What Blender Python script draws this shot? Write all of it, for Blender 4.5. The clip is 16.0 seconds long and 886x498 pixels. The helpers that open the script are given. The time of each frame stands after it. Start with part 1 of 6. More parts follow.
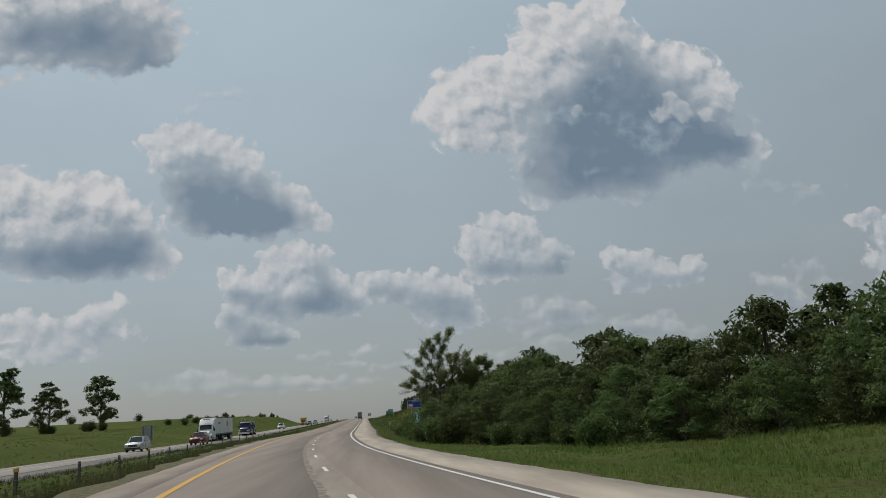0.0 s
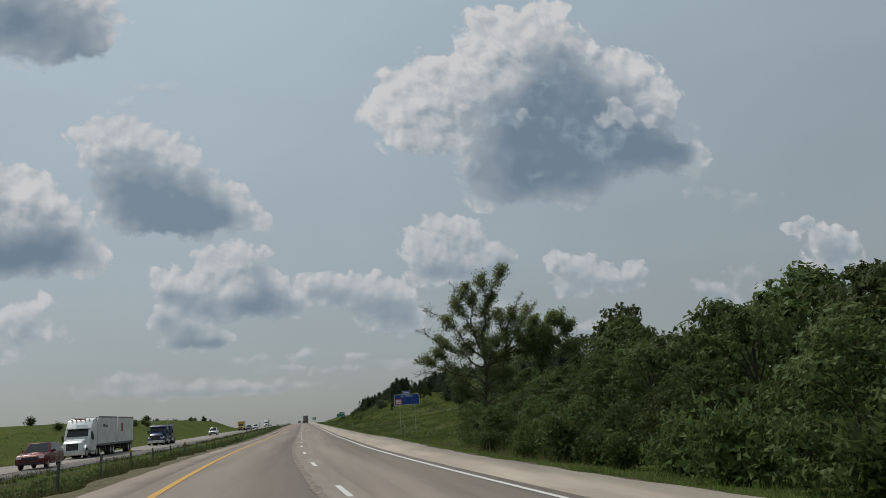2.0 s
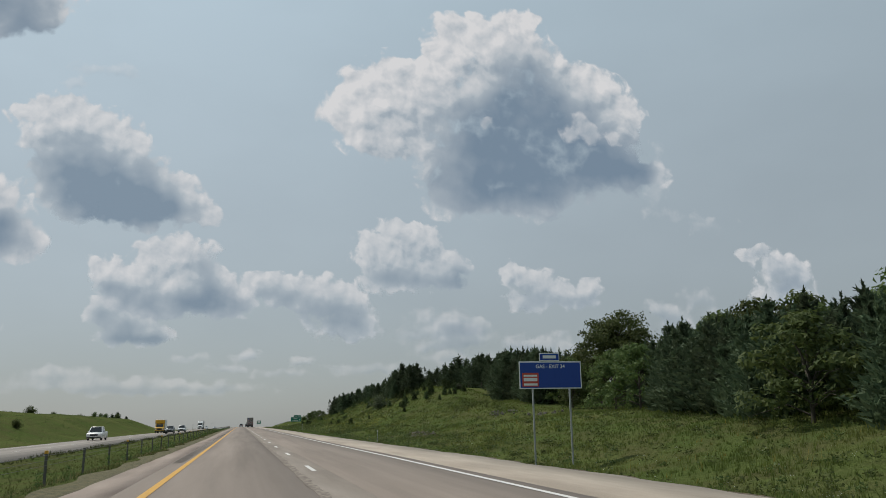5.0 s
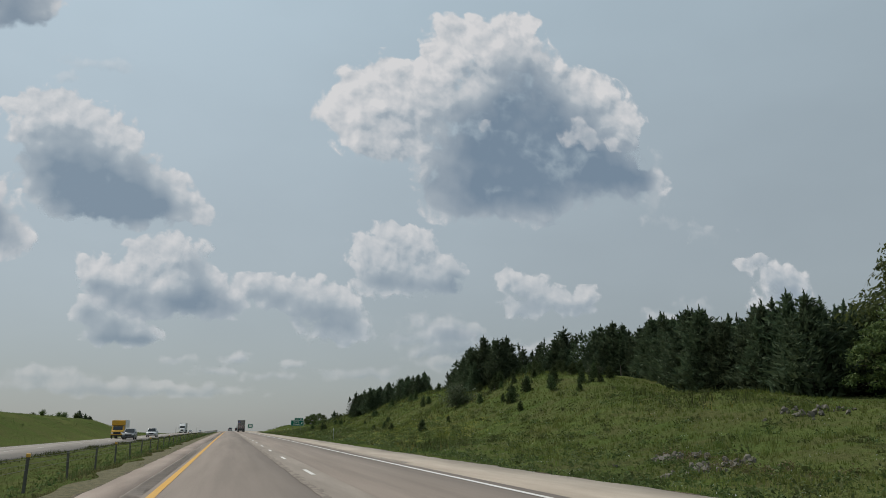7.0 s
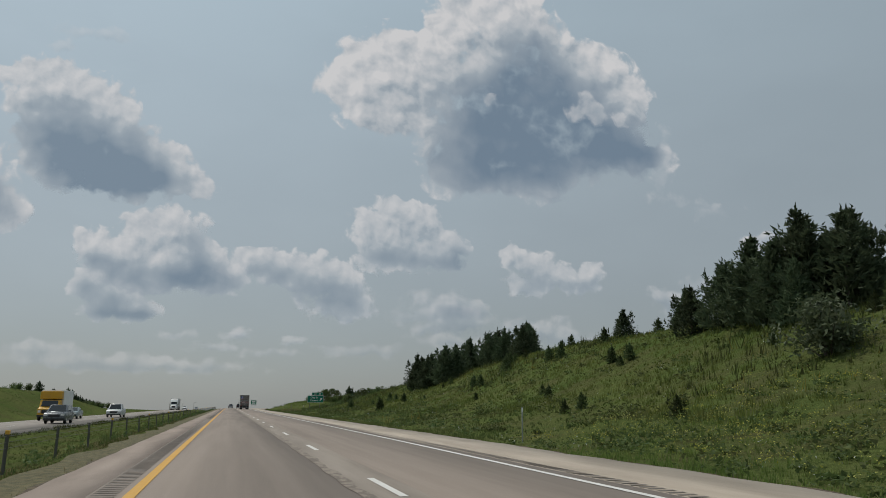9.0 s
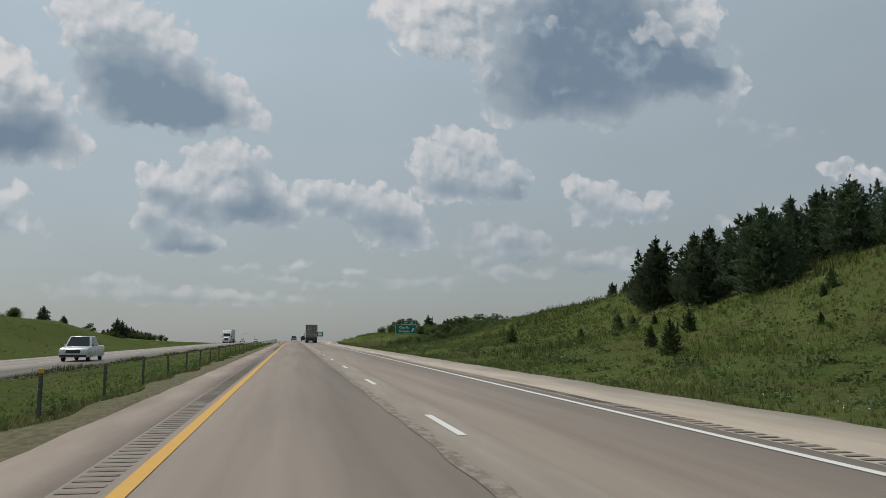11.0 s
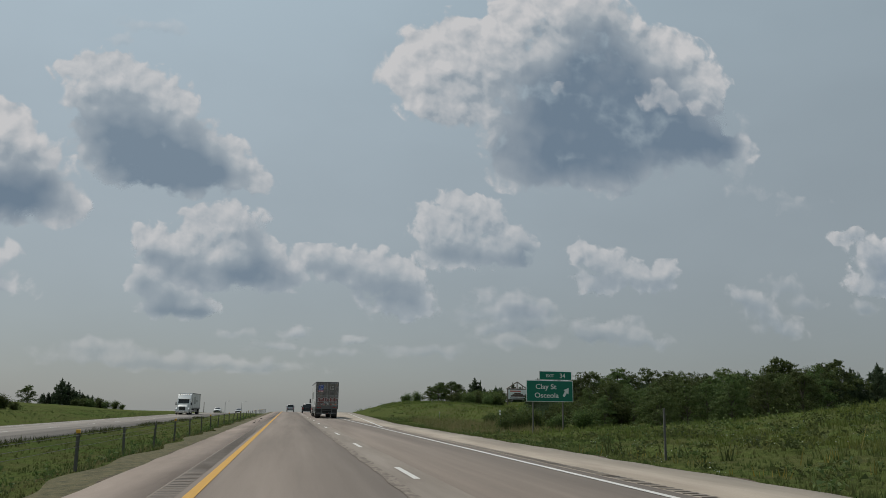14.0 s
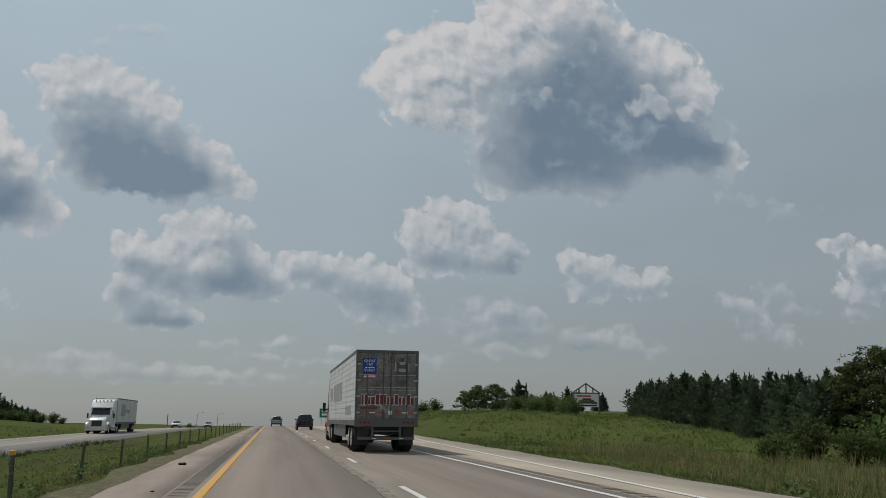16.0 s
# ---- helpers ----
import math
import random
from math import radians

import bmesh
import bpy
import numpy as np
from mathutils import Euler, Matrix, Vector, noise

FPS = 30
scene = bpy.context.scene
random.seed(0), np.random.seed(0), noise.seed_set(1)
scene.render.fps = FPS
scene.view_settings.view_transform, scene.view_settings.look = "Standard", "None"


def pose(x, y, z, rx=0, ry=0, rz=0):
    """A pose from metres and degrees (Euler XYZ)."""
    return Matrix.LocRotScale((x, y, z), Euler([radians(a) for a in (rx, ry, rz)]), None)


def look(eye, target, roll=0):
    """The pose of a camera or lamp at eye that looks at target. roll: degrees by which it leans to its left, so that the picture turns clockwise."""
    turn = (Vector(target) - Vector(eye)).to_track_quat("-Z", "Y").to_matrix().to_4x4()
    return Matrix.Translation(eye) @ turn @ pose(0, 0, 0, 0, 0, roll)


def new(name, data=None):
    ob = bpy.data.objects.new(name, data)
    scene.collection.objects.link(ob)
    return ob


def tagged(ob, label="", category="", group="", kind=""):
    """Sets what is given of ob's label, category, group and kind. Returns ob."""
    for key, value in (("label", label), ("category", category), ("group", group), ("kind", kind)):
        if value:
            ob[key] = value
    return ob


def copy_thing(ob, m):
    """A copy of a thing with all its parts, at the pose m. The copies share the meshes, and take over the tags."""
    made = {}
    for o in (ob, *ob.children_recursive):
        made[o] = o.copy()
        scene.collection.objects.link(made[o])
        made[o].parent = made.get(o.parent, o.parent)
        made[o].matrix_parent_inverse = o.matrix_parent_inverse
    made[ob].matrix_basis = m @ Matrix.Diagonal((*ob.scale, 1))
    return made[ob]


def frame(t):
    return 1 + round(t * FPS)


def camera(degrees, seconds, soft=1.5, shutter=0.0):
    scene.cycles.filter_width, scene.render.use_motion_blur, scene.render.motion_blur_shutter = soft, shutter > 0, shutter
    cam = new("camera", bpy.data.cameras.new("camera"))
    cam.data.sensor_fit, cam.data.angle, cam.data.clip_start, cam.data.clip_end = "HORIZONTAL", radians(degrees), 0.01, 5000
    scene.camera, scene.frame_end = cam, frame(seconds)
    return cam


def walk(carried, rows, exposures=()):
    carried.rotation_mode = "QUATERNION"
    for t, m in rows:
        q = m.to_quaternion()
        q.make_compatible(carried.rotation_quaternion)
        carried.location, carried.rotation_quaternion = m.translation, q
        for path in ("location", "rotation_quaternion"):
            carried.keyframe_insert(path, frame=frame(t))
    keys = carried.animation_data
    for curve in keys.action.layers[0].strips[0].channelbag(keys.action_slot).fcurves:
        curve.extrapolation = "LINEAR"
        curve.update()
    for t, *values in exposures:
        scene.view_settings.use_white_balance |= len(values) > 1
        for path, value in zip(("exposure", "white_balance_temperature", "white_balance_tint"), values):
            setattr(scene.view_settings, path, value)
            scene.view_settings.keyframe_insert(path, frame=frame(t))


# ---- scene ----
cam = camera(57.30, 16.0, 0.75)
walk(cam, [
    (0.0, pose(9.344, 0.258, 1.932, 101.267, 3.629, -5.354)),
    (0.5, pose(7.673, 14.894, 1.784, 101.215, 3.610, -6.570)),
    (1.0, pose(6.212, 29.582, 1.652, 101.230, 3.661, -7.599)),
    (1.5, pose(4.963, 44.320, 1.535, 101.275, 3.962, -8.618)),
    (2.0, pose(3.927, 59.104, 1.435, 101.352, 3.671, -9.649)),
    (2.5, pose(3.104, 73.932, 1.368, 101.401, 3.535, -10.561)),
    (3.0, pose(2.499, 88.801, 1.300, 101.474, 3.481, -11.466)),
    (3.5, pose(2.111, 103.707, 1.228, 101.541, 2.704, -12.297)),
    (4.0, pose(1.942, 118.647, 1.153, 101.570, 2.348, -12.906)),
    (4.6, pose(1.835, 136.648, 1.067, 101.835, 1.569, -13.409)),
    (5.2, pose(1.728, 154.693, 1.021, 102.060, 0.904, -13.838)),
    (5.8, pose(1.622, 172.781, 1.019, 102.238, 0.380, -14.177)),
    (6.5, pose(1.499, 193.938, 1.053, 102.354, 0.038, -14.398)),
    (7.0, pose(1.410, 209.085, 1.076, 102.455, 0.242, -14.456)),
    (7.5, pose(1.322, 224.262, 1.097, 102.569, 0.122, -14.634)),
    (8.0, pose(1.233, 239.469, 1.115, 102.625, 0.115, -14.856)),
    (8.5, pose(1.269, 254.705, 1.134, 102.763, -0.007, -15.022)),
    (9.0, pose(1.305, 269.971, 1.160, 100.962, -0.140, -14.534)),
    (9.5, pose(1.341, 285.267, 1.194, 94.445, -0.088, -12.715)),
    (10.0, pose(1.377, 300.592, 1.236, 94.206, 0.349, -11.911)),
    (10.2, pose(1.392, 306.731, 1.255, 94.456, 0.200, -10.811)),
    (10.7, pose(1.428, 322.097, 1.293, 95.257, 0.038, -10.647)),
    (11.2, pose(1.464, 337.493, 1.318, 97.055, -0.325, -10.278)),
    (11.8, pose(1.507, 356.008, 1.328, 99.253, -0.769, -9.827)),
    (12.3, pose(1.496, 371.470, 1.322, 100.054, -0.931, -9.663)),
    (12.5, pose(1.478, 377.662, 1.320, 100.174, -0.931, -9.763)),
    (13.0, pose(1.435, 393.165, 1.318, 100.633, -0.876, -10.239)),
    (13.5, pose(1.392, 408.698, 1.321, 100.798, -0.923, -10.345)),
    (14.0, pose(1.349, 424.260, 1.327, 101.132, -0.788, -10.636)),
    (14.5, pose(1.306, 439.852, 1.336, 101.483, -0.601, -11.003)),
    (15.0, pose(1.263, 455.473, 1.346, 101.702, -0.516, -11.315)),
    (15.5, pose(1.220, 471.124, 1.357, 101.827, -0.548, -11.541)),
    (16.0, pose(1.177, 486.805, 1.369, 101.898, -0.440, -11.670)),
], ((0.0, -0.12), (2.0, -0.11), (4.0, 0.06), (6.6, 0.08), (7.2, 0.04), (8.0, -0.03), (9.0, -0.1), (9.6, 0.05), (10.0, 0.09), (12.5, -0.15), (16.0, -0.18)))

# ---- light ----
SUN_AZ, SUN_EL = radians(-38), radians(56)      # from straight ahead, left of it; height
world = bpy.data.worlds.new("world")
scene.world = world
world.use_nodes = True
wn = world.node_tree.nodes
sky = wn.new("ShaderNodeTexSky")
sky.sky_type = "NISHITA"
sky.sun_disc = False
sky.sun_elevation, sky.sun_rotation = SUN_EL, SUN_AZ
sky.air_density, sky.dust_density, sky.ozone_density = 1.0, 0.8, 1.5
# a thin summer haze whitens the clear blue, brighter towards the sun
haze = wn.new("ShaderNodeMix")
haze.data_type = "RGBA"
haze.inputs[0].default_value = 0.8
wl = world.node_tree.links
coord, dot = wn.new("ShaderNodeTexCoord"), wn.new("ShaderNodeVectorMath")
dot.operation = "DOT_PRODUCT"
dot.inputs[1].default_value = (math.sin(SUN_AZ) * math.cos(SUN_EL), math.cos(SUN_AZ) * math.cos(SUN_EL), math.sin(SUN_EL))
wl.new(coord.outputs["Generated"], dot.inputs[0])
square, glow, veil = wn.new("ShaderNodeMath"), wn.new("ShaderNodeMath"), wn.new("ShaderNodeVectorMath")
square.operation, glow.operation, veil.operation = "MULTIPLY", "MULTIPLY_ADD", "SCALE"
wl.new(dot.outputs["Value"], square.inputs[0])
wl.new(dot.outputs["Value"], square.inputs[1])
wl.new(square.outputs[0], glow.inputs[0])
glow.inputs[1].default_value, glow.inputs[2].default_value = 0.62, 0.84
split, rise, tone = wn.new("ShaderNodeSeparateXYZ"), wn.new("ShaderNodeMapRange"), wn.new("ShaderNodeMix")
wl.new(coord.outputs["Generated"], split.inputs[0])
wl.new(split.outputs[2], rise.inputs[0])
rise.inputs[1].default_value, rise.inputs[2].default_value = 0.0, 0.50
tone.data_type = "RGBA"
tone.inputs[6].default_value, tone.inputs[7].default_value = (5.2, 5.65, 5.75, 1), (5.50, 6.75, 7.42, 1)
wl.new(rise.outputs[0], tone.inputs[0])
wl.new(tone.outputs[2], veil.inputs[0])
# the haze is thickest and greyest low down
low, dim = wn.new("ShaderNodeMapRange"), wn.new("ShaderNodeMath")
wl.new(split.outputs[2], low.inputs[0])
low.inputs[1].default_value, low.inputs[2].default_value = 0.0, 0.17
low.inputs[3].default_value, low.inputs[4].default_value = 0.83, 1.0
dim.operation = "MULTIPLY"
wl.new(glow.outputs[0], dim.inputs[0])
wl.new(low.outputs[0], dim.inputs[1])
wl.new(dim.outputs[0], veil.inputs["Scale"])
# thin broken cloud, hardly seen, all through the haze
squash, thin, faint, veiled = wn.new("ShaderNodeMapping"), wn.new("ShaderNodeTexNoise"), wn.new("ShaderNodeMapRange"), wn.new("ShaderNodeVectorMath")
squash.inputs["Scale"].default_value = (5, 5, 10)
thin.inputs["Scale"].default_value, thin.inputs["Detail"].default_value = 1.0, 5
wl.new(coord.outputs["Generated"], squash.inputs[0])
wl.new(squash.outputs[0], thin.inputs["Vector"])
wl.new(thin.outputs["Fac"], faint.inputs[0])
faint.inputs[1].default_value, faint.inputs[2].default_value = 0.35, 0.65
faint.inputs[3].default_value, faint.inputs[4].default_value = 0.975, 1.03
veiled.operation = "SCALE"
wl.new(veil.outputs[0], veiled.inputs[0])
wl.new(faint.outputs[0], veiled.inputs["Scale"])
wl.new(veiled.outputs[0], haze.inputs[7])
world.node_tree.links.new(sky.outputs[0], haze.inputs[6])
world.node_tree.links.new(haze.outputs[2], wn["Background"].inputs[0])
wn["Background"].inputs[1].default_value = 0.07

sun = new("sun", bpy.data.lights.new("sun", "SUN"))
sun.data.energy, sun.data.angle, sun.data.color = 2.6, radians(0.6), (1.0, 0.95, 0.87)
sun.matrix_world = look((0, 0, 0), (math.sin(-SUN_AZ) * math.cos(SUN_EL), -math.cos(SUN_AZ) * math.cos(SUN_EL), -math.sin(SUN_EL)))


# ---- materials ----
def mat(name, rough=0.8, metal=0.0):
    m = bpy.data.materials.new(name)
    m.use_nodes = True
    b = m.node_tree.nodes["Principled BSDF"]
    b.inputs["Roughness"].default_value = rough
    b.inputs["Metallic"].default_value = metal
    return m, m.node_tree, b


def node(nt, kind, **values):
    n = nt.nodes.new(kind)
    for k, v in values.items():
        n.inputs[k].default_value = v
    return n


def math_node(nt, op, a, b=None, c=None):
    n = nt.nodes.new("ShaderNodeMath")
    n.operation = op
    for i, v in enumerate((a, b, c)):
        if v is None:
            continue
        if isinstance(v, (int, float)):
            n.inputs[i].default_value = v
        else:
            nt.links.new(v, n.inputs[i])
    return n.outputs[0]


def mix(nt, fac, a, b):
    n = nt.nodes.new("ShaderNodeMix")
    n.data_type = "RGBA"
    for s, v in ((n.inputs[0], fac), (n.inputs[6], a), (n.inputs[7], b)):
        if isinstance(v, (int, float)):
            s.default_value = v
        elif isinstance(v, tuple):
            s.default_value = (*v, 1)
        else:
            nt.links.new(v, s)
    return n.outputs[2]


def noise_out(nt, scale, detail=4, stretch=None, rough=0.6):
    tc = nt.nodes.new("ShaderNodeTexCoord")
    out = tc.outputs["Object"]
    if stretch:
        mp = nt.nodes.new("ShaderNodeMapping")
        mp.inputs["Scale"].default_value = stretch
        nt.links.new(out, mp.inputs[0])
        out = mp.outputs[0]
    n = node(nt, "ShaderNodeTexNoise", Scale=scale, Detail=detail, Roughness=rough)
    nt.links.new(out, n.inputs["Vector"])
    return n.outputs["Fac"]


def ramp(nt, fac, lo, hi):
    n = nt.nodes.new("ShaderNodeMapRange")
    n.clamp = True
    nt.links.new(fac, n.inputs[0])
    n.inputs[1].default_value, n.inputs[2].default_value = lo, hi
    return n.outputs[0]


def surface(name, base, other, scale, fine, rough=0.85, bump=0.3, stretch=None, lo=0.35, hi=0.65, grain=0.12, gloss=0.3):
    """Two colours mixed by a broad noise, a fine grain over it, and bump from the grain."""
    m, nt, b = mat(name, rough)
    broad = ramp(nt, noise_out(nt, scale, 5, stretch), lo, hi)
    grit = noise_out(nt, fine, 3)
    col = mix(nt, broad, base, other)
    dark = tuple(c * (1 - 3 * grain) for c in base)
    light = tuple(min(1, c * (1 + 3 * grain)) for c in other)
    col = mix(nt, math_node(nt, "MULTIPLY", ramp(nt, grit, 0.3, 0.7), 0.6), col, mix(nt, broad, dark, light))
    nt.links.new(col, b.inputs["Base Color"])
    bp = node(nt, "ShaderNodeBump", Strength=bump, Distance=0.02)
    nt.links.new(grit, bp.inputs["Height"])
    nt.links.new(bp.outputs[0], b.inputs["Normal"])
    b.inputs["Specular IOR Level"].default_value = gloss
    return m


def paint(name, colour, rough=0.35, metal=0.0, dirt=0.25, scale=1.5):
    m, nt, b = mat(name, rough, metal)
    d = ramp(nt, noise_out(nt, scale, 6), 0.45, 0.75)
    grime = tuple(c * 0.6 + 0.06 for c in colour)
    nt.links.new(mix(nt, math_node(nt, "MULTIPLY", d, dirt * 2), colour, grime), b.inputs["Base Color"])
    nt.links.new(math_node(nt, "MULTIPLY_ADD", d, 0.3, rough), b.inputs["Roughness"])
    return m


def leafy(name, a, b_, c_, translucent=0.35, gloss=0.2, wide=None):
    """Leaves: three greens picked leaf by leaf, partly let through by the light."""
    m, nt, b = mat(name, 0.6)
    geo = nt.nodes.new("ShaderNodeNewGeometry")
    info = nt.nodes.new("ShaderNodeObjectInfo")
    r = geo.outputs["Random Per Island"]
    col = mix(nt, r, a, b_)
    broad = ramp(nt, noise_out(nt, 0.5, 2), 0.4, 0.65)
    col = mix(nt, math_node(nt, "MULTIPLY", broad, 0.7), col, c_)
    if wide:
        col = mix(nt, math_node(nt, "MULTIPLY", ramp(nt, noise_out(nt, 0.07, 4), 0.42, 0.62), 0.8), col, wide)
    hsv = node(nt, "ShaderNodeHueSaturation")
    nt.links.new(math_node(nt, "MULTIPLY_ADD", info.outputs["Random"], 0.6, 0.62), hsv.inputs["Value"])
    nt.links.new(math_node(nt, "MULTIPLY_ADD", info.outputs["Random"], 0.035, 0.480), hsv.inputs["Hue"])
    nt.links.new(col, hsv.inputs["Color"])
    nt.links.new(hsv.outputs[0], b.inputs["Base Color"])
    b.inputs["Specular IOR Level"].default_value = gloss
    tr = nt.nodes.new("ShaderNodeBsdfTranslucent")
    nt.links.new(hsv.outputs[0], tr.inputs[0])
    mx = nt.nodes.new("ShaderNodeMixShader")
    mx.inputs[0].default_value = translucent
    nt.links.new(b.outputs[0], mx.inputs[1])
    nt.links.new(tr.outputs[0], mx.inputs[2])
    nt.links.new(mx.outputs[0], nt.nodes["Material Output"].inputs[0])
    return m


M_LANE = surface("lane_concrete", (0.204, 0.164, 0.134), (0.233, 0.189, 0.156), 0.9, 40, 0.8, 0.25, (1.0, 0.03, 1.0))
M_OPP = surface("far_lane_concrete", (0.205, 0.180, 0.155), (0.258, 0.228, 0.198), 0.9, 40, 0.8, 0.25, (1.0, 0.03, 1.0))
M_SHOULDER = surface("shoulder_concrete", (0.338, 0.282, 0.224), (0.390, 0.329, 0.264), 0.8, 30, 0.85, 0.3, (1.0, 0.15, 1.0))
M_INNER = surface("inner_shoulder_concrete", (0.240, 0.188, 0.153), (0.285, 0.229, 0.190), 0.8, 30, 0.85, 0.3, (1.0, 0.15, 1.0))
M_DRYSOIL = surface("dry_verge_soil", (0.070, 0.066, 0.030), (0.128, 0.110, 0.054), 6, 45, 0.95, 0.8, (1.0, 0.5, 1.0))
# dark soil brown that also stands in for shadow at the paving's edge
M_SOIL_SHADE = surface("soil_and_shade", (0.055, 0.042, 0.028), (0.120, 0.092, 0.058), 5, 30, 0.95, 0.6)
M_PATCH = surface("crumbled_joint", (0.180, 0.148, 0.121), (0.236, 0.197, 0.163), 7, 40, 0.9, 0.5, (1.0, 0.45, 1.0), 0.42, 0.58)
M_RUBBLE = surface("pale_stone", (0.10, 0.090, 0.072), (0.165, 0.150, 0.122), 3, 30, 0.9, 0.4)
M_LANE_OUTER = surface("outer_lane_concrete", (0.206, 0.165, 0.134), (0.236, 0.191, 0.157), 0.9, 40, 0.8, 0.25, (1.0, 0.03, 1.0))
M_BAND = surface("joint_band", (0.226, 0.187, 0.153), (0.262, 0.221, 0.183), 1.2, 35, 0.85, 0.3, (1.0, 0.08, 1.0))
M_RUMBLE = surface("rumble_groove", (0.16, 0.137, 0.117), (0.20, 0.173, 0.148), 2, 30)
M_YELLOW = surface("yellow_line_paint", (0.62, 0.33, 0.045), (0.50, 0.28, 0.06), 3, 30, 0.7, 0.2)
M_WHITE = surface("white_line_paint", (0.72, 0.70, 0.66), (0.55, 0.53, 0.49), 3, 30, 0.7, 0.2)


def meadow():
    """Rough grassland: greens, olive and brown in patches of several sizes, with a coarse relief."""
    g, nt, b = mat("meadow", 0.95)
    b.inputs["Specular IOR Level"].default_value = 0.0
    wide = ramp(nt, noise_out(nt, 0.05, 4), 0.35, 0.65)
    patch = ramp(nt, noise_out(nt, 0.33, 5), 0.42, 0.62)
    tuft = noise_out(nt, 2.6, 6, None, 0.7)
    col = mix(nt, wide, (0.086, 0.122, 0.036), (0.128, 0.152, 0.050))
    col = mix(nt, math_node(nt, "MULTIPLY", patch, 0.55), col, (0.118, 0.100, 0.052))
    # darkened in the low parts of the tuft noise that drives the bump
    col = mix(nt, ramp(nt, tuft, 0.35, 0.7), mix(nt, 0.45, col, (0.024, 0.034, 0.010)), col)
    nt.links.new(col, b.inputs["Base Color"])
    bp = node(nt, "ShaderNodeBump", Strength=1.0, Distance=0.25)
    nt.links.new(tuft, bp.inputs["Height"])
    nt.links.new(bp.outputs[0], b.inputs["Normal"])
    return g


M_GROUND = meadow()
M_BARK = surface("bark", (0.065, 0.055, 0.043), (0.115, 0.10, 0.08), 3, 25, 0.9, 0.8, (1, 1, 0.25))
M_LEAF = leafy("broad_leaves", (0.064, 0.098, 0.036), (0.138, 0.172, 0.054), (0.098, 0.136, 0.042), 0.38, 0.12)
M_LEAF_OLD = leafy("thin_leaves", (0.140, 0.178, 0.072), (0.255, 0.292, 0.122), (0.210, 0.238, 0.096), 0.60, 0.25)
M_CEDAR = leafy("cedar_needles", (0.056, 0.086, 0.048), (0.112, 0.144, 0.078), (0.084, 0.108, 0.060), 0.3, 0.06)
M_SEEDLING = leafy("young_needles", (0.066, 0.096, 0.044), (0.112, 0.146, 0.062), (0.088, 0.118, 0.050), 0.35, 0.05)
M_SHRUB = leafy("shrub_leaves", (0.075, 0.095, 0.050), (0.130, 0.150, 0.085), (0.080, 0.110, 0.050), 0.3)
M_SLOPE = leafy("slope_grass_blades", (0.120, 0.166, 0.040), (0.196, 0.238, 0.064), (0.200, 0.204, 0.074), 0.44, 0.0, (0.112, 0.160, 0.044))
M_GRASS = leafy("grass_blades", (0.104, 0.144, 0.042), (0.166, 0.202, 0.066), (0.180, 0.176, 0.076), 0.42, 0.0, (0.094, 0.142, 0.048))
M_WEED = leafy("weed_leaves", (0.078, 0.112, 0.038), (0.140, 0.170, 0.060), (0.102, 0.110, 0.046), 0.3, 0.05)
M_STRAW = leafy("dry_grass", (0.20, 0.16, 0.075), (0.30, 0.25, 0.13), (0.13, 0.14, 0.05), 0.3)
M_DRY = leafy("brown_verge_grass", (0.128, 0.106, 0.050), (0.205, 0.170, 0.088), (0.108, 0.112, 0.044), 0.3, 0.0)
M_FLOWER = leafy("yellow_flowers", (0.40, 0.34, 0.05), (0.48, 0.42, 0.10), (0.30, 0.32, 0.10), 0.3)
M_STEEL = paint("galvanised_steel", (0.42, 0.43, 0.43), 0.5, 0.7, 0.5)
M_DARKSTEEL = paint("weathered_post", (0.13, 0.125, 0.11), 0.7, 0.3, 0.5)
M_REFLECT = paint("amber_reflector", (0.75, 0.40, 0.04), 0.5)
M_GREEN = paint("sign_green", (0.0, 0.165, 0.105), 0.55, 0, 0.1)
M_BLUE = paint("sign_blue", (0.012, 0.055, 0.30), 0.55, 0, 0.1)
M_SIGNWHITE = paint("sign_white", (0.80, 0.80, 0.78), 0.55, 0, 0.1)
M_RED = paint("sign_red", (0.55, 0.07, 0.04), 0.55, 0, 0.2)
M_ALU = paint("sign_back", (0.35, 0.35, 0.34), 0.55, 0.4, 0.4)
M_TYRE = surface("rubber", (0.02, 0.02, 0.02), (0.035, 0.033, 0.03), 4, 40, 0.85)
M_BLACK = paint("black_plastic", (0.02, 0.02, 0.021), 0.5)
M_GLASS, _nt, _b = mat("tinted_glass", 0.06)
_b.inputs["Base Color"].default_value = (0.015, 0.018, 0.02, 1)


def dented():
    """Bare trailer doors: dull bright metal, beaten into shallow dents and smeared with dirt."""
    g, nt, b = mat("dented_door", 0.3, 0.85)
    smear = ramp(nt, noise_out(nt, 1.6, 6, (1, 1, 0.5)), 0.4, 0.7)
    nt.links.new(mix(nt, smear, (0.25, 0.24, 0.23), (0.105, 0.095, 0.09)), b.inputs["Base Color"])
    nt.links.new(math_node(nt, "MULTIPLY_ADD", smear, 0.25, 0.24), b.inputs["Roughness"])
    bp = node(nt, "ShaderNodeBump", Strength=0.9, Distance=0.14)
    nt.links.new(noise_out(nt, 2.2, 2), bp.inputs["Height"])
    nt.links.new(bp.outputs[0], b.inputs["Normal"])
    return g


M_DOOR = dented()
M_CHROME = paint("bright_metal", (0.65, 0.65, 0.64), 0.22, 0.95, 0.25)
M_LAMP = paint("lamp_lens", (0.75, 0.75, 0.72), 0.15)
M_TAIL = paint("tail_lens", (0.30, 0.015, 0.012), 0.25)
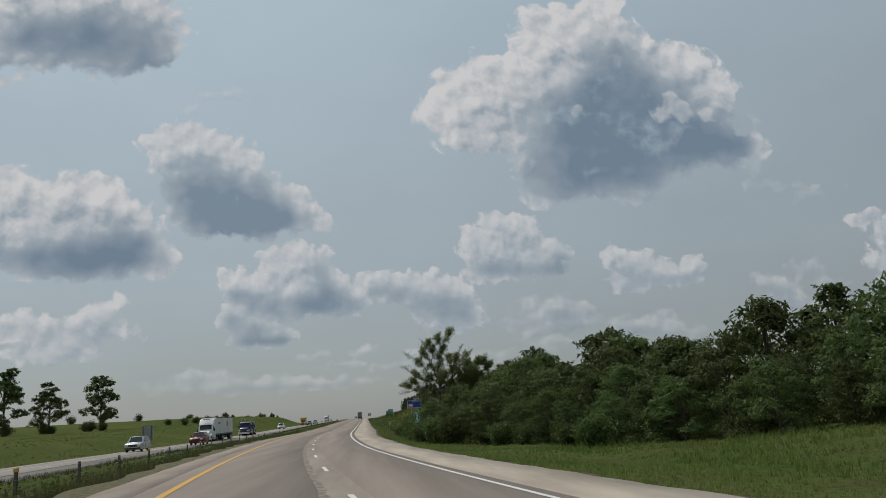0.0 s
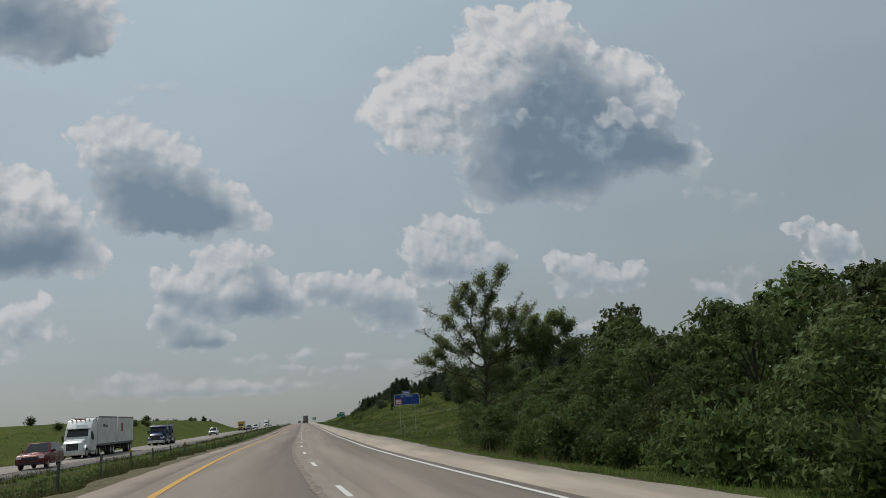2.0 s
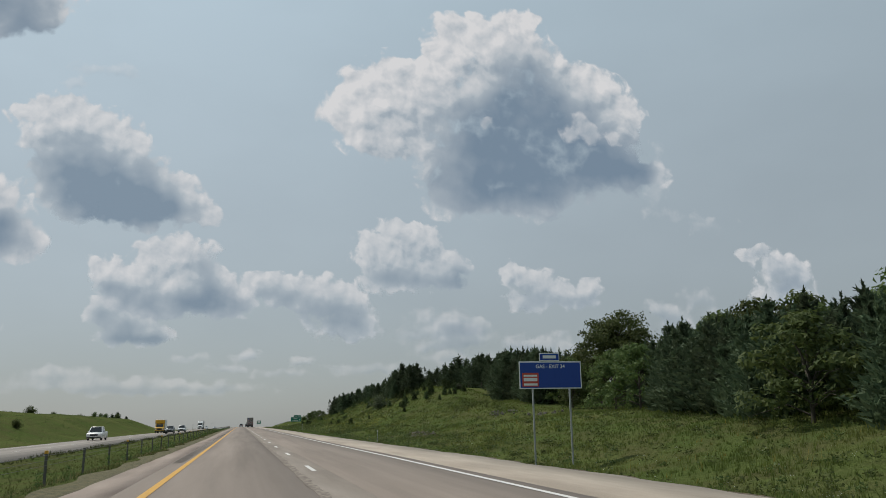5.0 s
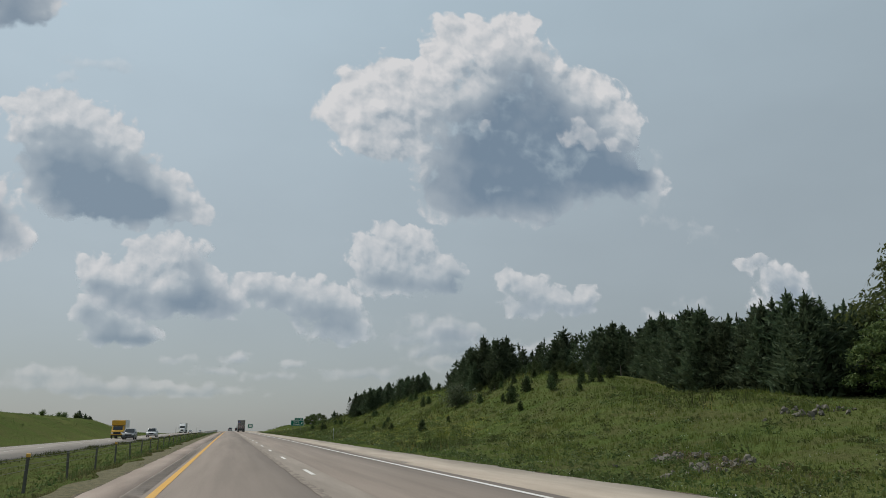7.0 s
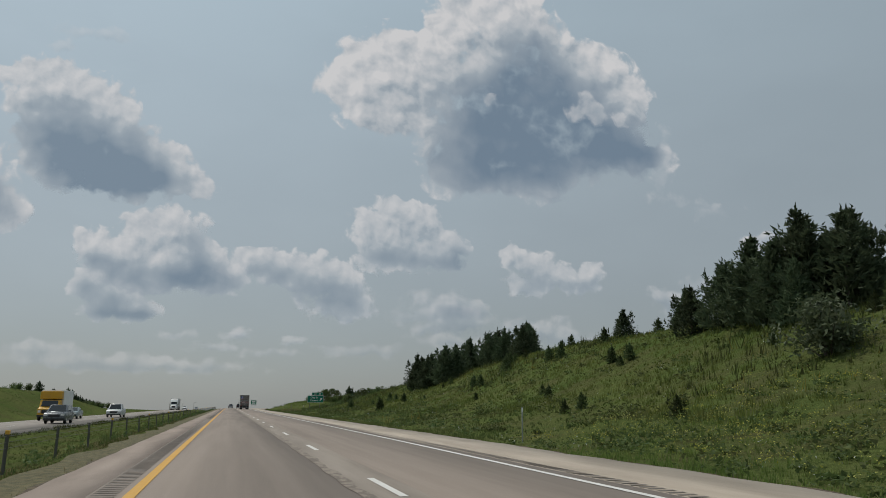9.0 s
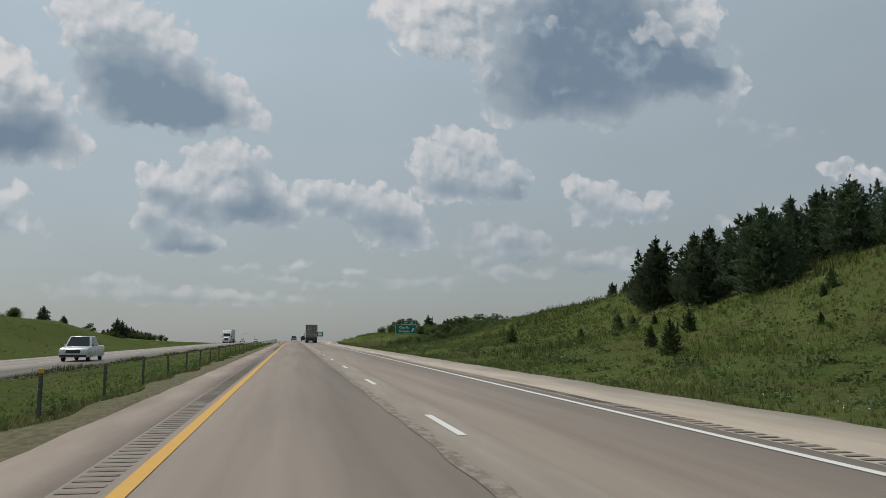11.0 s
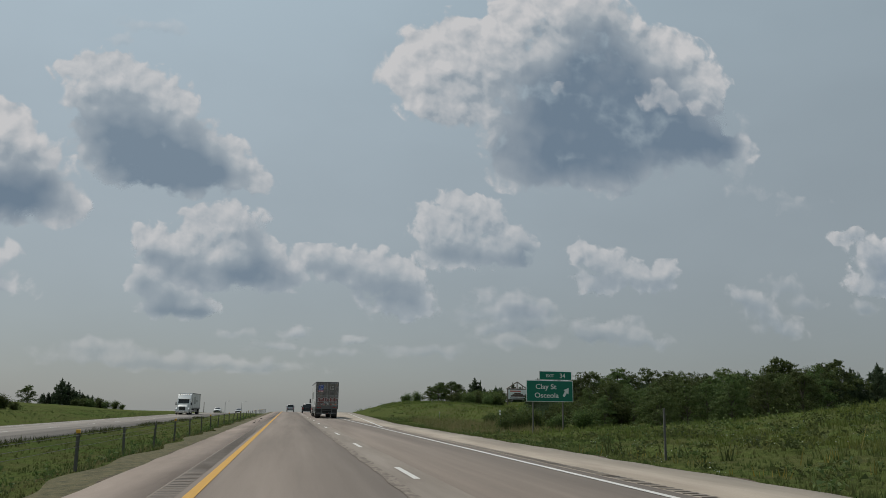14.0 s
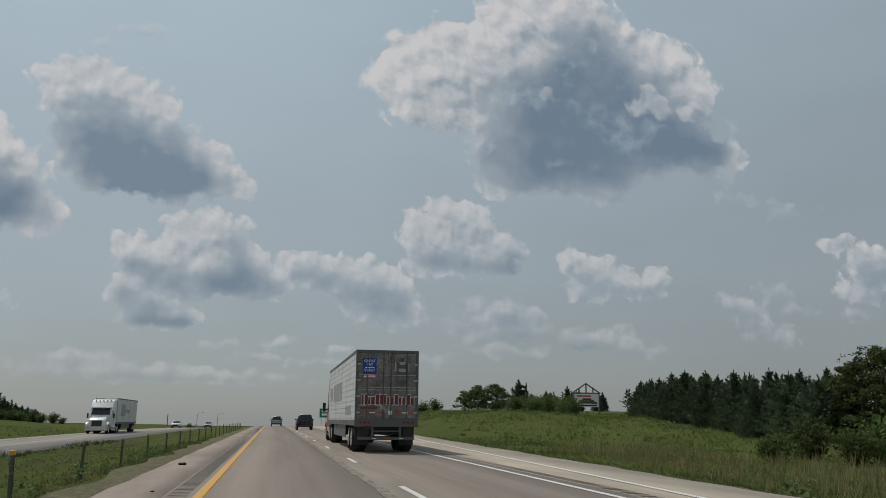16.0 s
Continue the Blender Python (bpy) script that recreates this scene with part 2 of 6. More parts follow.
M_WOOD = surface("grey_timber", (0.12, 0.10, 0.08), (0.20, 0.17, 0.14), 2, 20, 0.9, 0.5, (1, 1, 0.2))


# ---- the lie of the land ----
# lateral distances are from the yellow edge line; the road bends until y = 120 and is straight after it
BEND_L, BEND_A = 119.7, radians(6.75)


def road_x(y):
    return np.where(y < BEND_L, BEND_A * (BEND_L - y) ** 2 / (2 * BEND_L), 0.0)


def road_z(y):
    z = np.interp(y, [-400, -50, 0, 50, 100, 150, 200, 250, 300, 400, 560], [5.0, 1.19, 0.71, 0.29, -0.01, -0.27, -0.25, -0.19, -0.08, 0.0, 0.06])
    fall = np.clip(y - 600, 0, None)
    return z - np.where(fall < 300, fall ** 2 * 5.0e-5, 4.5 + (fall - 300) * 0.008)


def bank(y):
    return np.interp(y, [-50, 0, 60, 120, 180], [-0.037, -0.042, -0.052, -0.016, 0.0])


def road_edge(y):
    """Outer edge of the paved right shoulder; it widens for the exit lane."""
    return np.interp(y, [-400, 70, 82, 94, 112, 128, 150, 175, 495, 560, 640, 760], [10.35, 10.35, 10.15, 10.15, 10.55, 10.75, 10.55, 10.35, 10.35, 13.6, 17.5, 24.0])


RIGHT_OFF = np.array([0, 1.2, 3, 6, 9.5, 13, 17, 21, 25.5, 30, 45, 70, 140, 400, 4000.0])
RIGHT_AT = {          # height over the shoulder's edge, by distance from it
    -400: [-.12, -.2, -.3, -.4, -.4, -.2, 0, .5, 1, 1.5, 2.5, 4, 6, 6, -20],
    60: [-.12, -.2, -.35, -.5, -.5, -.4, -.2, .2, .7, 1.2, 2.5, 4, 6, 6, -20],
    130: [-.12, -.3, -.7, -1.1, -1.2, -1.0, -.6, 0, .6, 1.2, 2.5, 3.5, 5, 6, -20],
    190: [-.12, -.4, -1.0, -1.7, -1.9, -1.6, -.9, .1, 1.0, 1.8, 3.2, 4, 5, 6, -20],
    240: [-.12, -.3, -.6, -.8, -.6, -.2, .3, 1.0, 1.6, 1.9, 2.2, 2.6, 4, 5, -20],
    270: [-.12, -.2, -.3, -.2, .2, .8, 1.8, 3.0, 3.8, 4.0, 3.8, 3.8, 4, 5, -20],
    300: [-.12, -.15, -.1, .3, .9, 1.9, 3.9, 6.0, 7.4, 7.3, 6.8, 6.5, 6, 6, -20],
    345: [-.12, -.15, -.1, .4, 1.0, 2.0, 4.0, 6.0, 7.5, 8.1, 8.0, 6.5, 6, 7, -20],
    390: [-.12, -.15, -.1, .3, .8, 1.8, 3.4, 5.2, 6.8, 7.6, 8.6, 9, 9, 8, -20],
    430: [-.12, -.2, -.2, .1, .6, 1.5, 2.9, 4.2, 5.1, 5.8, 7.0, 7.5, 8, 8, -20],
    465: [-.12, -.3, -.5, -.4, -.2, .1, .6, 1.2, 1.8, 2.4, 3.2, 4, 5, 6, -20],
    495: [-.12, -.3, -.6, -.7, -.7, -.6, -.5, -.3, 0, .4, 1.4, 2.5, 4, 5, -20],
    540: [-.12, -.3, -.5, -.6, -.6, -.6, -.6, -.6, -.4, 0, 1.4, 2.5, 4, 5, -20],
    600: [-.12, -.2, 0, .7, 1.6, 2.3, 2.6, 2.5, 2.2, 1.8, 1.6, 2, 3, 4, -20],
    680: [-.12, -.1, .3, 1.0, 2.0, 2.8, 3.3, 3.5, 3.6, 3.6, 3.6, 4, 4, 4, -20],
    800: [-.12, -.1, .2, .8, 1.6, 2.4, 3, 3.4, 3.6, 3.8, 4.0, 4, 4, 2, -16],
    1100: [-.12, -.1, 0, 0, 0, 0, 0, 0, 0, 0, 0, 0, 0, 0, -6],
    6000: [-.12, -.1, 0, 0, 0, 0, 0, 0, 0, 0, 0, 0, 0, 0, 0],
}
RIGHT_Y = np.array(sorted(RIGHT_AT))
RIGHT_H = np.array([RIGHT_AT[k] for k in sorted(RIGHT_AT)], float)
OPP_DZ, OPP_IN, OPP_OUT = -0.55, -11.6, -21.0
LEFT_OFF = np.array([0, 1.0, 2.2, 4.5, 6.9, 9.0, 10.0, 11.0, 18.6, 19.4, 21.5, 25, 30, 34, 38, 50, 95, 160, 400, 4000.0])
LEFT_H = np.array([-.12, -.2, -.38, -.85, -1.05, -.78, -.575, -.80, -.80, -.58, -.95, -1.1, .4, 2.3, 3.9, 5.2, 5.8, 6.2, 7.0, -10.0])


def height(x, y):
    """Height of the ground at points of the plan (arrays)."""
    x, y = np.asarray(x, float), np.asarray(y, float)
    lat, zr, bk = x - road_x(y), road_z(y), bank(y)
    edge = road_edge(y)
    i = np.clip(np.searchsorted(RIGHT_Y, y) - 1, 0, len(RIGHT_Y) - 2)
    u = np.clip((y - RIGHT_Y[i]) / (RIGHT_Y[i + 1] - RIGHT_Y[i]), 0, 1)
    u = u * u * (3 - 2 * u)
    d = np.clip(lat - edge, 0, 3999)
    j = np.clip(np.searchsorted(RIGHT_OFF, d, side="right") - 1, 0, len(RIGHT_OFF) - 2)
    w = (d - RIGHT_OFF[j]) / (RIGHT_OFF[j + 1] - RIGHT_OFF[j])
    prof = (1 - u) * ((1 - w) * RIGHT_H[i, j] + w * RIGHT_H[i, j + 1]) + u * ((1 - w) * RIGHT_H[i + 1, j] + w * RIGHT_H[i + 1, j + 1])
    right = zr + bk * edge + prof
    ll = np.clip(-1.5 - lat, 0, 3999)
    lp = np.interp(ll, LEFT_OFF, LEFT_H)
    k = np.interp(y, [-400, 0, 120, 250, 340, 490, 550, 680, 780, 1000, 1400], [0.4, 0.4, 0.4, 0.6, 1.0, 1.0, 0.16, 0.10, 0.10, 0.1, 0.0])
    lp = np.where((ll > 26) & (ll < 400), -1.1 + (lp + 1.1) * k, lp)
    lp = lp + 2.6 * np.interp(ll, [48, 85, 140, 400], [0, 1, 1, 0]) * np.interp(y, [540, 620, 800, 860], [0, 1, 1, 0])
    left = zr + bk * (-1.5) * np.clip(1 - ll / 8, 0, 1) + lp
    mid = zr + bk * lat - 0.12
    z = np.where(lat > edge, right, np.where(lat < -1.5, left, mid))
    rough = np.clip(np.where(lat > edge, lat - edge - 0.6, -21.5 - lat) / 6, 0, 1)
    z = z + rough * (0.16 * np.sin(x * 0.31 + 1.7 * np.sin(y * 0.13)) * np.sin(y * 0.21 + 0.8) + 0.10 * np.sin(x * 0.83 + y * 0.57) * np.sin(y * 0.71 - x * 0.2))
    return z


def hz(x, y):
    return float(height(np.array([x]), np.array([y]))[0])


def np_mesh(name, verts, faces, mats, smooth=False, index=None):
    """A mesh from arrays: vertices n x 3, faces m x k."""
    me = bpy.data.meshes.new(name)
    verts, faces = np.asarray(verts, np.float32), np.asarray(faces, np.int32)
    me.vertices.add(len(verts))
    me.vertices.foreach_set("co", verts.ravel())
    k = faces.shape[1]
    me.loops.add(faces.size)
    me.loops.foreach_set("vertex_index", faces.ravel())
    me.polygons.add(len(faces))
    me.polygons.foreach_set("loop_start", np.arange(0, faces.size, k, dtype=np.int32))
    for m in mats:
        me.materials.append(m)
    if index is not None:
        me.polygons.foreach_set("material_index", np.asarray(index, np.int32))
    if smooth:
        me.polygons.foreach_set("use_smooth", np.ones(len(faces), bool))
    me.update(calc_edges=True)
    return me


def grid_faces(rows, cols):
    i = np.arange(rows * cols).reshape(rows, cols)
    return np.stack([i[:-1, :-1], i[:-1, 1:], i[1:, 1:], i[1:, :-1]], -1).reshape(-1, 4)


Y_FINE = np.concatenate([[-600, -300, -200, -140, -100, -80], np.arange(-60, 760, 4.0), [780, 820, 880, 960, 1080, 1250, 1500, 1900, 2500, 3300, 4200, 4950]])
lat_cols = np.concatenate([[-4900, -3000, -1800, -1000, -600, -400, -280, -200, -160, -130, -110, -95, -82, -72, -64], np.arange(-58, -24, 3.0),
                           [-23.2, -21.7, -20.9, -20.1, -14, -12.5, -11.5, -10.5, -9.4, -8.4, -7.4, -6.4, -5.4, -4.4, -3.6, -2.9, -2.3, -1.9, -1.5, -1.4, 2, 6, 9.9],
                           np.arange(10.35, 44, 1.3), np.arange(45, 80, 4.0), [86, 96, 110, 130, 160, 200, 280, 400, 600, 1000, 1800, 3000, 4900]])
yy, ll = np.meshgrid(Y_FINE, lat_cols, indexing="ij")
shift = np.where(ll >= 10.35, (road_edge(yy) - 10.35) * np.clip(1 - (ll - 10.35) / 200, 0, 1), 0)
xx = road_x(np.clip(yy, -120, None)) + ll + shift
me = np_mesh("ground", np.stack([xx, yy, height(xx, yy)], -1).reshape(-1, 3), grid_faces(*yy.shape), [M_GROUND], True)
tagged(new("ground", me), "rolling green roadside meadow reaching the horizon", "ground", kind="structure")


def lane_z(lat, y):
    return road_z(y) + bank(y) * lat


def strip(name, lat0, lat1, y0, y1, lift, material, thick=0.0, step=4.0, dz=0.0):
    """A paved strip along the road; lat0 and lat1 are numbers or functions of y."""
    ys = np.arange(y0, y1 + 0.01, step) if y1 - y0 > step else np.array([y0, y1])
    if y1 > 800:
        ys = np.concatenate([np.arange(y0, 760, step), np.arange(760, y1 + 1, 20.0)])
    a = lat0(ys) if callable(lat0) else np.full_like(ys, lat0)
    b = lat1(ys) if callable(lat1) else np.full_like(ys, lat1)
    rx = road_x(ys)
    za, zb = (road_z(ys) + dz,) * 2 if dz else (lane_z(a, ys), lane_z(b, ys))
    cols = [np.stack([rx + a, ys, za + lift], -1), np.stack([rx + b, ys, zb + lift], -1)]
    if thick:
        cols = [cols[0] - [0.06, 0, thick]] + cols + [cols[1] - [-0.06, 0, thick]]
    v = np.stack(cols, 1)
    return new(name, np_mesh(name, v.reshape(-1, 3), grid_faces(v.shape[0], v.shape[1]), [material]))


def wear_edge(y):
    return road_edge(y) + 0.07 * np.sin(y * 1.7) + 0.06 * np.sin(y * 0.53 + 1)


def inner_edge(y):
    return np.interp(y, [150, 230, 290, 480], [-1.60, -1.45, -1.60, -1.80]) - 0.03 * np.sin(y * 1.3)


tagged(strip("road", -0.60, 3.70, -120, 1500, 0.0, M_LANE, 0.3, 1.0), "worn tan-grey concrete inner motorway lane", "road", kind="structure")
tagged(strip("road", 3.70, 7.75, -120, 1500, 0.0, M_LANE_OUTER, 0.3, 1.0), "worn pale tan concrete outer motorway lane", "road", kind="structure")
tagged(strip("pavement_inner", inner_edge, -0.60, -120, 1500, -0.004, M_INNER, 0.3, 2.0), "pale concrete inner shoulder beside the median", "shoulder", kind="structure")
tagged(strip("pavement_outer", 7.75, wear_edge, -120, 1500, -0.004, M_SHOULDER, 0.3, 1.0), "pale concrete outer shoulder with a ragged grass edge", "shoulder", kind="structure")
tagged(strip("joint_band", 3.22, 4.20, -120, 700, 0.005, M_BAND, step=1.0), "lighter patched strip along the lane joint", "road patch", kind="structure")
tagged(strip("joint_patch", lambda y: 3.20 + 0.025 * np.sin(y * 2.1) + 0.02 * np.sin(y * 0.7), lambda y: 3.40 + 0.03 * np.sin(y * 1.3 + 1) + 0.03 * np.sin(y * 3.1), -120, 700, 0.008, M_PATCH, step=0.5), "crumbling dark and pale patches along the joint", "road patch", kind="structure")
# soil lip and the shadow line beside the paving, both put into one dark strip
tagged(strip("soil_shade_edge", lambda y: wear_edge(y) - 0.02, lambda y: wear_edge(y) + 0.34 + 0.10 * np.sin(y * 2.3) + 0.07 * np.sin(y * 0.9), -120, 700, -0.055, M_SOIL_SHADE, step=0.5), "dark soil and painted shadow line along the edge of the paving", "soil", kind="structure")
tagged(strip("dry_verge_soil", lambda y: inner_edge(y) - 1.05 - 0.16 * np.sin(y * 0.9) - 0.10 * np.sin(y * 0.37), lambda y: inner_edge(y) - 0.08, -120, 700, -0.10, M_DRYSOIL, step=0.5), "dry brown grass roots and soil beside the inner shoulder", "soil", kind="structure")
# narrower inner strip: soil with the edge's shadow painted into its colour
tagged(strip("soil_shade_edge_inner", lambda y: inner_edge(y) - 0.14 - 0.04 * np.sin(y * 2.1) - 0.03 * np.sin(y * 0.8), lambda y: inner_edge(y) + 0.02, -120, 700, -0.055, M_SOIL_SHADE, step=0.5), "dark soil and painted shadow line along the edge of the paving", "soil", kind="structure")
tagged(strip("far_road", OPP_IN, OPP_OUT, -120, 1500, 0.0, M_OPP, 0.3, dz=OPP_DZ), "pale concrete lanes of the opposite carriageway", "road", kind="structure")


def line(name, lat0, lat1, y0, y1, material, label, lift=0.008, dz=0.0, step=2.0):
    return tagged(strip(name, lat0, lat1, y0, y1, lift, material, step=step, dz=dz), label, "road marking", kind="structure")


line("edge_line_yellow", -0.085, 0.085, -100, 1200, M_YELLOW, "solid yellow edge line, worn")
line("edge_line_white", 7.25, 7.40, -100, 1200, M_WHITE, "solid white edge line, worn")
line("edge_line_ramp", lambda y: 7.62 + (y - 480) * 0.052, lambda y: 7.78 + (y - 480) * 0.052, 480, 600, M_WHITE, "white line leading off to the exit lane")
line("far_line_white", OPP_OUT + 0.9, OPP_OUT + 1.02, -100, 900, M_WHITE, "white edge line of the opposite lanes", dz=OPP_DZ)
dash_phase = 2.1
for i in range(-6, 60):
    y0 = dash_phase + i * 12.16
    line("lane_dash", 3.74, 3.87, y0, y0 + 3.05, M_WHITE, "short white lane dash", 0.012, step=1.0)["group"] = "lane dashes"
for i in range(-4, 55):
    y0 = 4 + i * 12.19
    line("far_lane_dash", OPP_IN - 4.85, OPP_IN - 4.73, y0, y0 + 3.05, M_WHITE, "short white lane dash of the opposite lanes", 0.012, OPP_DZ, step=1.0)["group"] = "far lane dashes"


def rumble(name, lat0, lat1, y0, y1):
    ys = np.arange(y0, y1, 0.30)
    v, rx = [], road_x(ys)
    for a, dy in ((lat0, 0), (lat1, 0), (lat1, 0.13), (lat0, 0.13)):
        v.append(np.stack([rx + a, ys + dy, lane_z(a, ys) + 0.006], -1))
    v = np.stack(v, 1).reshape(-1, 3)
    ob = new(name, np_mesh(name, v, np.arange(len(v)).reshape(-1, 4), [M_RUMBLE]))
    return tagged(ob, "milled rumble strip grooves along the shoulder", "rumble strip", kind="stuff")


rumble("rumble_strip", -0.56, -0.20, 180, 640)
rumble("rumble_strip", 7.80, 8.10, 240, 520)


# ---- clouds: one far backdrop of cumulus, ahead of the road ----
backdrop = tagged(new("sky_backdrop"), "hazy summer sky with scattered grey-based cumulus clouds", "sky", kind="structure")
backdrop.location = (500, 3600, 0)
CLOUD_N = [0]
CLOUD_LIT, CLOUD_MID, CLOUD_DARK = (0.625, 0.625, 0.635), (0.37, 0.42, 0.465), (0.168, 0.230, 0.302)


def swell(nt, pos, puffs, soft):
    """Sum of soft round swellings at pos; about 1 in the middle of one of them."""
    total = None
    for x, z, rx, rz in puffs:
        s = nt.nodes.new("ShaderNodeVectorMath")
        s.operation = "SUBTRACT"
        nt.links.new(pos, s.inputs[0])
        s.inputs[1].default_value = (x, 0, z)
        m = nt.nodes.new("ShaderNodeVectorMath")
        m.operation = "MULTIPLY"
        nt.links.new(s.outputs[0], m.inputs[0])
        m.inputs[1].default_value = (1 / rx, 0, 1 / rz)
        d = nt.nodes.new("ShaderNodeVectorMath")
        d.operation = "DOT_PRODUCT"
        nt.links.new(m.outputs[0], d.inputs[0])
        nt.links.new(m.outputs[0], d.inputs[1])
        e = math_node(nt, "EXPONENT", math_node(nt, "MULTIPLY", d.outputs["Value"], -soft))
        total = e if total is None else math_node(nt, "ADD", total, e)
    return total


def cloud_group(puffs, grain):
    """Node group: place in the sheet -> depth inside the cloud (0 at its rim), the same with coarse lumps only, lumps."""
    g = bpy.data.node_groups.new("cloud_shape", "ShaderNodeTree")
    g.interface.new_socket("P", in_out="INPUT", socket_type="NodeSocketVector")
    for name in ("D", "B", "L", "M"):
        g.interface.new_socket(name, in_out="OUTPUT", socket_type="NodeSocketFloat")
    gi, go = g.nodes.new("NodeGroupInput"), g.nodes.new("NodeGroupOutput")
    n = node(g, "ShaderNodeTexNoise", Scale=0.009 * grain, Detail=1.5, Roughness=0.5, Lacunarity=2.1)
    g.links.new(gi.outputs[0], n.inputs["Vector"])
    off = g.nodes.new("ShaderNodeVectorMath")
    off.operation = "SUBTRACT"
    g.links.new(n.outputs["Color"], off.inputs[0])
    off.inputs[1].default_value = (0.5, 0.5, 0.5)
    warp = g.nodes.new("ShaderNodeVectorMath")
    warp.operation = "MULTIPLY_ADD"
    g.links.new(off.outputs[0], warp.inputs[0])
    warp.inputs[1].default_value = (95 / grain,) * 3
    g.links.new(gi.outputs[0], warp.inputs[2])
    total = math_node(g, "MINIMUM", swell(g, warp.outputs[0], puffs, 1.25), 1.6)
    broad = math_node(g, "SUBTRACT", total, 0.36)
    lumps = None
    split = g.nodes.new("ShaderNodeSeparateXYZ")
    flat = g.nodes.new("ShaderNodeCombineXYZ")
    g.links.new(warp.outputs[0], split.inputs[0])
    g.links.new(split.outputs[0], flat.inputs[0])
    g.links.new(split.outputs[2], flat.inputs[1])
    # rounded billows with soft creases between them, at four sizes
    for scale, amount in ((0.0042, 0.80), (0.0085, 0.72), (0.019, 0.38), (0.045, 0.14)):
        v = g.nodes.new("ShaderNodeTexVoronoi")
        v.voronoi_dimensions, v.feature = "2D", "SMOOTH_F1"
        v.inputs["Scale"].default_value, v.inputs["Smoothness"].default_value = scale * grain, 0.7
        g.links.new(flat.outputs[0], v.inputs["Vector"])
        b = math_node(g, "MULTIPLY", math_node(g, "SUBTRACT", 0.42, v.outputs["Distance"]), amount)
        if scale < 0.006:
            broad = math_node(g, "ADD", broad, b)
        else:
            if lumps is None:
                g.links.new(b, go.inputs[3])
            lumps = b if lumps is None else math_node(g, "ADD", lumps, b)
    fray = node(g, "ShaderNodeTexNoise", Scale=0.013 * grain, Detail=6, Roughness=0.62)
    g.links.new(gi.outputs[0], fray.inputs["Vector"])
    lumps = math_node(g, "MULTIPLY_ADD", math_node(g, "SUBTRACT", fray.outputs["Fac"], 0.5), 0.75, lumps)
    rim = math_node(g, "MULTIPLY", math_node(g, "SUBTRACT", total, 0.14), 4.0)
    g.links.new(math_node(g, "MINIMUM", math_node(g, "ADD", broad, lumps), rim), go.inputs[0])
    g.links.new(broad, go.inputs[1])
    g.links.new(lumps, go.inputs[2])
    return g


def cloud(puffs, core=None, strength=1.0, nearer=0):
    x0, x1 = min(p[0] - 2.0 * p[2] for p in puffs) - 60, max(p[0] + 2.0 * p[2] for p in puffs) + 60
    z0, z1 = min(p[1] - 2.0 * p[3] for p in puffs) - 60, max(p[1] + 2.0 * p[3] for p in puffs) + 60
    core = core or [(x, z - .55 * rz, .8 * rx, .5 * rz) for x, z, rx, rz in puffs]
    large = max(p[2] for p in puffs) > 180
    strength *= 1.0 if large else 0.85
    grain = 1.0 if large else 1.5
    tall = min(170.0, 0.22 * (max(p[1] + p[3] for p in puffs) - min(p[1] - p[3] for p in puffs)))
    m = bpy.data.materials.new("cloud")
    m.use_nodes = True
    nt = m.node_tree
    nt.nodes.remove(nt.nodes["Principled BSDF"])
    g = cloud_group(puffs, grain)
    pos = nt.nodes.new("ShaderNodeNewGeometry").outputs["Position"]

    def at(dx, dz):
        gn = nt.nodes.new("ShaderNodeGroup")
        gn.node_tree = g
        off = nt.nodes.new("ShaderNodeVectorMath")
        nt.links.new(pos, off.inputs[0])
        off.inputs[1].default_value = (dx, 0, dz)
        nt.links.new(off.outputs[0], gn.inputs[0])
        return gn.outputs

    here, near, above = at(0, 0), at(-22 / grain, 34 / grain), at(-.45 * tall, tall)
    n = node(nt, "ShaderNodeTexNoise", Scale=0.0045 * grain, Detail=4, Roughness=0.5)
    nt.links.new(pos, n.inputs["Vector"])
    drift = math_node(nt, "SUBTRACT", n.outputs["Fac"], 0.5)
    body = nt.nodes.new("ShaderNodeMapRange")
    body.interpolation_type = "SMOOTHSTEP"
    nt.links.new(math_node(nt, "MULTIPLY_ADD", here[3], -0.8, math_node(nt, "MULTIPLY_ADD", drift, 1.3, swell(nt, pos, core, 0.36))), body.inputs[0])
    body.inputs[1].default_value, body.inputs[2].default_value = -0.15, 3.5 if large else 2.9
    body = body.outputs[0]
    # cloud standing between this place and the sun shades it; lumps are lit from above, left
    roof = ramp(nt, math_node(nt, "MULTIPLY_ADD", above[3], 0.5, math_node(nt, "ADD", above[1], math_node(nt, "MULTIPLY", drift, 0.5))), -0.25, 0.75)
    slope = math_node(nt, "MULTIPLY_ADD", math_node(nt, "SUBTRACT", near[2], here[2]), 0.75, math_node(nt, "MULTIPLY", math_node(nt, "SUBTRACT", near[3], here[3]), 0.25))
    relief = math_node(nt, "MULTIPLY", slope, math_node(nt, "MAXIMUM", math_node(nt, "MULTIPLY_ADD", body, -1.15, 0.75 if large else 0.55), 0.10))
    dark = math_node(nt, "MULTIPLY_ADD", roof, 0.26, math_node(nt, "MULTIPLY_ADD", body, 0.80, 0.08 if large else 0.14))
    dark = math_node(nt, "ADD", relief, dark)
    dark = math_node(nt, "MAXIMUM", math_node(nt, "MINIMUM", dark, 1.0), 0.0)
    mid = mix(nt, ramp(nt, dark, 0.0, 0.5), CLOUD_LIT, CLOUD_MID)
    col = mix(nt, ramp(nt, dark, 0.45, 1.0), mid, CLOUD_DARK)
    em = nt.nodes.new("ShaderNodeEmission")
    nt.links.new(col, em.inputs[0])
    tr = nt.nodes.new("ShaderNodeBsdfTransparent")
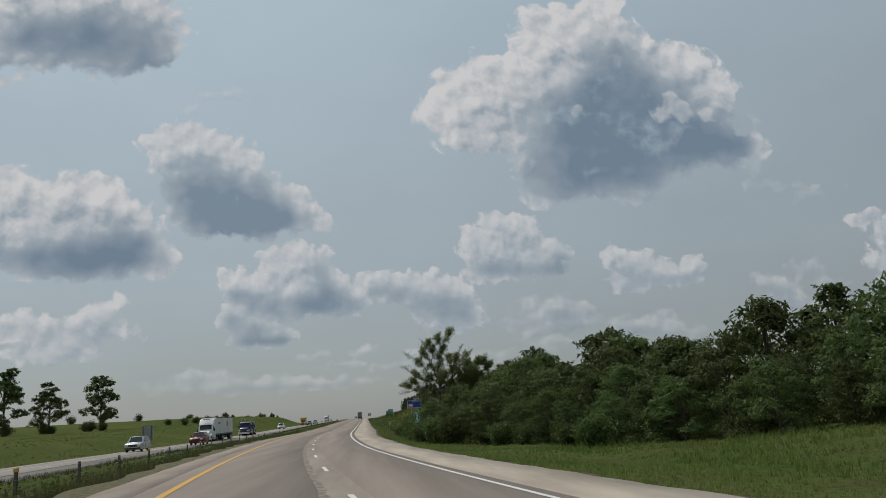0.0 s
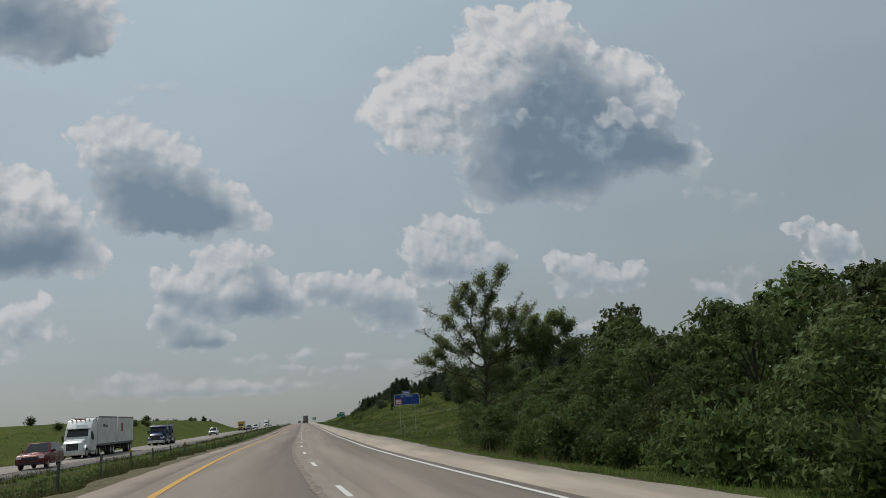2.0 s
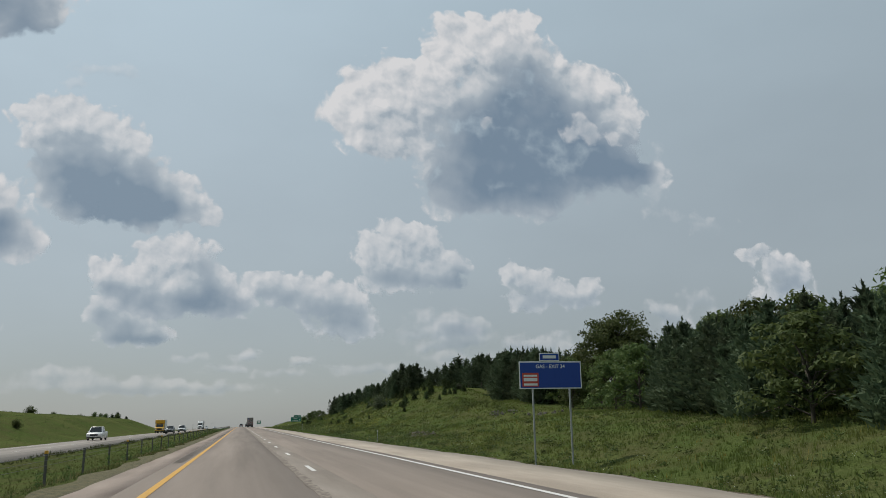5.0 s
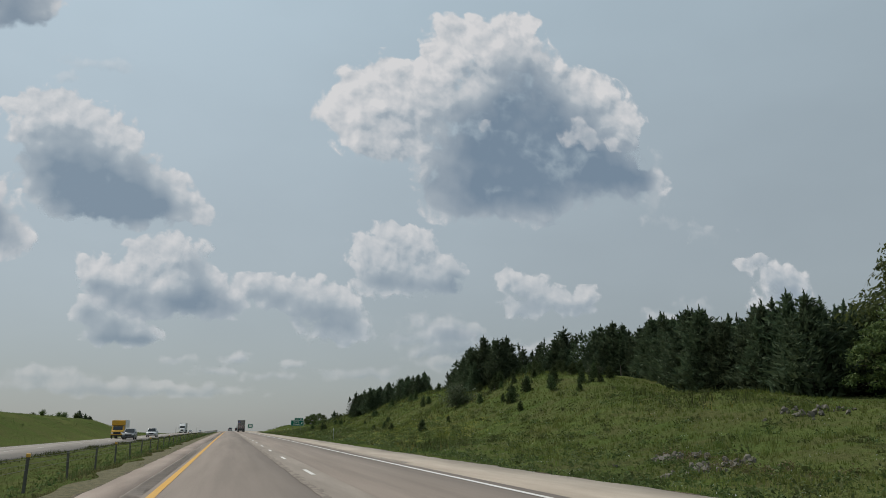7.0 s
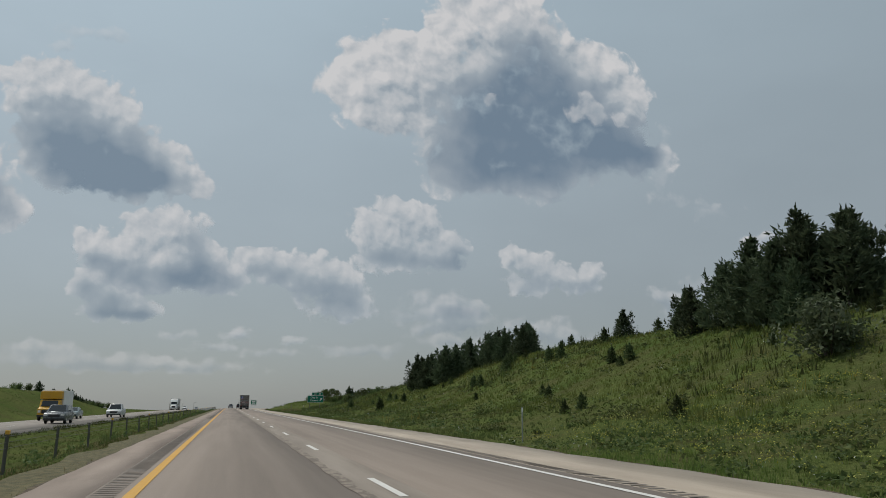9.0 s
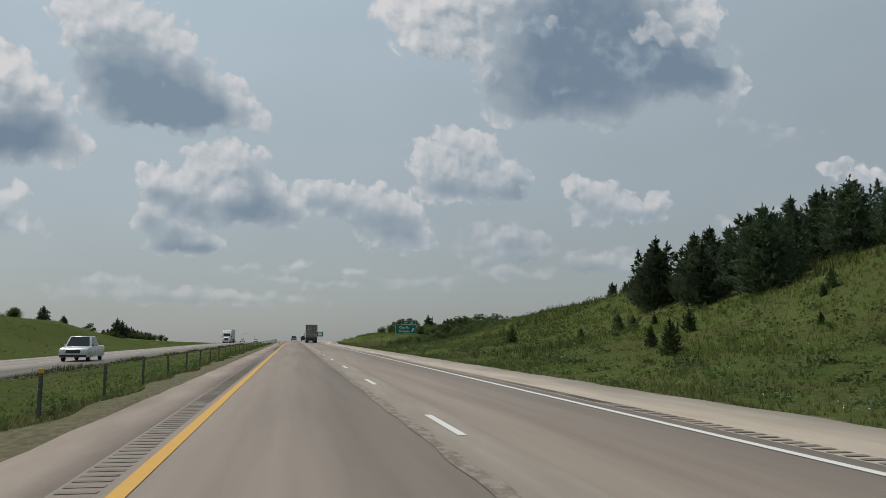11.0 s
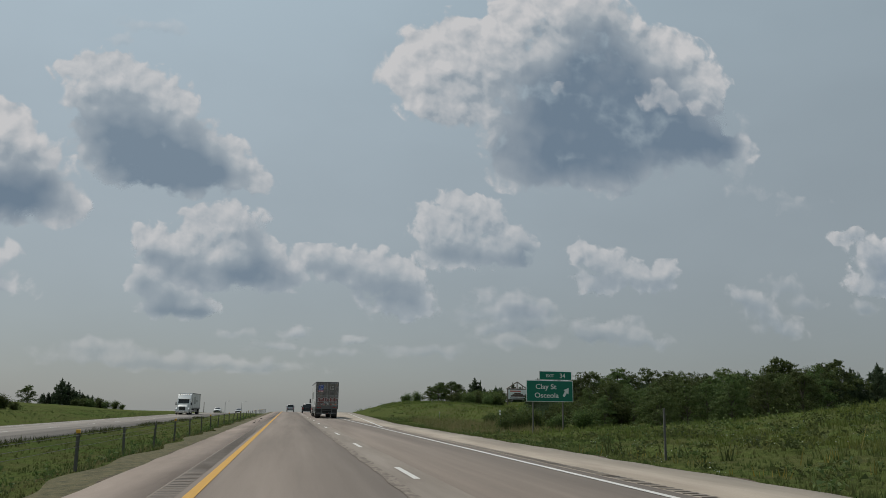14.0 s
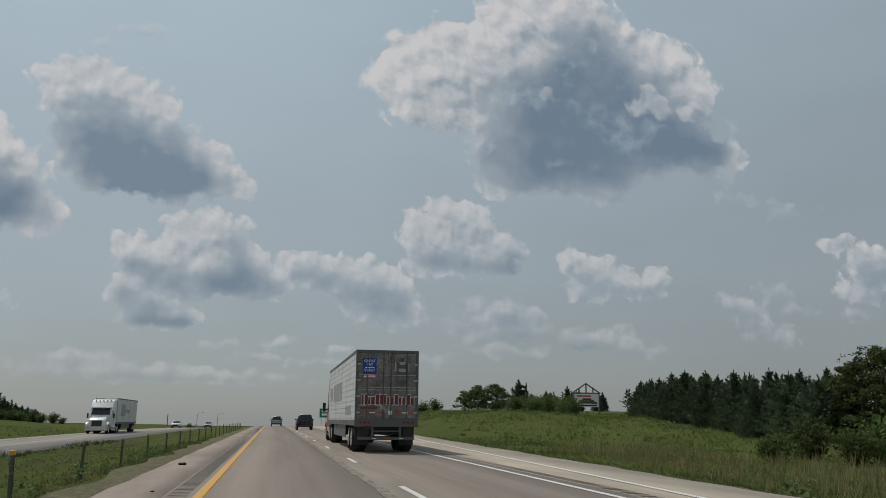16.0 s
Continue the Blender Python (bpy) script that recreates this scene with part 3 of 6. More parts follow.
    mx = nt.nodes.new("ShaderNodeMixShader")
    wide = nt.nodes.new("ShaderNodeMapRange")
    wide.interpolation_type = "SMOOTHSTEP"
    nt.links.new(math_node(nt, "MULTIPLY", here[0], math_node(nt, "MULTIPLY_ADD", body, -0.75, 1.15)), wide.inputs[0])
    wide.inputs[1].default_value, wide.inputs[2].default_value = (-0.20, 0.20) if strength > 0.6 else (-0.25, 0.55)
    nt.links.new(math_node(nt, "MULTIPLY", wide.outputs[0], strength), mx.inputs[0])
    nt.links.new(tr.outputs[0], mx.inputs[1])
    nt.links.new(em.outputs[0], mx.inputs[2])
    nt.links.new(mx.outputs[0], nt.nodes["Material Output"].inputs[0])
    y = 3600 + CLOUD_N[0] * 3 - nearer
    CLOUD_N[0] += 1
    ob = new("cloud", np_mesh("cloud", [(x0, y, z0), (x1, y, z0), (x1, y, z1), (x0, y, z1)], [(0, 1, 2, 3)], [m]))
    ob.parent = backdrop
    ob.matrix_parent_inverse = Matrix.Translation((-500, -3600, 0))
    return ob


cloud([(531, 1368, 142, 130), (738, 1457, 165, 142), (1661, 1447, 142, 106), (456, 1334, 118, 106), (529, 1517, 118, 99), (658, 1586, 106, 95), (635, 1257, 130, 95), (818, 1632, 106, 106), (927, 1802, 106, 95), (1039, 1831, 83, 76), (1239, 1885, 95, 83), (1342, 1944, 59, 47), (1149, 1699, 142, 130), (1350, 1722, 106, 106), (1521, 1623, 83, 83), (1669, 1594, 106, 83), (1784, 1503, 90, 90), (1806, 1359, 90, 83), (1089, 1436, 307, 165), (1483, 1388, 260, 142), (976, 1151, 213, 130), (896, 986, 118, 83), (1359, 1126, 354, 130), (1794, 1158, 165, 83), (1189, 978, 213, 76), (1870, 1180, 110, 62)], [(1499, 1110, 331, 106), (1150, 1010, 240, 100), (1808, 1150, 142, 80), (1310, 1290, 230, 140), (1240, 1540, 120, 120), (1430, 1480, 140, 110), (1180, 1370, 150, 110), (1530, 1330, 170, 110), (1010, 1310, 100, 110), (1265, 1700, 70, 80), (1475, 1190, 260, 106), (940, 1080, 110, 110)])
cloud([(-881, 1290, 80, 60), (-744, 1300, 113, 65), (-594, 1236, 113, 70), (-494, 1157, 75, 70), (-769, 1140, 113, 88), (-621, 1055, 176, 125), (-421, 1008, 113, 95), (-297, 951, 100, 75), (-173, 880, 70, 50), (-573, 896, 163, 75), (-399, 876, 151, 63), (-745, 981, 88, 63)], [(-573, 883, 163, 80), (-646, 1004, 151, 95), (-473, 944, 113, 88), (-732, 1059, 95, 65), (-374, 888, 100, 45)])
cloud([(-1494, 1049, 125, 95), (-1340, 1069, 138, 75), (-1183, 1037, 125, 80), (-1074, 994, 88, 75), (-964, 925, 75, 63), (-1394, 905, 201, 113), (-1156, 869, 176, 113), (-975, 810, 113, 88), (-842, 716, 70, 45), (-1105, 728, 226, 70), (-1365, 752, 201, 63), (-1675, 916, 201, 151)], [(-1081, 714, 201, 65), (-1318, 725, 176, 55), (-975, 785, 95, 75), (-1506, 771, 151, 40), (-1107, 816, 151, 63)])
cloud([(-1376, 1865, 476, 188), (-1022, 1705, 188, 112), (-909, 1843, 137, 125), (-1716, 1760, 376, 150), (-1206, 2091, 501, 150)], [(-1073, 1734, 238, 113), (-1422, 1754, 276, 105), (-908, 1633, 113, 55), (-1201, 1834, 301, 63)])
cloud([(-561, 635, 76, 57), (-463, 594, 95, 59), (-387, 701, 61, 52), (-269, 718, 90, 66), (-166, 653, 83, 76), (-281, 578, 165, 71), (-104, 539, 118, 71), (-382, 494, 142, 52), (-13, 507, 95, 43), (-188, 478, 165, 38)], [(-154, 635, 57, 71), (-318, 490, 165, 43), (-80, 498, 118, 33), (-513, 558, 66, 33)])
cloud([(-568, 477, 52, 38), (-493, 435, 95, 52), (-426, 381, 106, 47), (-517, 357, 71, 28), (-362, 360, 71, 28)], strength=0.8)
cloud([(17, 567, 90, 52), (131, 559, 83, 52), (270, 576, 106, 57), (400, 545, 95, 52), (343, 483, 106, 61), (474, 463, 71, 52), (428, 391, 130, 47), (191, 514, 106, 38)], [(440, 391, 123, 40), (355, 479, 80, 61), (155, 536, 90, 33)], strength=0.9)
cloud([(541, 772, 76, 52), (639, 854, 76, 47), (753, 835, 76, 47), (716, 744, 142, 76), (894, 701, 83, 66), (567, 687, 106, 59), (792, 634, 154, 59), (642, 603, 130, 43)], [(843, 604, 130, 33), (667, 624, 130, 31), (966, 659, 43, 57)], strength=0.9)
cloud([(1169, 662, 66, 43), (1289, 629, 90, 52), (1410, 594, 71, 43), (1576, 587, 95, 47), (1259, 525, 90, 52), (1476, 524, 106, 33)], [(1272, 513, 90, 40), (1560, 529, 85, 24)], strength=0.85)
cloud([(892, 438, 165, 47), (754, 374, 106, 33), (994, 404, 94, 37)], strength=0.45)
cloud([(2656, 719, 137, 80), (2489, 808, 51, 33), (2581, 623, 106, 37)], strength=0.8)
cloud([(2627, 691, 154, 88), (2435, 786, 57, 30), (2614, 574, 154, 48)], strength=0.85)
cloud([(1993, 463, 88, 57), (2107, 369, 121, 48), (1916, 510, 66, 35)], strength=0.6)
cloud([(1316, 334, 154, 57), (1464, 287, 110, 35), (1217, 308, 88, 35)], strength=0.5)
cloud([(881, 402, 132, 52), (976, 347, 110, 44), (811, 320, 99, 30)], strength=0.5)
cloud([(-622, 1508, 118, 42), (-735, 1432, 70, 23)], strength=0.3)
cloud([(2022, 975, 118, 37), (2233, 931, 141, 47), (1985, 1230, 52, 90), (1960, 1085, 62, 52)], strength=0.34)
cloud([(24, 289, 66, 28), (257, 259, 80, 25), (-65, 231, 94, 18)], strength=0.45)
cloud([(-1402, 471, 150, 60), (-1148, 531, 112, 75), (-1099, 431, 137, 55), (-1283, 345, 225, 35)], strength=0.8)
cloud([(-602, 171, 354, 33), (-189, 153, 283, 23), (-724, 212, 141, 23)], strength=0.35)
cloud([(526, 227, 189, 23), (917, 281, 165, 28)], strength=0.3)
cloud([(2150, 564, 100, 50), (2249, 477, 100, 35)], strength=0.4)
cloud([(2570, 476, 86, 34)], strength=0.5)
cloud([(-219, 277, 65, 19), (26, 284, 78, 30), (155, 213, 108, 17)], strength=0.4)
# bright puffs standing before the great cloud's dark side
cloud([(1500, 1365, 58, 64), (1450, 1300, 52, 42), (1545, 1300, 46, 40), (1665, 1290, 38, 36)], [(1490, 1180, 60, 20)], 0.66, 200)
cloud([(1045, 1322, 26, 24)], [(1045, 1250, 20, 10)], 0.5, 200)


# ---- building helpers ----
def part(name, bm, material, parent=None, label="", smooth=False):
    me = bpy.data.meshes.new(name)
    bm.to_mesh(me)
    bm.free()
    me.materials.append(material)
    if smooth:
        me.polygons.foreach_set("use_smooth", np.ones(len(me.polygons), bool))
    ob = new(name, me)
    ob.parent = parent
    return tagged(ob, label)


def boxes(*specs, bevel=0.0):
    """Boxes (x0, x1, y0, y1, z0, z1) in one bmesh, their edges rounded off."""
    bm = bmesh.new()
    for x0, x1, y0, y1, z0, z1 in specs:
        c = ((x0 + x1) / 2, (y0 + y1) / 2, (z0 + z1) / 2)
        bmesh.ops.create_cube(bm, size=1, matrix=Matrix.Translation(c) @ Matrix.Diagonal((abs(x1 - x0), abs(y1 - y0), abs(z1 - z0), 1)))
    if bevel:
        bmesh.ops.bevel(bm, geom=bm.edges[:], offset=bevel, segments=2, affect="EDGES", profile=0.6)
    return bm


def prism(profile, half, bevel=0.0, half_top=None, z_top=None):
    """A side outline (y, z) given a width, drawn in towards z_top if half_top is given."""
    bm = bmesh.new()
    zs = [z for _, z in profile]
    z0, z1 = min(zs), z_top or max(zs)

    def w(z):
        return half if half_top is None else half + (half_top - half) * (z - z0) / (z1 - z0)
    a = [bm.verts.new((-w(z), y, z)) for y, z in profile]
    b = [bm.verts.new((w(z), y, z)) for y, z in profile]
    bm.faces.new(a)
    bm.faces.new(b[::-1])
    n = len(a)
    for i in range(n):
        bm.faces.new((a[i], b[i], b[(i + 1) % n], a[(i + 1) % n]))
    bmesh.ops.recalc_face_normals(bm, faces=bm.faces[:])
    if bevel:
        bmesh.ops.bevel(bm, geom=bm.edges[:], offset=bevel, segments=2, affect="EDGES", profile=0.6)
    return bm


def rod(bm, a, b, r0, r1=None, n=10):
    a, b = Vector(a), Vector(b)
    m = Matrix.Translation((a + b) / 2) @ (b - a).to_track_quat("Z", "Y").to_matrix().to_4x4()
    bmesh.ops.create_cone(bm, cap_ends=True, segments=n, radius1=r0, radius2=r0 if r1 is None else r1, depth=(b - a).length, matrix=m)
    return bm


def wheel(parent, x, y, r, width, side, dual=False):
    """A tyre with its rim; side is +1 or -1, the way that the rim faces."""
    w = width * (2.1 if dual else 1)
    x0 = x - side * w / 2
    bm = rod(bmesh.new(), (x0 - w / 2, y, r), (x0 + w / 2, y, r), r, n=24)
    bmesh.ops.bevel(bm, geom=[e for e in bm.edges if len(e.link_faces) == 2 and e.calc_face_angle(0) > 1], offset=r * 0.12, segments=2, affect="EDGES")
    tyre = part("wheel", bm, M_TYRE, parent, smooth=True)
    bm = rod(bmesh.new(), (x - side * 0.03, y, r), (x + side * 0.012, y, r), r * 0.58, r * 0.5 if side > 0 else r * 0.58, n=18)
    rod(bm, (x, y, r), (x + side * 0.03, y, r), r * 0.16, n=10)
    part("rim", bm, M_CHROME, tyre, "bright metal rim")
    return tyre


def pane(corners, lift, inset=0.08):
    """A thin pane on a four-cornered face, standing out from it by lift."""
    p = [Vector(c) for c in corners]
    n = (p[1] - p[0]).cross(p[3] - p[0]).normalized()
    mid = sum(p, Vector()) / 4
    q = [c + (mid - c) * inset * 2 for c in p]
    bm = bmesh.new()
    lo = [bm.verts.new(c - n * 0.01) for c in q]
    hi = [bm.verts.new(c + n * lift) for c in q]
    bm.faces.new(hi)
    for i in range(4):
        bm.faces.new((lo[i], lo[(i + 1) % 4], hi[(i + 1) % 4], hi[i]))
    bmesh.ops.recalc_face_normals(bm, faces=bm.faces[:])
    return bm


def writing(text, size, x, y, z, material, parent, name="lettering", stretch=1.0):
    """Raised lettering that faces the oncoming traffic (-y), centred on x."""
    cu = bpy.data.curves.new("letters", "FONT")
    cu.body, cu.size, cu.extrude, cu.align_x, cu.align_y, cu.offset = text, size, 0.003, "CENTER", "CENTER", size * 0.012
    tmp = new("letters", cu)
    me = bpy.data.meshes.new_from_object(tmp.evaluated_get(bpy.context.evaluated_depsgraph_get()))
    bpy.data.objects.remove(tmp)
    me.materials.clear()
    me.materials.append(material)
    ob = new(name, me)
    ob.parent = parent
    ob.matrix_basis = pose(x, y, z, 90) @ Matrix.Diagonal((stretch, 1, 1, 1))
    return ob


def put(ob, x, y, z, turn=0.0):
    ob.matrix_basis = pose(x, y, z, 0, 0, turn)
    return ob


# ---- vehicles ----
def car(label, category, colour, kind="suv", group="traffic", lamps_on=False):
    """A car at the origin that heads towards +y."""
    L, W, H = {"suv": (4.75, 1.92, 1.78), "sedan": (4.7, 1.82, 1.46), "pickup": (5.7, 2.0, 1.9)}[kind]
    top = tagged(new("car" if kind != "pickup" else "pickup_truck"), label, category, group)
    p = paint("car_paint", colour, 0.25, 0.3, 0.15)
    a, b = -L / 2, L / 2
    hood = 0.98 if kind == "sedan" else 1.12
    tail = hood + (0.02 if kind != "pickup" else 0.06)
    body = prism([(a + .12, .34), (a, .55), (a + .03, tail - .08), (a + .12, tail), (b - 1.35, hood), (b - .25, hood - .12), (b, hood - .35), (b, .5), (b - .12, .32)], W / 2, 0.05)
    part("body", body, p, top, smooth=True)
    y0, y1 = {"suv": (a + .08, b - 1.25), "sedan": (a + .75, b - 1.3), "pickup": (a + 1.95, b - 1.4)}[kind]
    t0, t1 = {"suv": (a + .38, b - 2.05), "sedan": (a + 1.35, b - 2.25), "pickup": (a + 2.1, b - 2.1)}[kind]
    wt = W / 2 * 0.76
    wb = W / 2 * 0.96
    zb = hood - .02
    bm = bmesh.new()
    lo = [(-wb, y0, zb), (wb, y0, zb), (wb, y1, zb), (-wb, y1, zb)]
    hi = [(-wt, t0, H), (wt, t0, H), (wt, t1, H), (-wt, t1, H)]
    vs = [bm.verts.new(v) for v in lo + hi]
    for f in ((4, 5, 6, 7), (0, 1, 5, 4), (1, 2, 6, 5), (2, 3, 7, 6), (3, 0, 4, 7)):
        bm.faces.new([vs[i] for i in f])
    bmesh.ops.recalc_face_normals(bm, faces=bm.faces[:])
    bmesh.ops.bevel(bm, geom=[e for e in bm.edges if len(e.link_faces) == 2], offset=0.05, segments=2, affect="EDGES")
    part("cabin", bm, p, top, smooth=True)
    for name, f in (("rear_window", (0, 1, 5, 4)), ("side_window", (1, 2, 6, 5)), ("windscreen", (2, 3, 7, 6)), ("side_window", (3, 0, 4, 7))):
        c = (lo + hi)
        part(name, pane([c[i] for i in f], 0.008, 0.07), M_GLASS, top)
    for s in (-1, 1):
        wheel(top, s * (W / 2 - .01), a + .95, .35, .22, s)
        wheel(top, s * (W / 2 - .01), b - .9, .35, .22, s)
        part("headlight", boxes((s * W * .30, s * W * .47, b - .16, b + .015, hood - .36, hood - .2), bevel=.02), M_LAMP, top)
        part("tail_light", boxes((s * W * .36, s * W * .48, a - .012, a + .1, tail - .34, tail - .1), bevel=.02), M_TAIL, top)
        part("mirror", boxes((s * (W / 2 - .05), s * (W / 2 + .17), y1 - .75, y1 - .6, hood + .02, hood + .18), bevel=.04), p, top)
    part("grille", boxes((-W * .26, W * .26, b - .06, b + .01, hood - .5, hood - .24), bevel=.015), M_BLACK, top)
    part("front_bumper", boxes((-W * .47, W * .47, b - .1, b + .03, .36, .52), bevel=.02), M_BLACK, top)
    part("rear_bumper", boxes((-W * .47, W * .47, a - .03, a + .1, .36, .56), bevel=.02), M_BLACK, top)
    if kind == "pickup":
        part("cargo_bed", boxes((-W * .4, W * .4, a + .1, y0 - .05, tail - .02, tail + .015)), M_BLACK, top)
    return top


def tractor(top, y_rear, colour, sleeper=True, fairing=True):
    """Parts of a long-nosed lorry tractor; its chassis ends at y_rear, its nose is 6.6 m further."""
    p = paint("cab_paint", colour, 0.28, 0.1, 0.2)
    y = y_rear
    part("chassis", boxes((-.45, .45, y, y + 5.6, .65, .95), (-1.1, 1.1, y + .5, y + .7, .45, .65), bevel=.01), M_BLACK, top)
    cab = [(y + 2.2, .75), (y + 2.2, 3.6), (y + 2.35, 3.95), (y + 3.6, 3.75), (y + 4.35, 2.95), (y + 4.85, 2.05), (y + 4.85, .75)] if fairing else \
          [(y + 2.3, .75), (y + 2.3, 3.0), (y + 3.9, 3.05), (y + 4.5, 2.8), (y + 4.85, 2.0), (y + 4.85, .75)]
    part("cab", prism(cab, 1.22, .06), p, top, smooth=True)
    part("hood", prism([(y + 4.75, .75), (y + 4.75, 1.98), (y + 6.2, 1.72), (y + 6.55, 1.5), (y + 6.6, .75)], 0.98, .08, 0.85), p, top, smooth=True)
    zt, zb = (2.9, 2.12) if fairing else (2.72, 2.1)
    yt, yb = (y + 4.39, y + 4.83) if fairing else (y + 4.55, y + 4.82)
    part("windscreen", pane([(-1.08, yb + .03, zb), (1.08, yb + .03, zb), (1.02, yt + .02, zt), (-1.02, yt + .02, zt)][::-1], .02, .03), M_GLASS, top)
    part("windscreen_pillar", pane([(-.03, yb + .055, zb), (.03, yb + .055, zb), (.03, yt + .045, zt), (-.03, yt + .045, zt)][::-1], .02, .0), M_BLACK, top)
    part("sun_visor", boxes((-1.12, 1.12, yt - .02, yt + .26, zt - .02, zt + .10), bevel=.03), p, top)
    grille = part("grille", boxes((-.55, .55, y + 6.52, y + 6.64, .85, 1.5), bevel=.03), M_BLACK, top)
    for k in range(5):
        part("grille_bar", boxes((-.52, .52, y + 6.63, y + 6.655, .91 + k * .12, .935 + k * .12), bevel=.004), M_DARKSTEEL, grille)
    for k in range(5):
        lamp_z = zt + .14 if not fairing else 3.78
        lamp_y = yt + .02 if not fairing else y + 3.62
        part("roof_lamp", boxes((-.9 + k * .42, -.78 + k * .42, lamp_y - .05, lamp_y + .05, lamp_z - .03, lamp_z + .05), bevel=.015), M_YELLOW, top)
    part("front_bumper", boxes((-1.2, 1.2, y + 6.35, y + 6.75, .35, .78), bevel=.06), M_CHROME, top)
    for s in (-1, 1):
        part("headlight", boxes((s * .68, s * 1.0, y + 6.3, y + 6.58, .95, 1.2), bevel=.04), M_LAMP, top)
        fender = part("fender", prism([(y + 5.0, .55), (y + 5.0, 1.1), (y + 5.35, 1.32), (y + 6.1, 1.3), (y + 6.5, 1.05), (y + 6.5, .8), (y + 6.25, 1.02), (y + 5.45, 1.02), (y + 5.2, .8)], .2, .02), p, top)
        fender.location.x = s * 1.02
        part("mirror", boxes((s * 1.34, s * 1.52, y + 4.55, y + 4.65, 1.75, 2.3), (s * 1.2, s * 1.36, y + 4.58, y + 4.62, 1.85, 1.9), bevel=.02), M_BLACK, top)
        part("door_seam", boxes((s * 1.215, s * 1.226, y + 3.62, y + 3.64, .95, 2.75), (s * 1.215, s * 1.226, y + 4.74, y + 4.76, .95, 2.0), (s * 1.215, s * 1.226, y + 3.62, y + 4.76, .93, .95)), M_BLACK, top)
        part("door_handle", boxes((s * 1.22, s * 1.25, y + 3.68, y + 3.84, 1.62, 1.68), bevel=.01), M_CHROME, top)
        part("step", boxes((s * .98, s * 1.2, y + 4.0, y + 4.8, .40, .46), (s * .98, s * 1.2, y + 4.0, y + 4.8, .68, .74), bevel=.01), M_DARKSTEEL, top)
        if fairing:
            part("chassis_skirt", boxes((s * 1.12, s * 1.19, y + 2.45, y + 3.98, .34, 1.0), bevel=.03), p, top)
            part("cab_extender", boxes((s * 1.12, s * 1.2, y + 1.75, y + 2.24, 1.2, 3.6), bevel=.03), p, top)
        part("side_window", boxes((s * 1.2, s * 1.235, y + 3.75, y + 4.45, 1.95, 2.6), bevel=.01), M_GLASS, top)
        part("fuel_tank", rod(bmesh.new(), (s * .95, y + 2.3, .72), (s * .95, y + 3.9, .72), .3, n=18), M_CHROME, top, smooth=False)
        part("exhaust_stack", rod(bmesh.new(), (s * 1.12, y + 2.08, .9), (s * 1.12, y + 2.08, 4.0), .075, n=12), M_CHROME, top)
        wheel(top, s * 1.18, y + 5.75, .52, .3, s)
        for d in (.7, 1.95):
            wheel(top, s * 1.2, y + d, .52, .28, s, True)
    return top


def trailer(top, y0, length, colour, panels=True):
    """Parts of a box trailer from its rear doors at y0 towards the front."""
    p = paint("trailer_skin", colour, 0.35, 0.25, 0.35, 0.8)
    steel = paint("trailer_frame", tuple(c * .2 for c in colour), .5, .4, .5)
    y1 = y0 + length
    part("cargo_box", boxes((-1.28, 1.28, y0 + .06, y1, 1.12, 4.08), bevel=.03), p, top)
    for s in (-1, 1):
        part("bottom_rail", boxes((s * 1.27, s * 1.30, y0 + .06, y1, 1.06, 1.28)), steel, top)
        part("top_rail", boxes((s * 1.27, s * 1.30, y0 + .06, y1, 3.98, 4.11)), steel, top)
        if panels:
            for k in range(11):
                z = 1.34 + k * .242
                part("side_panel", boxes((s * 1.275, s * 1.292, y0 + .1, y1 - .05, z, z + .215), bevel=.006), p, top)
        part("side_skirt", boxes((s * 1.18, s * 1.21, y0 + 5.2, y1 - 3.6, .5, 1.1), bevel=.01), steel, top)
        part("landing_leg", boxes((s * .8, s * .95, y1 - 3.2, y1 - 3.05, .4, 1.1)), M_DARKSTEEL, top)
        for d in (1.6, 2.85):
            wheel(top, s * 1.26, y0 + d, .52, .28, s, True)
        part("mud_flap", boxes((s * .62, s * 1.22, y0 + .75, y0 + .78, .28, 1.05)), M_BLACK, top)
    part("bogie_frame", boxes((-.6, .6, y0 + .6, y0 + 3.8, .7, 1.06), (-1.2, 1.2, y0 + 1.5, y0 + 1.7, .45, .6), (-1.2, 1.2, y0 + 2.75, y0 + 2.95, .45, .6)), M_BLACK, top)
    part("rear_guard", boxes((-1.15, 1.15, y0, y0 + .1, .5, .62), (-.62, -.52, y0 + .02, y0 + .1, .6, 1.1), (.52, .62, y0 + .02, y0 + .1, .6, 1.1), (-.6, .6, y0 + .03, y0 + .08, .82, .87), bevel=.008), steel, top, "striped steel rear underride guard")
    for k in (1, 3, 5):
        part("reflective_tape", boxes((-.85 + k * .275, -.68 + k * .275, y0 - .004, y0, .545, .575)), M_SIGNWHITE if k % 2 and k != 3 else M_RED, top)
    return top, steel


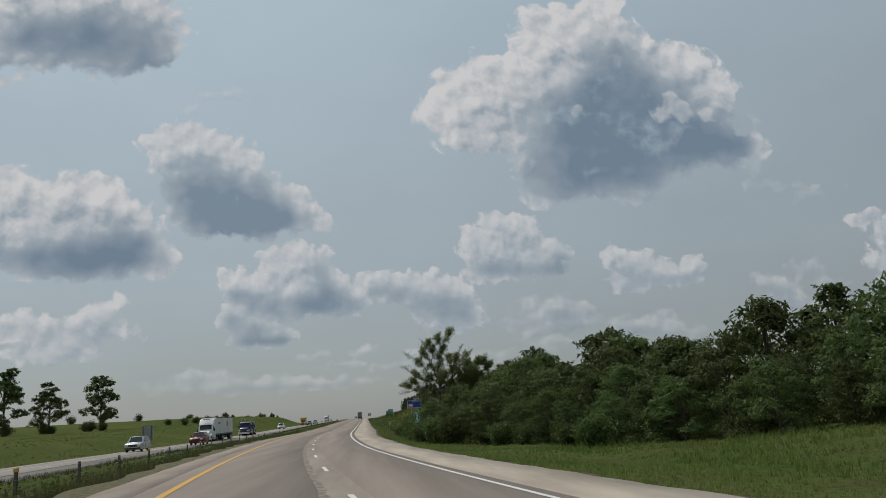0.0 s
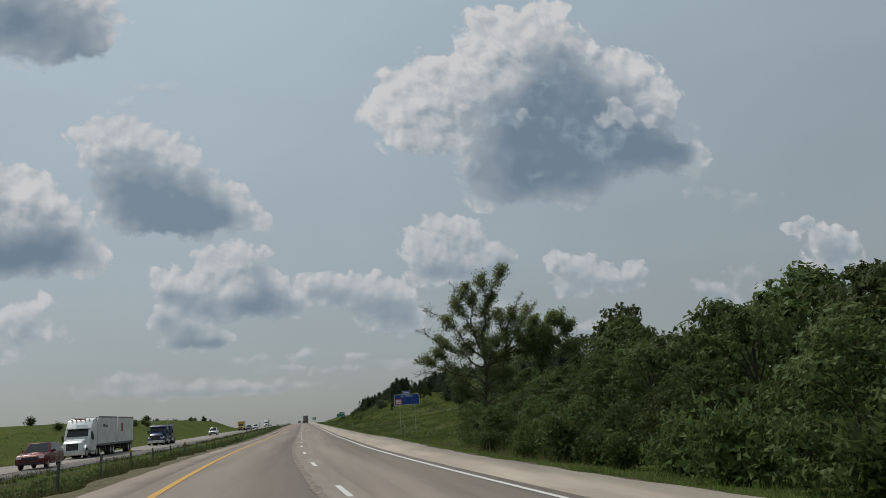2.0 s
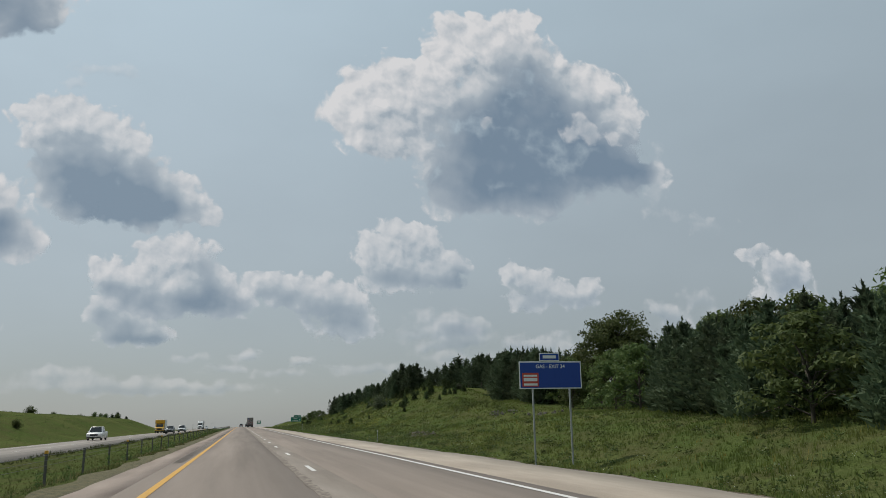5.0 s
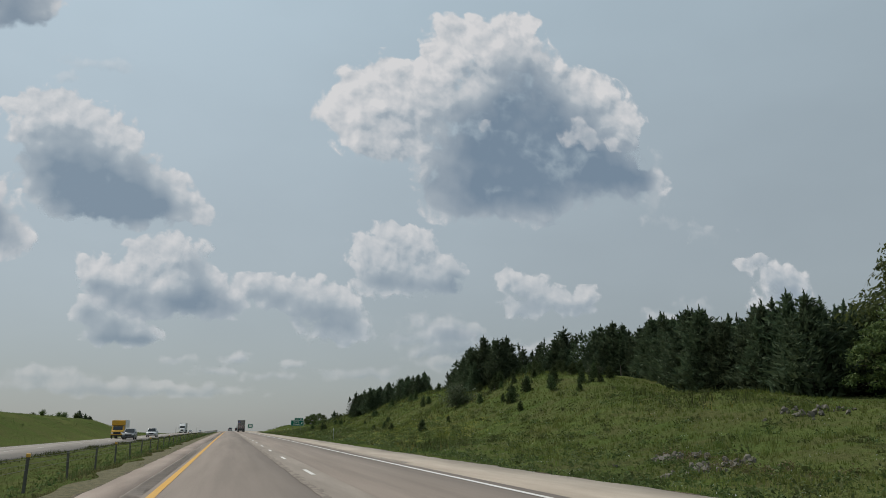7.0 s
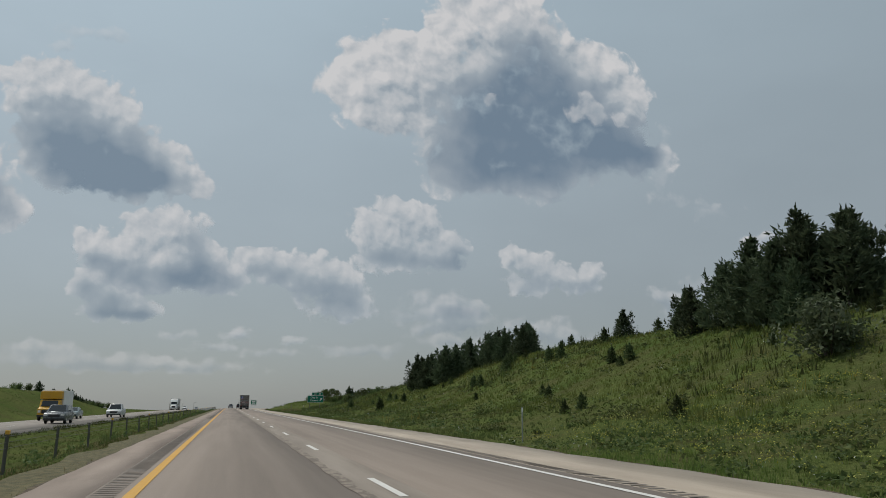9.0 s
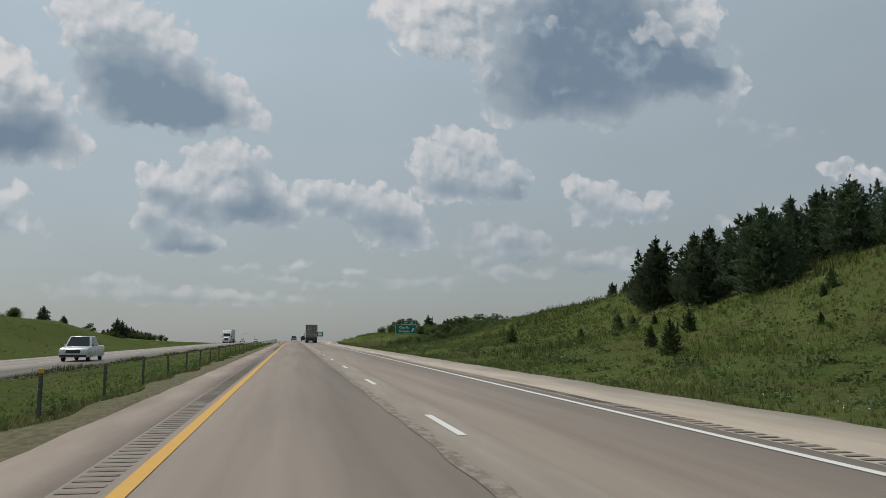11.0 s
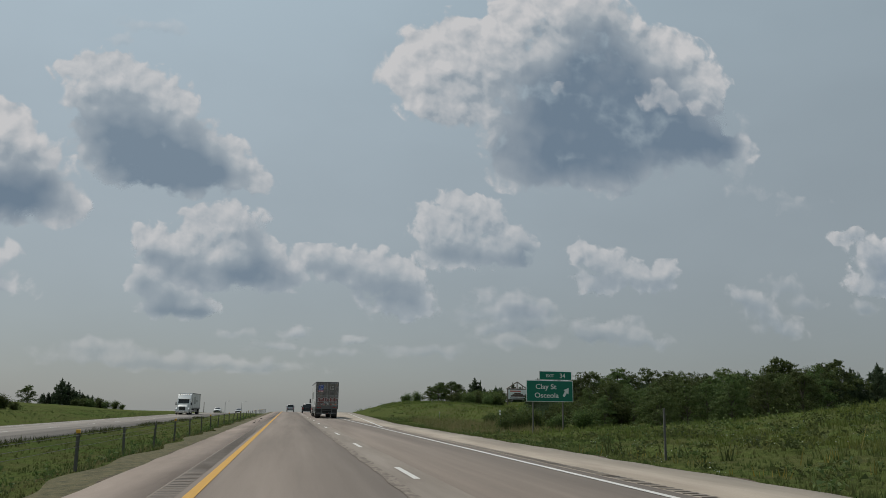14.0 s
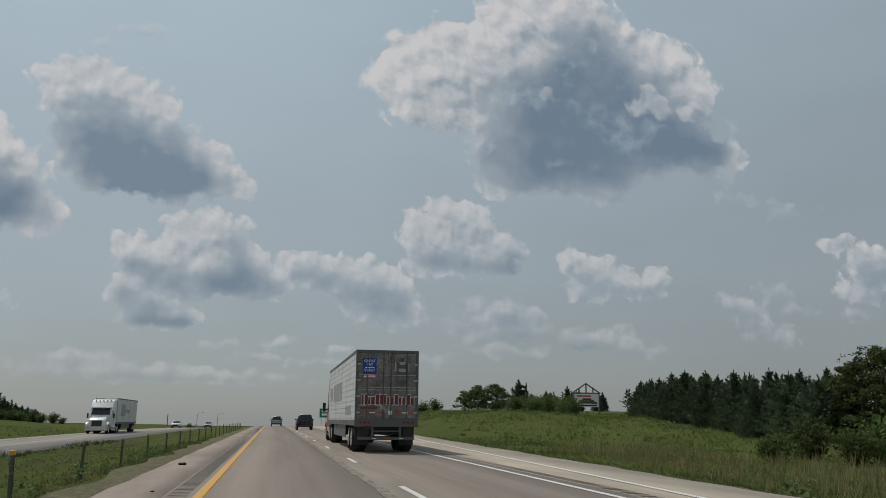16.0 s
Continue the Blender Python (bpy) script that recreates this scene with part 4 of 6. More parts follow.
def lorry_rear(top, y0, steel):
    """Doors, hardware, lamps and stickers on the back of the trailer ahead."""
    skin = M_DOOR
    part("rear_frame", boxes((-1.3, -1.2, y0, y0 + .1, 1.06, 4.12), (1.2, 1.3, y0, y0 + .1, 1.06, 4.12), (-1.2, 1.2, y0, y0 + .1, 4.0, 4.12), (-1.3, 1.3, y0 - .02, y0 + .1, 1.02, 1.36), bevel=.01), steel, top)
    for s in (-1, 1):
        door = part("rear_door", boxes((s * .012, s * 1.2, y0 + .015, y0 + .08, 1.36, 4.0), bevel=.01), skin, top, "dented bare-metal trailer door")
        for z0, z1 in ((1.42, 2.55), (2.6, 3.05), (3.1, 3.94)):
            part("door_panel", boxes((s * .1, s * 1.12, y0 + .004, y0 + .02, z0, z1 - .06), bevel=.008), skin, door)
        for x in (.16, .82):
            bm = rod(bmesh.new(), (s * x, y0 - .03, 1.3), (s * x, y0 - .03, 4.05), .018, n=8)
            part("lock_rod", bm, M_DARKSTEEL, door)
            part("lock_handle", boxes((s * (x + .02), s * (x + .32), y0 - .06, y0 - .03, 1.84, 1.88), bevel=.005), M_STEEL, door)
        for z in (1.55, 2.2, 2.85, 3.5):
            part("hinge", boxes((s * 1.1, s * 1.25, y0 - .025, y0 + .01, z, z + .07), bevel=.006), M_STEEL, door)
        for k in range(3):
            x = s * (.72 + k * .17)
            part("tail_light", rod(bmesh.new(), (x, y0 - .035, 1.2), (x, y0 - .015, 1.2), .062, n=14), M_TAIL, top)
        part("hanging_flap", boxes((s * .7, s * 1.15, y0 + .12, y0 + .15, .62, 1.02)), M_BLACK, top)
    sticker = part("sticker", boxes((-1.02, -.46, y0 - .008, y0 + .004, 3.12, 3.78), bevel=.003), M_BLUE, top, "blue and red recruiting sticker on the door")
    part("sticker_foot", boxes((-1.02, -.46, y0 - .012, y0 - .004, 2.96, 3.13)), M_RED, sticker)
    for text, z, size in (("GREAT", 3.66, .15), ("PAY", 3.52, .15), ("START", 3.28, .15)):
        writing(text, size, -.74, y0 - .011, z, M_SIGNWHITE, sticker)
    part("unread_words", boxes((-.93, -.55, y0 - .011, y0 - .006, 3.375, 3.415)), M_SIGNWHITE, sticker)
    for z in (3.09, 3.02):
        part("unread_words", boxes((-.98, -.5, y0 - .015, y0 - .01, z - .018, z + .018)), M_SIGNWHITE, sticker)
    # the carrier's mark as plain red shapes edged in white
    mark = part("carrier_mark", boxes((-1.12, 1.12, y0 - .004, y0 + .006, 1.86, 2.30), bevel=.002), paint("mark_ground", (.16, .145, .14), .4), top, "dark red carrier mark on a pale band")
    red = paint("mark_red", (.17, .02, .018), .5)
    rnd = random.Random(4)
    x = -1.05
    while x < 1.0:
        w = rnd.uniform(.07, .15)
        tall = .40 if rnd.random() < .3 else .30
        part("mark_edge", boxes((x - .015, x + w + .015, y0 - .010, y0 - .002, 1.89, 1.93 + tall), bevel=.004), M_SIGNWHITE, mark)
        part("mark_shape", boxes((x, x + w, y0 - .016, y0 - .006, 1.91, 1.91 + tall), (x + w * .35, x + w * .65, y0 - .016, y0 - .006, 1.87, 1.91), bevel=.004), red, mark)
        x += w + .045
    for k in range(7):
        part("mark_shape", boxes((-1.08 + k * .1, -1.01 + k * .1, y0 - .006, y0 + .002, 1.72, 1.80)), red, mark)
    # a crest of dull plates, and a faint oval below it
    crest = paint("crest_metal", (.42, .41, .39), .35, .6, .5)
    for k, (w, z0, z1) in enumerate(((.10, 3.66, 3.80), (.24, 3.52, 3.66), (.34, 3.36, 3.54), (.30, 3.22, 3.38), (.42, 3.14, 3.22))):
        part("emblem", boxes((.61 - w / 2, .61 + w / 2, y0 - .006 - .002 * (k % 2), y0 + .006, z0, z1), bevel=.02), crest if k % 2 else M_DARKSTEEL, top)
    for s in (-1, 1):
        part("emblem", boxes((.61 + s * .24, .61 + s * .31, y0 - .005, y0 + .006, 3.24, 3.62), bevel=.02), crest, top)
    part("emblem", rod(bmesh.new(), (.61, y0 - .006, 2.78), (.61, y0 + .004, 2.78), .14, n=20), M_DARKSTEEL, top)
    for z in (2.02, 2.58, 3.08):
        part("door_seam", boxes((-1.18, 1.18, y0 - .012, y0 + .012, z + .46 if z < 2.1 else z, z + .49 if z < 2.1 else z + .03), bevel=.004), M_STEEL, top)
    part("latch_box", boxes((.05, .2, y0 - .04, y0 + .01, 1.5, 1.66), bevel=.01), M_SIGNWHITE, top)
    part("latch_box", boxes((-.28, -.12, y0 - .03, y0 + .01, 1.72, 1.9), bevel=.01), M_STEEL, top)
    for x0, m in ((-1.0, M_RED), (-.72, M_SIGNWHITE), (-.44, M_RED), (.35, M_RED), (.62, M_SIGNWHITE), (.9, M_RED)):
        part("reflective_tape", boxes((x0, x0 + .25, y0 - .004, y0 + .01, 1.56, 1.61)), m, top)
    part("plate_holder", boxes((-.95, -.6, y0 - .03, y0 + .01, .92, 1.04), bevel=.005), M_BLACK, top)


def lane_spot(ob, lat, y, facing=1, dz=None):
    """Stands a vehicle on its lane, along the road; facing -1 for oncoming traffic."""
    turn = math.degrees(BEND_A * max(0.0, 1 - y / BEND_L))
    z = float(lane_z(lat, np.array([y]))[0]) + .008 if dz is None else float(road_z(np.array([y]))[0]) + dz + .004
    x = float(road_x(np.array([y]))[0]) + lat
    return put(ob, x, y, z, turn + (180 if facing < 0 else 0))


ahead = tagged(new("articulated_lorry"), "bare-metal box trailer lorry with a blue sticker on its doors", "lorry", "traffic")
_, fr = trailer(ahead, 0.0, 16.0, (.66, .66, .65))
lorry_rear(ahead, 0.0, fr)
for y0, y1, z0, z1 in ((2.0, 4.6, 1.5, 1.9), (7.0, 12.0, 2.2, 3.1), (13.0, 14.6, 2.3, 3.0)):
    part("unread_words", boxes((-1.298, -1.290, y0, y1, z0, z1), bevel=.002), M_ALU, ahead)
tractor(ahead, 12.6 + 1.0, (.30, .035, .03))
lane_spot(ahead, 5.75, 520.3)

lane_spot(car("black sport-utility car seen from behind", "car", (.015, .016, .018), "suv"), 5.0, 588)
lane_spot(car("silver sport-utility car far ahead", "car", (.30, .31, .32), "suv"), 2.0, 640)

opp = tagged(new("articulated_lorry"), "white long-nosed lorry with a grey box trailer", "lorry", "traffic")
trailer(opp, -16.5, 14.6, (.55, .55, .55), False)
tractor(opp, -3.6, (.72, .72, .70))
lane_spot(opp, -18.3, 590, -1, OPP_DZ)
for text_x, z0, z1 in ((-6, 2.0, 3.4), (-9.5, 2.4, 2.8)):
    part("side_mark", boxes((-1.30, -1.285, text_x - 1.4, text_x + 1.4, z0, z1), bevel=.003), M_ALU, opp)
    part("side_mark", boxes((1.285, 1.30, text_x - 1.4, text_x + 1.4, z0, z1), bevel=.003), M_ALU, opp)

double = tagged(new("articulated_lorry"), "white lorry pulling two short white box trailers", "lorry", "traffic")
trailer(double, -11.2, 8.6, (.70, .70, .70), False)
trailer(double, -20.6, 8.6, (.70, .70, .70), False)
tractor(double, -4.2, (.75, .75, .74))
part("drawbar", boxes((-.2, .2, -12.1, -11.1, .8, 1.0)), M_BLACK, double)
red_mark = paint("carrier_red", (.30, .03, .03), .4)
for s in (-1, 1):
    for y0, y1, z0, z1, m in ((-5.6, -4.6, 2.95, 3.3, M_DARKSTEEL), (-6.6, -5.8, 2.95, 3.2, M_DARKSTEEL), (-14.6, -13.4, 2.4, 3.4, red_mark)):
        part("side_mark", boxes((s * 1.282, s * 1.292, y0, y1, z0, z1), bevel=.002), m, double)
part("fairing_mark", boxes((-.55, .55, -.42, -.38, 3.78, 3.9), bevel=.002), red_mark, double)
lane_spot(double, -18.3, 148, -1, OPP_DZ)

blue = tagged(new("tractor_unit"), "dark blue lorry tractor carrying a second one behind it", "lorry", "traffic")
tractor(blue, 0.0, (.03, .05, .12), fairing=False)
tractor(blue, -5.4, (.05, .07, .11), fairing=False)
lane_spot(blue, -18.3, 199, -1, OPP_DZ)

lane_spot(car("white pickup truck with lamps lit, oncoming", "pickup truck", (.70, .70, .69), "pickup"), -18.3, 277, -1, OPP_DZ)
lane_spot(car("dark red sport-utility car, oncoming", "car", (.14, .012, .015), "suv"), -14.6, 123, -1, OPP_DZ)
lane_spot(car("silver sport-utility car, oncoming", "car", (.42, .43, .44), "suv"), -18.3, 104, -1, OPP_DZ)
lane_spot(car("grey sport-utility car on the opposite lanes", "car", (.13, .14, .15), "suv"), -14.6, 357, -1, OPP_DZ)
lane_spot(car("pale green saloon car, oncoming", "car", (.24, .29, .29), "sedan"), -18.3, 386, -1, OPP_DZ)
lane_spot(car("white pickup truck on the opposite lanes", "pickup truck", (.55, .56, .56), "pickup"), -14.6, 399, -1, OPP_DZ)
lane_spot(car("white saloon car far off, oncoming", "car", (.70, .70, .69), "sedan"), -18.3, 668, -1, OPP_DZ)
lane_spot(car("silver saloon car far off, oncoming", "car", (.45, .46, .47), "sedan"), -14.6, 705, -1, OPP_DZ)


def box_van():
    top = tagged(new("box_truck"), "yellow-nosed box truck with a white cargo body", "truck", "traffic")
    p = paint("yellow_paint", (.62, .33, .02), .35)
    part("cargo_box", boxes((-1.2, 1.2, -4.6, 1.2, .95, 3.4), bevel=.03), M_SIGNWHITE, top)
    part("cab", prism([(1.25, .6), (1.25, 2.35), (2.2, 2.3), (2.75, 1.5), (3.5, 1.35), (3.6, .6)], 1.05, .07), p, top)
    part("windscreen", pane([(.9, 2.77, 1.56), (-.9, 2.77, 1.56), (-.86, 2.25, 2.25), (.86, 2.25, 2.25)], .02, .03), M_GLASS, top)
    part("cab_roof", boxes((-1.15, 1.15, .9, 2.1, 2.4, 3.3), bevel=.1), p, top)
    part("grille", boxes((-.6, .6, 3.55, 3.62, .8, 1.2), bevel=.02), M_BLACK, top)
    part("front_bumper", boxes((-1.05, 1.05, 3.5, 3.7, .45, .65), bevel=.03), M_BLACK, top)
    for s in (-1, 1):
        part("headlight", boxes((s * .7, s * .98, 3.5, 3.63, .9, 1.15), bevel=.02), M_LAMP, top)
        wheel(top, s * 1.1, 2.6, .42, .24, s)
        wheel(top, s * 1.15, -2.9, .42, .24, s, True)
    return top


lane_spot(box_van(), -18.3, 374, -1, OPP_DZ)


# ---- signs, barrier and posts ----
def exit_sign():
    top = tagged(new("exit_sign"), "green exit sign with white lettering on two steel posts", "road sign")
    put(top, 23.7, 493, hz(23.7, 493))
    z = -top.location.z
    for x in (-1.5, 1.2):
        part("post", boxes((x - .05, x + .05, .03, .16, -.3, 3.8 + z), bevel=.008), M_DARKSTEEL, top)
    for k in (.5, 1.3):
        part("rail", boxes((-2.0, 2.0, .0, .035, 2.1 + z + k, 2.16 + z + k)), M_STEEL, top)
    board = part("board", boxes((-2.12, 2.12, -.03, 0, 2.03 + z, 3.86 + z), bevel=.012), M_SIGNWHITE, top, "white-edged sign board")
    part("face", boxes((-2.07, 2.07, -.038, -.028, 2.08 + z, 3.81 + z), bevel=.004), M_GREEN, board, "green reflective face")
    tab = part("tab", boxes((-.95, 2.0, -.03, 0, 3.9 + z, 4.66 + z), bevel=.012), M_SIGNWHITE, top)
    part("face", boxes((-.91, 1.96, -.038, -.028, 3.94 + z, 4.62 + z), bevel=.004), M_GREEN, tab)
    writing("EXIT", .36, .02, -.042, 4.25 + z, M_SIGNWHITE, tab)
    writing("34", .54, 1.15, -.042, 4.26 + z, M_SIGNWHITE, tab)
    writing("Clay St", .60, -.36, -.042, 3.30 + z, M_SIGNWHITE, board, stretch=1.1)
    writing("Osceola", .60, -.30, -.042, 2.56 + z, M_SIGNWHITE, board, stretch=1.1)
    bm = bmesh.new()
    pts = [(-.30, -.42), (-.12, -.50), (.08, -.16), (.24, -.26), (.26, .30), (-.22, .10), (-.08, .02)]
    front = [bm.verts.new((1.45 + x, -.048, 2.95 + z + y)) for x, y in pts]
    back = [bm.verts.new((1.45 + x, -.036, 2.95 + z + y)) for x, y in pts]
    bm.faces.new(front)
    bm.faces.new(back[::-1])
    for k in range(len(pts)):
        m = (k + 1) % len(pts)
        bm.faces.new((front[k], back[k], back[m], front[m]))
    bmesh.ops.recalc_face_normals(bm, faces=bm.faces[:])
    part("arrow", bm, M_SIGNWHITE, board)
    return top


def blue_sign():
    top = tagged(new("service_sign"), "blue motorist service sign with a red and white logo square", "road sign")
    put(top, 21.7, 200, hz(21.7, 200))
    z = -top.location.z
    for x in (-1.25, 1.35):
        part("post", boxes((x - .05, x + .05, .03, .14, -.4, 4.6 + z), bevel=.006), M_STEEL, top)
    board = part("board", boxes((-2.2, 2.2, -.03, 0, 3.0 + z, 4.8 + z), bevel=.012), M_SIGNWHITE, top, "white-edged sign board")
    part("face", boxes((-2.13, 2.13, -.038, -.028, 3.07 + z, 4.73 + z), bevel=.004), M_BLUE, board, "blue reflective face")
    tab = part("tab", boxes((-.75, .68, -.03, 0, 4.84 + z, 5.36 + z), bevel=.01), M_SIGNWHITE, top)
    part("face", boxes((-.7, .63, -.038, -.028, 4.89 + z, 5.31 + z), bevel=.004), M_BLUE, tab)
    part("unread_words", boxes((-.5, .43, -.042, -.034, 5.0 + z, 5.2 + z)), M_SIGNWHITE, tab)
    writing("GAS - EXIT 34", .34, .0, -.042, 4.46 + z, M_SIGNWHITE, board)
    logo = part("logo_plate", boxes((-2.0, -.85, -.044, -.036, 3.15 + z, 4.05 + z), bevel=.004), M_RED, board, "red and white logo square")
    for k, (a, b) in enumerate(((3.8, 3.92), (3.5, 3.72), (3.22, 3.36))):
        part("logo_bar", boxes((-1.9, -.95, -.05, -.042, a + z, b + z)), M_SIGNWHITE, logo)
    return top


def mile_marker():
    top = tagged(new("mile_marker"), "small green mile marker sign leaning on a thin post", "road sign")
    put(top, 13.75, 68, hz(13.75, 68))
    top.rotation_euler.y = radians(-6)
    part("post", boxes((-.03, .03, 0, .045, -.3, 2.6), bevel=.004), M_DARKSTEEL, top)
    board = part("board", boxes((-.19, .19, -.02, 0, 1.73, 2.65), bevel=.02), M_SIGNWHITE, top)
    part("face", boxes((-.175, .175, -.027, -.018, 1.745, 2.635), bevel=.012), M_GREEN, board, "green reflective face")
    writing("MILE", .13, 0, -.030, 2.54, M_SIGNWHITE, board)
    writing("3", .46, 0, -.030, 2.28, M_SIGNWHITE, board)
    writing("5", .46, 0, -.030, 1.93, M_SIGNWHITE, board)
    return top


def gore_sign():
    top = tagged(new("gore_sign"), "green exit sign standing where the lanes part", "road sign")
    put(top, 12.5, 668, hz(12.5, 668))
    for x in (-.8, .8):
        part("post", boxes((x - .05, x + .05, .02, .12, -.3, 3.6), bevel=.006), M_STEEL, top)
    board = part("board", boxes((-1.3, 1.3, -.03, 0, 1.9, 3.9), bevel=.012), M_SIGNWHITE, top)
    part("face", boxes((-1.24, 1.24, -.038, -.028, 1.96, 3.84), bevel=.004), M_GREEN, board)
    for z in (3.3, 2.6):
        part("unread_words", boxes((-.8, .8, -.043, -.034, z - .22, z + .22)), M_SIGNWHITE, board)
    return top


def sign_back():
    top = tagged(new("road_sign"), "back of a bare aluminium sign on two posts", "road sign")
    put(top, -32.3, 164, -1.1)
    for x in (-.7, .7):
        part("post", boxes((x - .05, x + .05, -.12, -.02, -.5, 3.7), bevel=.006), M_DARKSTEEL, top)
    part("board", boxes((-1.05, 1.05, 0, .03, 1.05, 3.85), bevel=.012), M_ALU, top)
    return top


def billboard():
    top = tagged(new("billboard"), "small white billboard under a dark timber gable", "billboard")
    x, y = 64.0, 646
    put(top, x, y, hz(x, y))
    zb = 4.15 - top.location.z
    for px in (-2.75, 2.75):
        part("post", boxes((px - .16, px + .16, 0, .3, -.4, zb + 2.9), bevel=.02), M_WOOD, top)
    bm = bmesh.new()
    for a, b in (((-3.1, .15, zb + 2.75), (0, .15, zb + 4.75)), ((3.1, .15, zb + 2.75), (0, .15, zb + 4.75)), ((-2.9, .15, zb + 2.8), (2.9, .15, zb + 2.8)), ((0, .15, zb + 2.8), (0, .15, zb + 4.6)), ((-1.5, .15, zb + 2.8), (-1.5, .15, zb + 3.7)), ((1.5, .15, zb + 2.8), (1.5, .15, zb + 3.7))):
        rod(bm, a, b, .14, n=6)
    part("gable", bm, M_WOOD, top, "dark timber truss gable")
    board = part("board", boxes((-2.6, 2.6, -.06, .0, zb, zb + 2.6), bevel=.02), M_SIGNWHITE, top, "white billboard face")
    for i, (x0, x1, z0, z1) in enumerate(((-1.9, 2.2, .7, 1.1), (-1.4, 1.6, 1.05, 1.45), (-.9, 1.0, 1.4, 1.75), (1.2, 2.3, .6, .85))):
        part("picture_shape", boxes((x0, x1, -.072 - i * .004, -.055, zb + z0, zb + z1), bevel=.004), M_WOOD if i % 2 else paint("rust_brown", (.10, .05, .04), .6), board)
    part("unread_words", boxes((-2.2, 2.2, -.07, -.055, zb + .18, zb + .45)), M_BLACK, board)
    part("unread_words", boxes((-2.1, 1.0, -.07, -.055, zb + 2.05, zb + 2.35)), M_RED, board)
    return top


exit_sign(), blue_sign(), mile_marker(), gore_sign(), sign_back(), billboard()


def delineator(x, y, h=1.25, label="thin white delineator post in the verge", lean=0.0):
    top = tagged(new("delineator_post"), label, "road post", "delineators")
    put(top, x, y, hz(x, y))
    top.rotation_euler.y = radians(lean)
    part("stake", boxes((-.022, .022, -.01, .02, -.2, h), bevel=.004), M_STEEL, top)
    part("reflector", boxes((-.032, .032, -.018, -.008, h - .2, h - .03), bevel=.004), M_SIGNWHITE, top)
    return top


for x, y, lean in ((13.0, 133.9, 3), (13.6, 222, 0), (12.6, 301, 0), (22.6, 540, 0)):
    delineator(x, y, 1.35, lean=lean)


def marker_post(x, y, h, lean):
    """A thin steel stake with two round reflectors, one above the other."""
    top = tagged(new("marker_post"), "leaning steel stake with two round pale reflectors", "road post")
    put(top, x, y, hz(x, y))
    top.rotation_euler.y = radians(lean)
    part("stake", boxes((-.024, .024, -.01, .02, -.2, h), bevel=.004), M_STEEL, top)
    for z in (h - .08, h - .36):
        bm = rod(bmesh.new(), (0, -.03, z), (0, -.01, z), .10, .10, 16)
        part("reflector", bm, M_SIGNWHITE, top, "round pale reflector")


marker_post(21.3, 500.6, 2.06, -3)
lone_post = tagged(new("verge_post"), "plain weathered steel post standing in the grass", "road post")
put(lone_post, 14.4, 451.5, hz(14.4, 451.5))
part("stake", boxes((-.035, .035, -.03, .03, -.2, 1.78), bevel=.008), M_DARKSTEEL, lone_post)


def fence_post(x, y, h=1.0):
    top = tagged(new("fence_post"), "old grey wooden fence post in the grass", "fence post", "fence posts")
    put(top, x, y, hz(x, y))
    top.rotation_euler.y = radians((x * 7) % 5 - 2.5)
    part("stake", rod(bmesh.new(), (0, 0, -.3), (0, 0, h), .06, .05, 8), M_WOOD, top)


for x, y in ((26.2, 165.7), (26.1, 163.6), (26.1, 161.8), (26.0, 160.2), (45.2, 296), (44.6, 303)):
    fence_post(x, y, .9 if y < 200 else 1.2)


def rubble(x0, y0, spread, count, seed):
    """Broken pale stones lying in the grass."""
    rr = random.Random(seed)
    bm = bmesh.new()
    for _ in range(count):
        x, y, r = x0 + rr.gauss(0, spread), y0 + rr.gauss(0, spread * .6), rr.uniform(.07, .24)
        m = pose(x, y, hz(x, y) + r * .25, rr.uniform(0, 90), rr.uniform(0, 90), rr.uniform(0, 360)) @ Matrix.Diagonal((r * 1.3, r, r * .7, 1))
        for v in bmesh.ops.create_icosphere(bm, subdivisions=1, radius=1, matrix=m)["verts"]:
            v.co += Vector((rr.uniform(-1, 1), rr.uniform(-1, 1), rr.uniform(-1, 1))) * r * .22
    return tagged(part("rubble", bm, M_RUBBLE), "broken pale stones lying in the meadow", "stones", kind="stuff")


rubble(34.8, 251.0, 1.4, 34, 1), rubble(38.4, 244.0, 1.2, 22, 2), rubble(21.8, 244.6, .9, 45, 3), rubble(21.4, 240.2, .9, 40, 4)

# ---- cable barrier in the median ----
barrier = tagged(new("cable_barrier"), "steel cable barrier on weathered posts in the grassy median", "barrier")
POST_LAT = -4.1


def post_mesh():
    bm = boxes((-.035, .035, -.05, -.042, -.3, 1.0), (-.035, .035, .042, .05, -.3, 1.0), (-.035, -.027, -.045, .045, -.3, 1.0))
    me = bpy.data.meshes.new("post")
    bm.to_mesh(me)
    bm.free()
    me.materials.append(M_DARKSTEEL)
    return me


post_me = post_mesh()
cap_bm = boxes((-.05, .05, -.06, .06, 0, .10), bevel=.01)
cap_me = bpy.data.meshes.new("reflector_cap")
cap_bm.to_mesh(cap_me)
cap_bm.free()
cap_me.materials.append(M_REFLECT)
post_at = []
rnd = random.Random(7)
for i, y in enumerate(np.arange(2.8, 640, 6.45)):
    x = float(road_x(np.array([y]))[0]) + POST_LAT
    z = hz(x, y)
    ob = new("post", post_me)
    ob.parent = barrier
    ob.matrix_basis = pose(x, y, z, rnd.uniform(-2, 2), rnd.uniform(-2.5, 2.5), 0)
    post_at.append((x, y, z))
    if i % 3 == 0:
        cap = new("reflector_cap", cap_me)
        cap.parent = ob
        cap.location = (0, 0, .99)
        tagged(cap, "amber reflector cap")
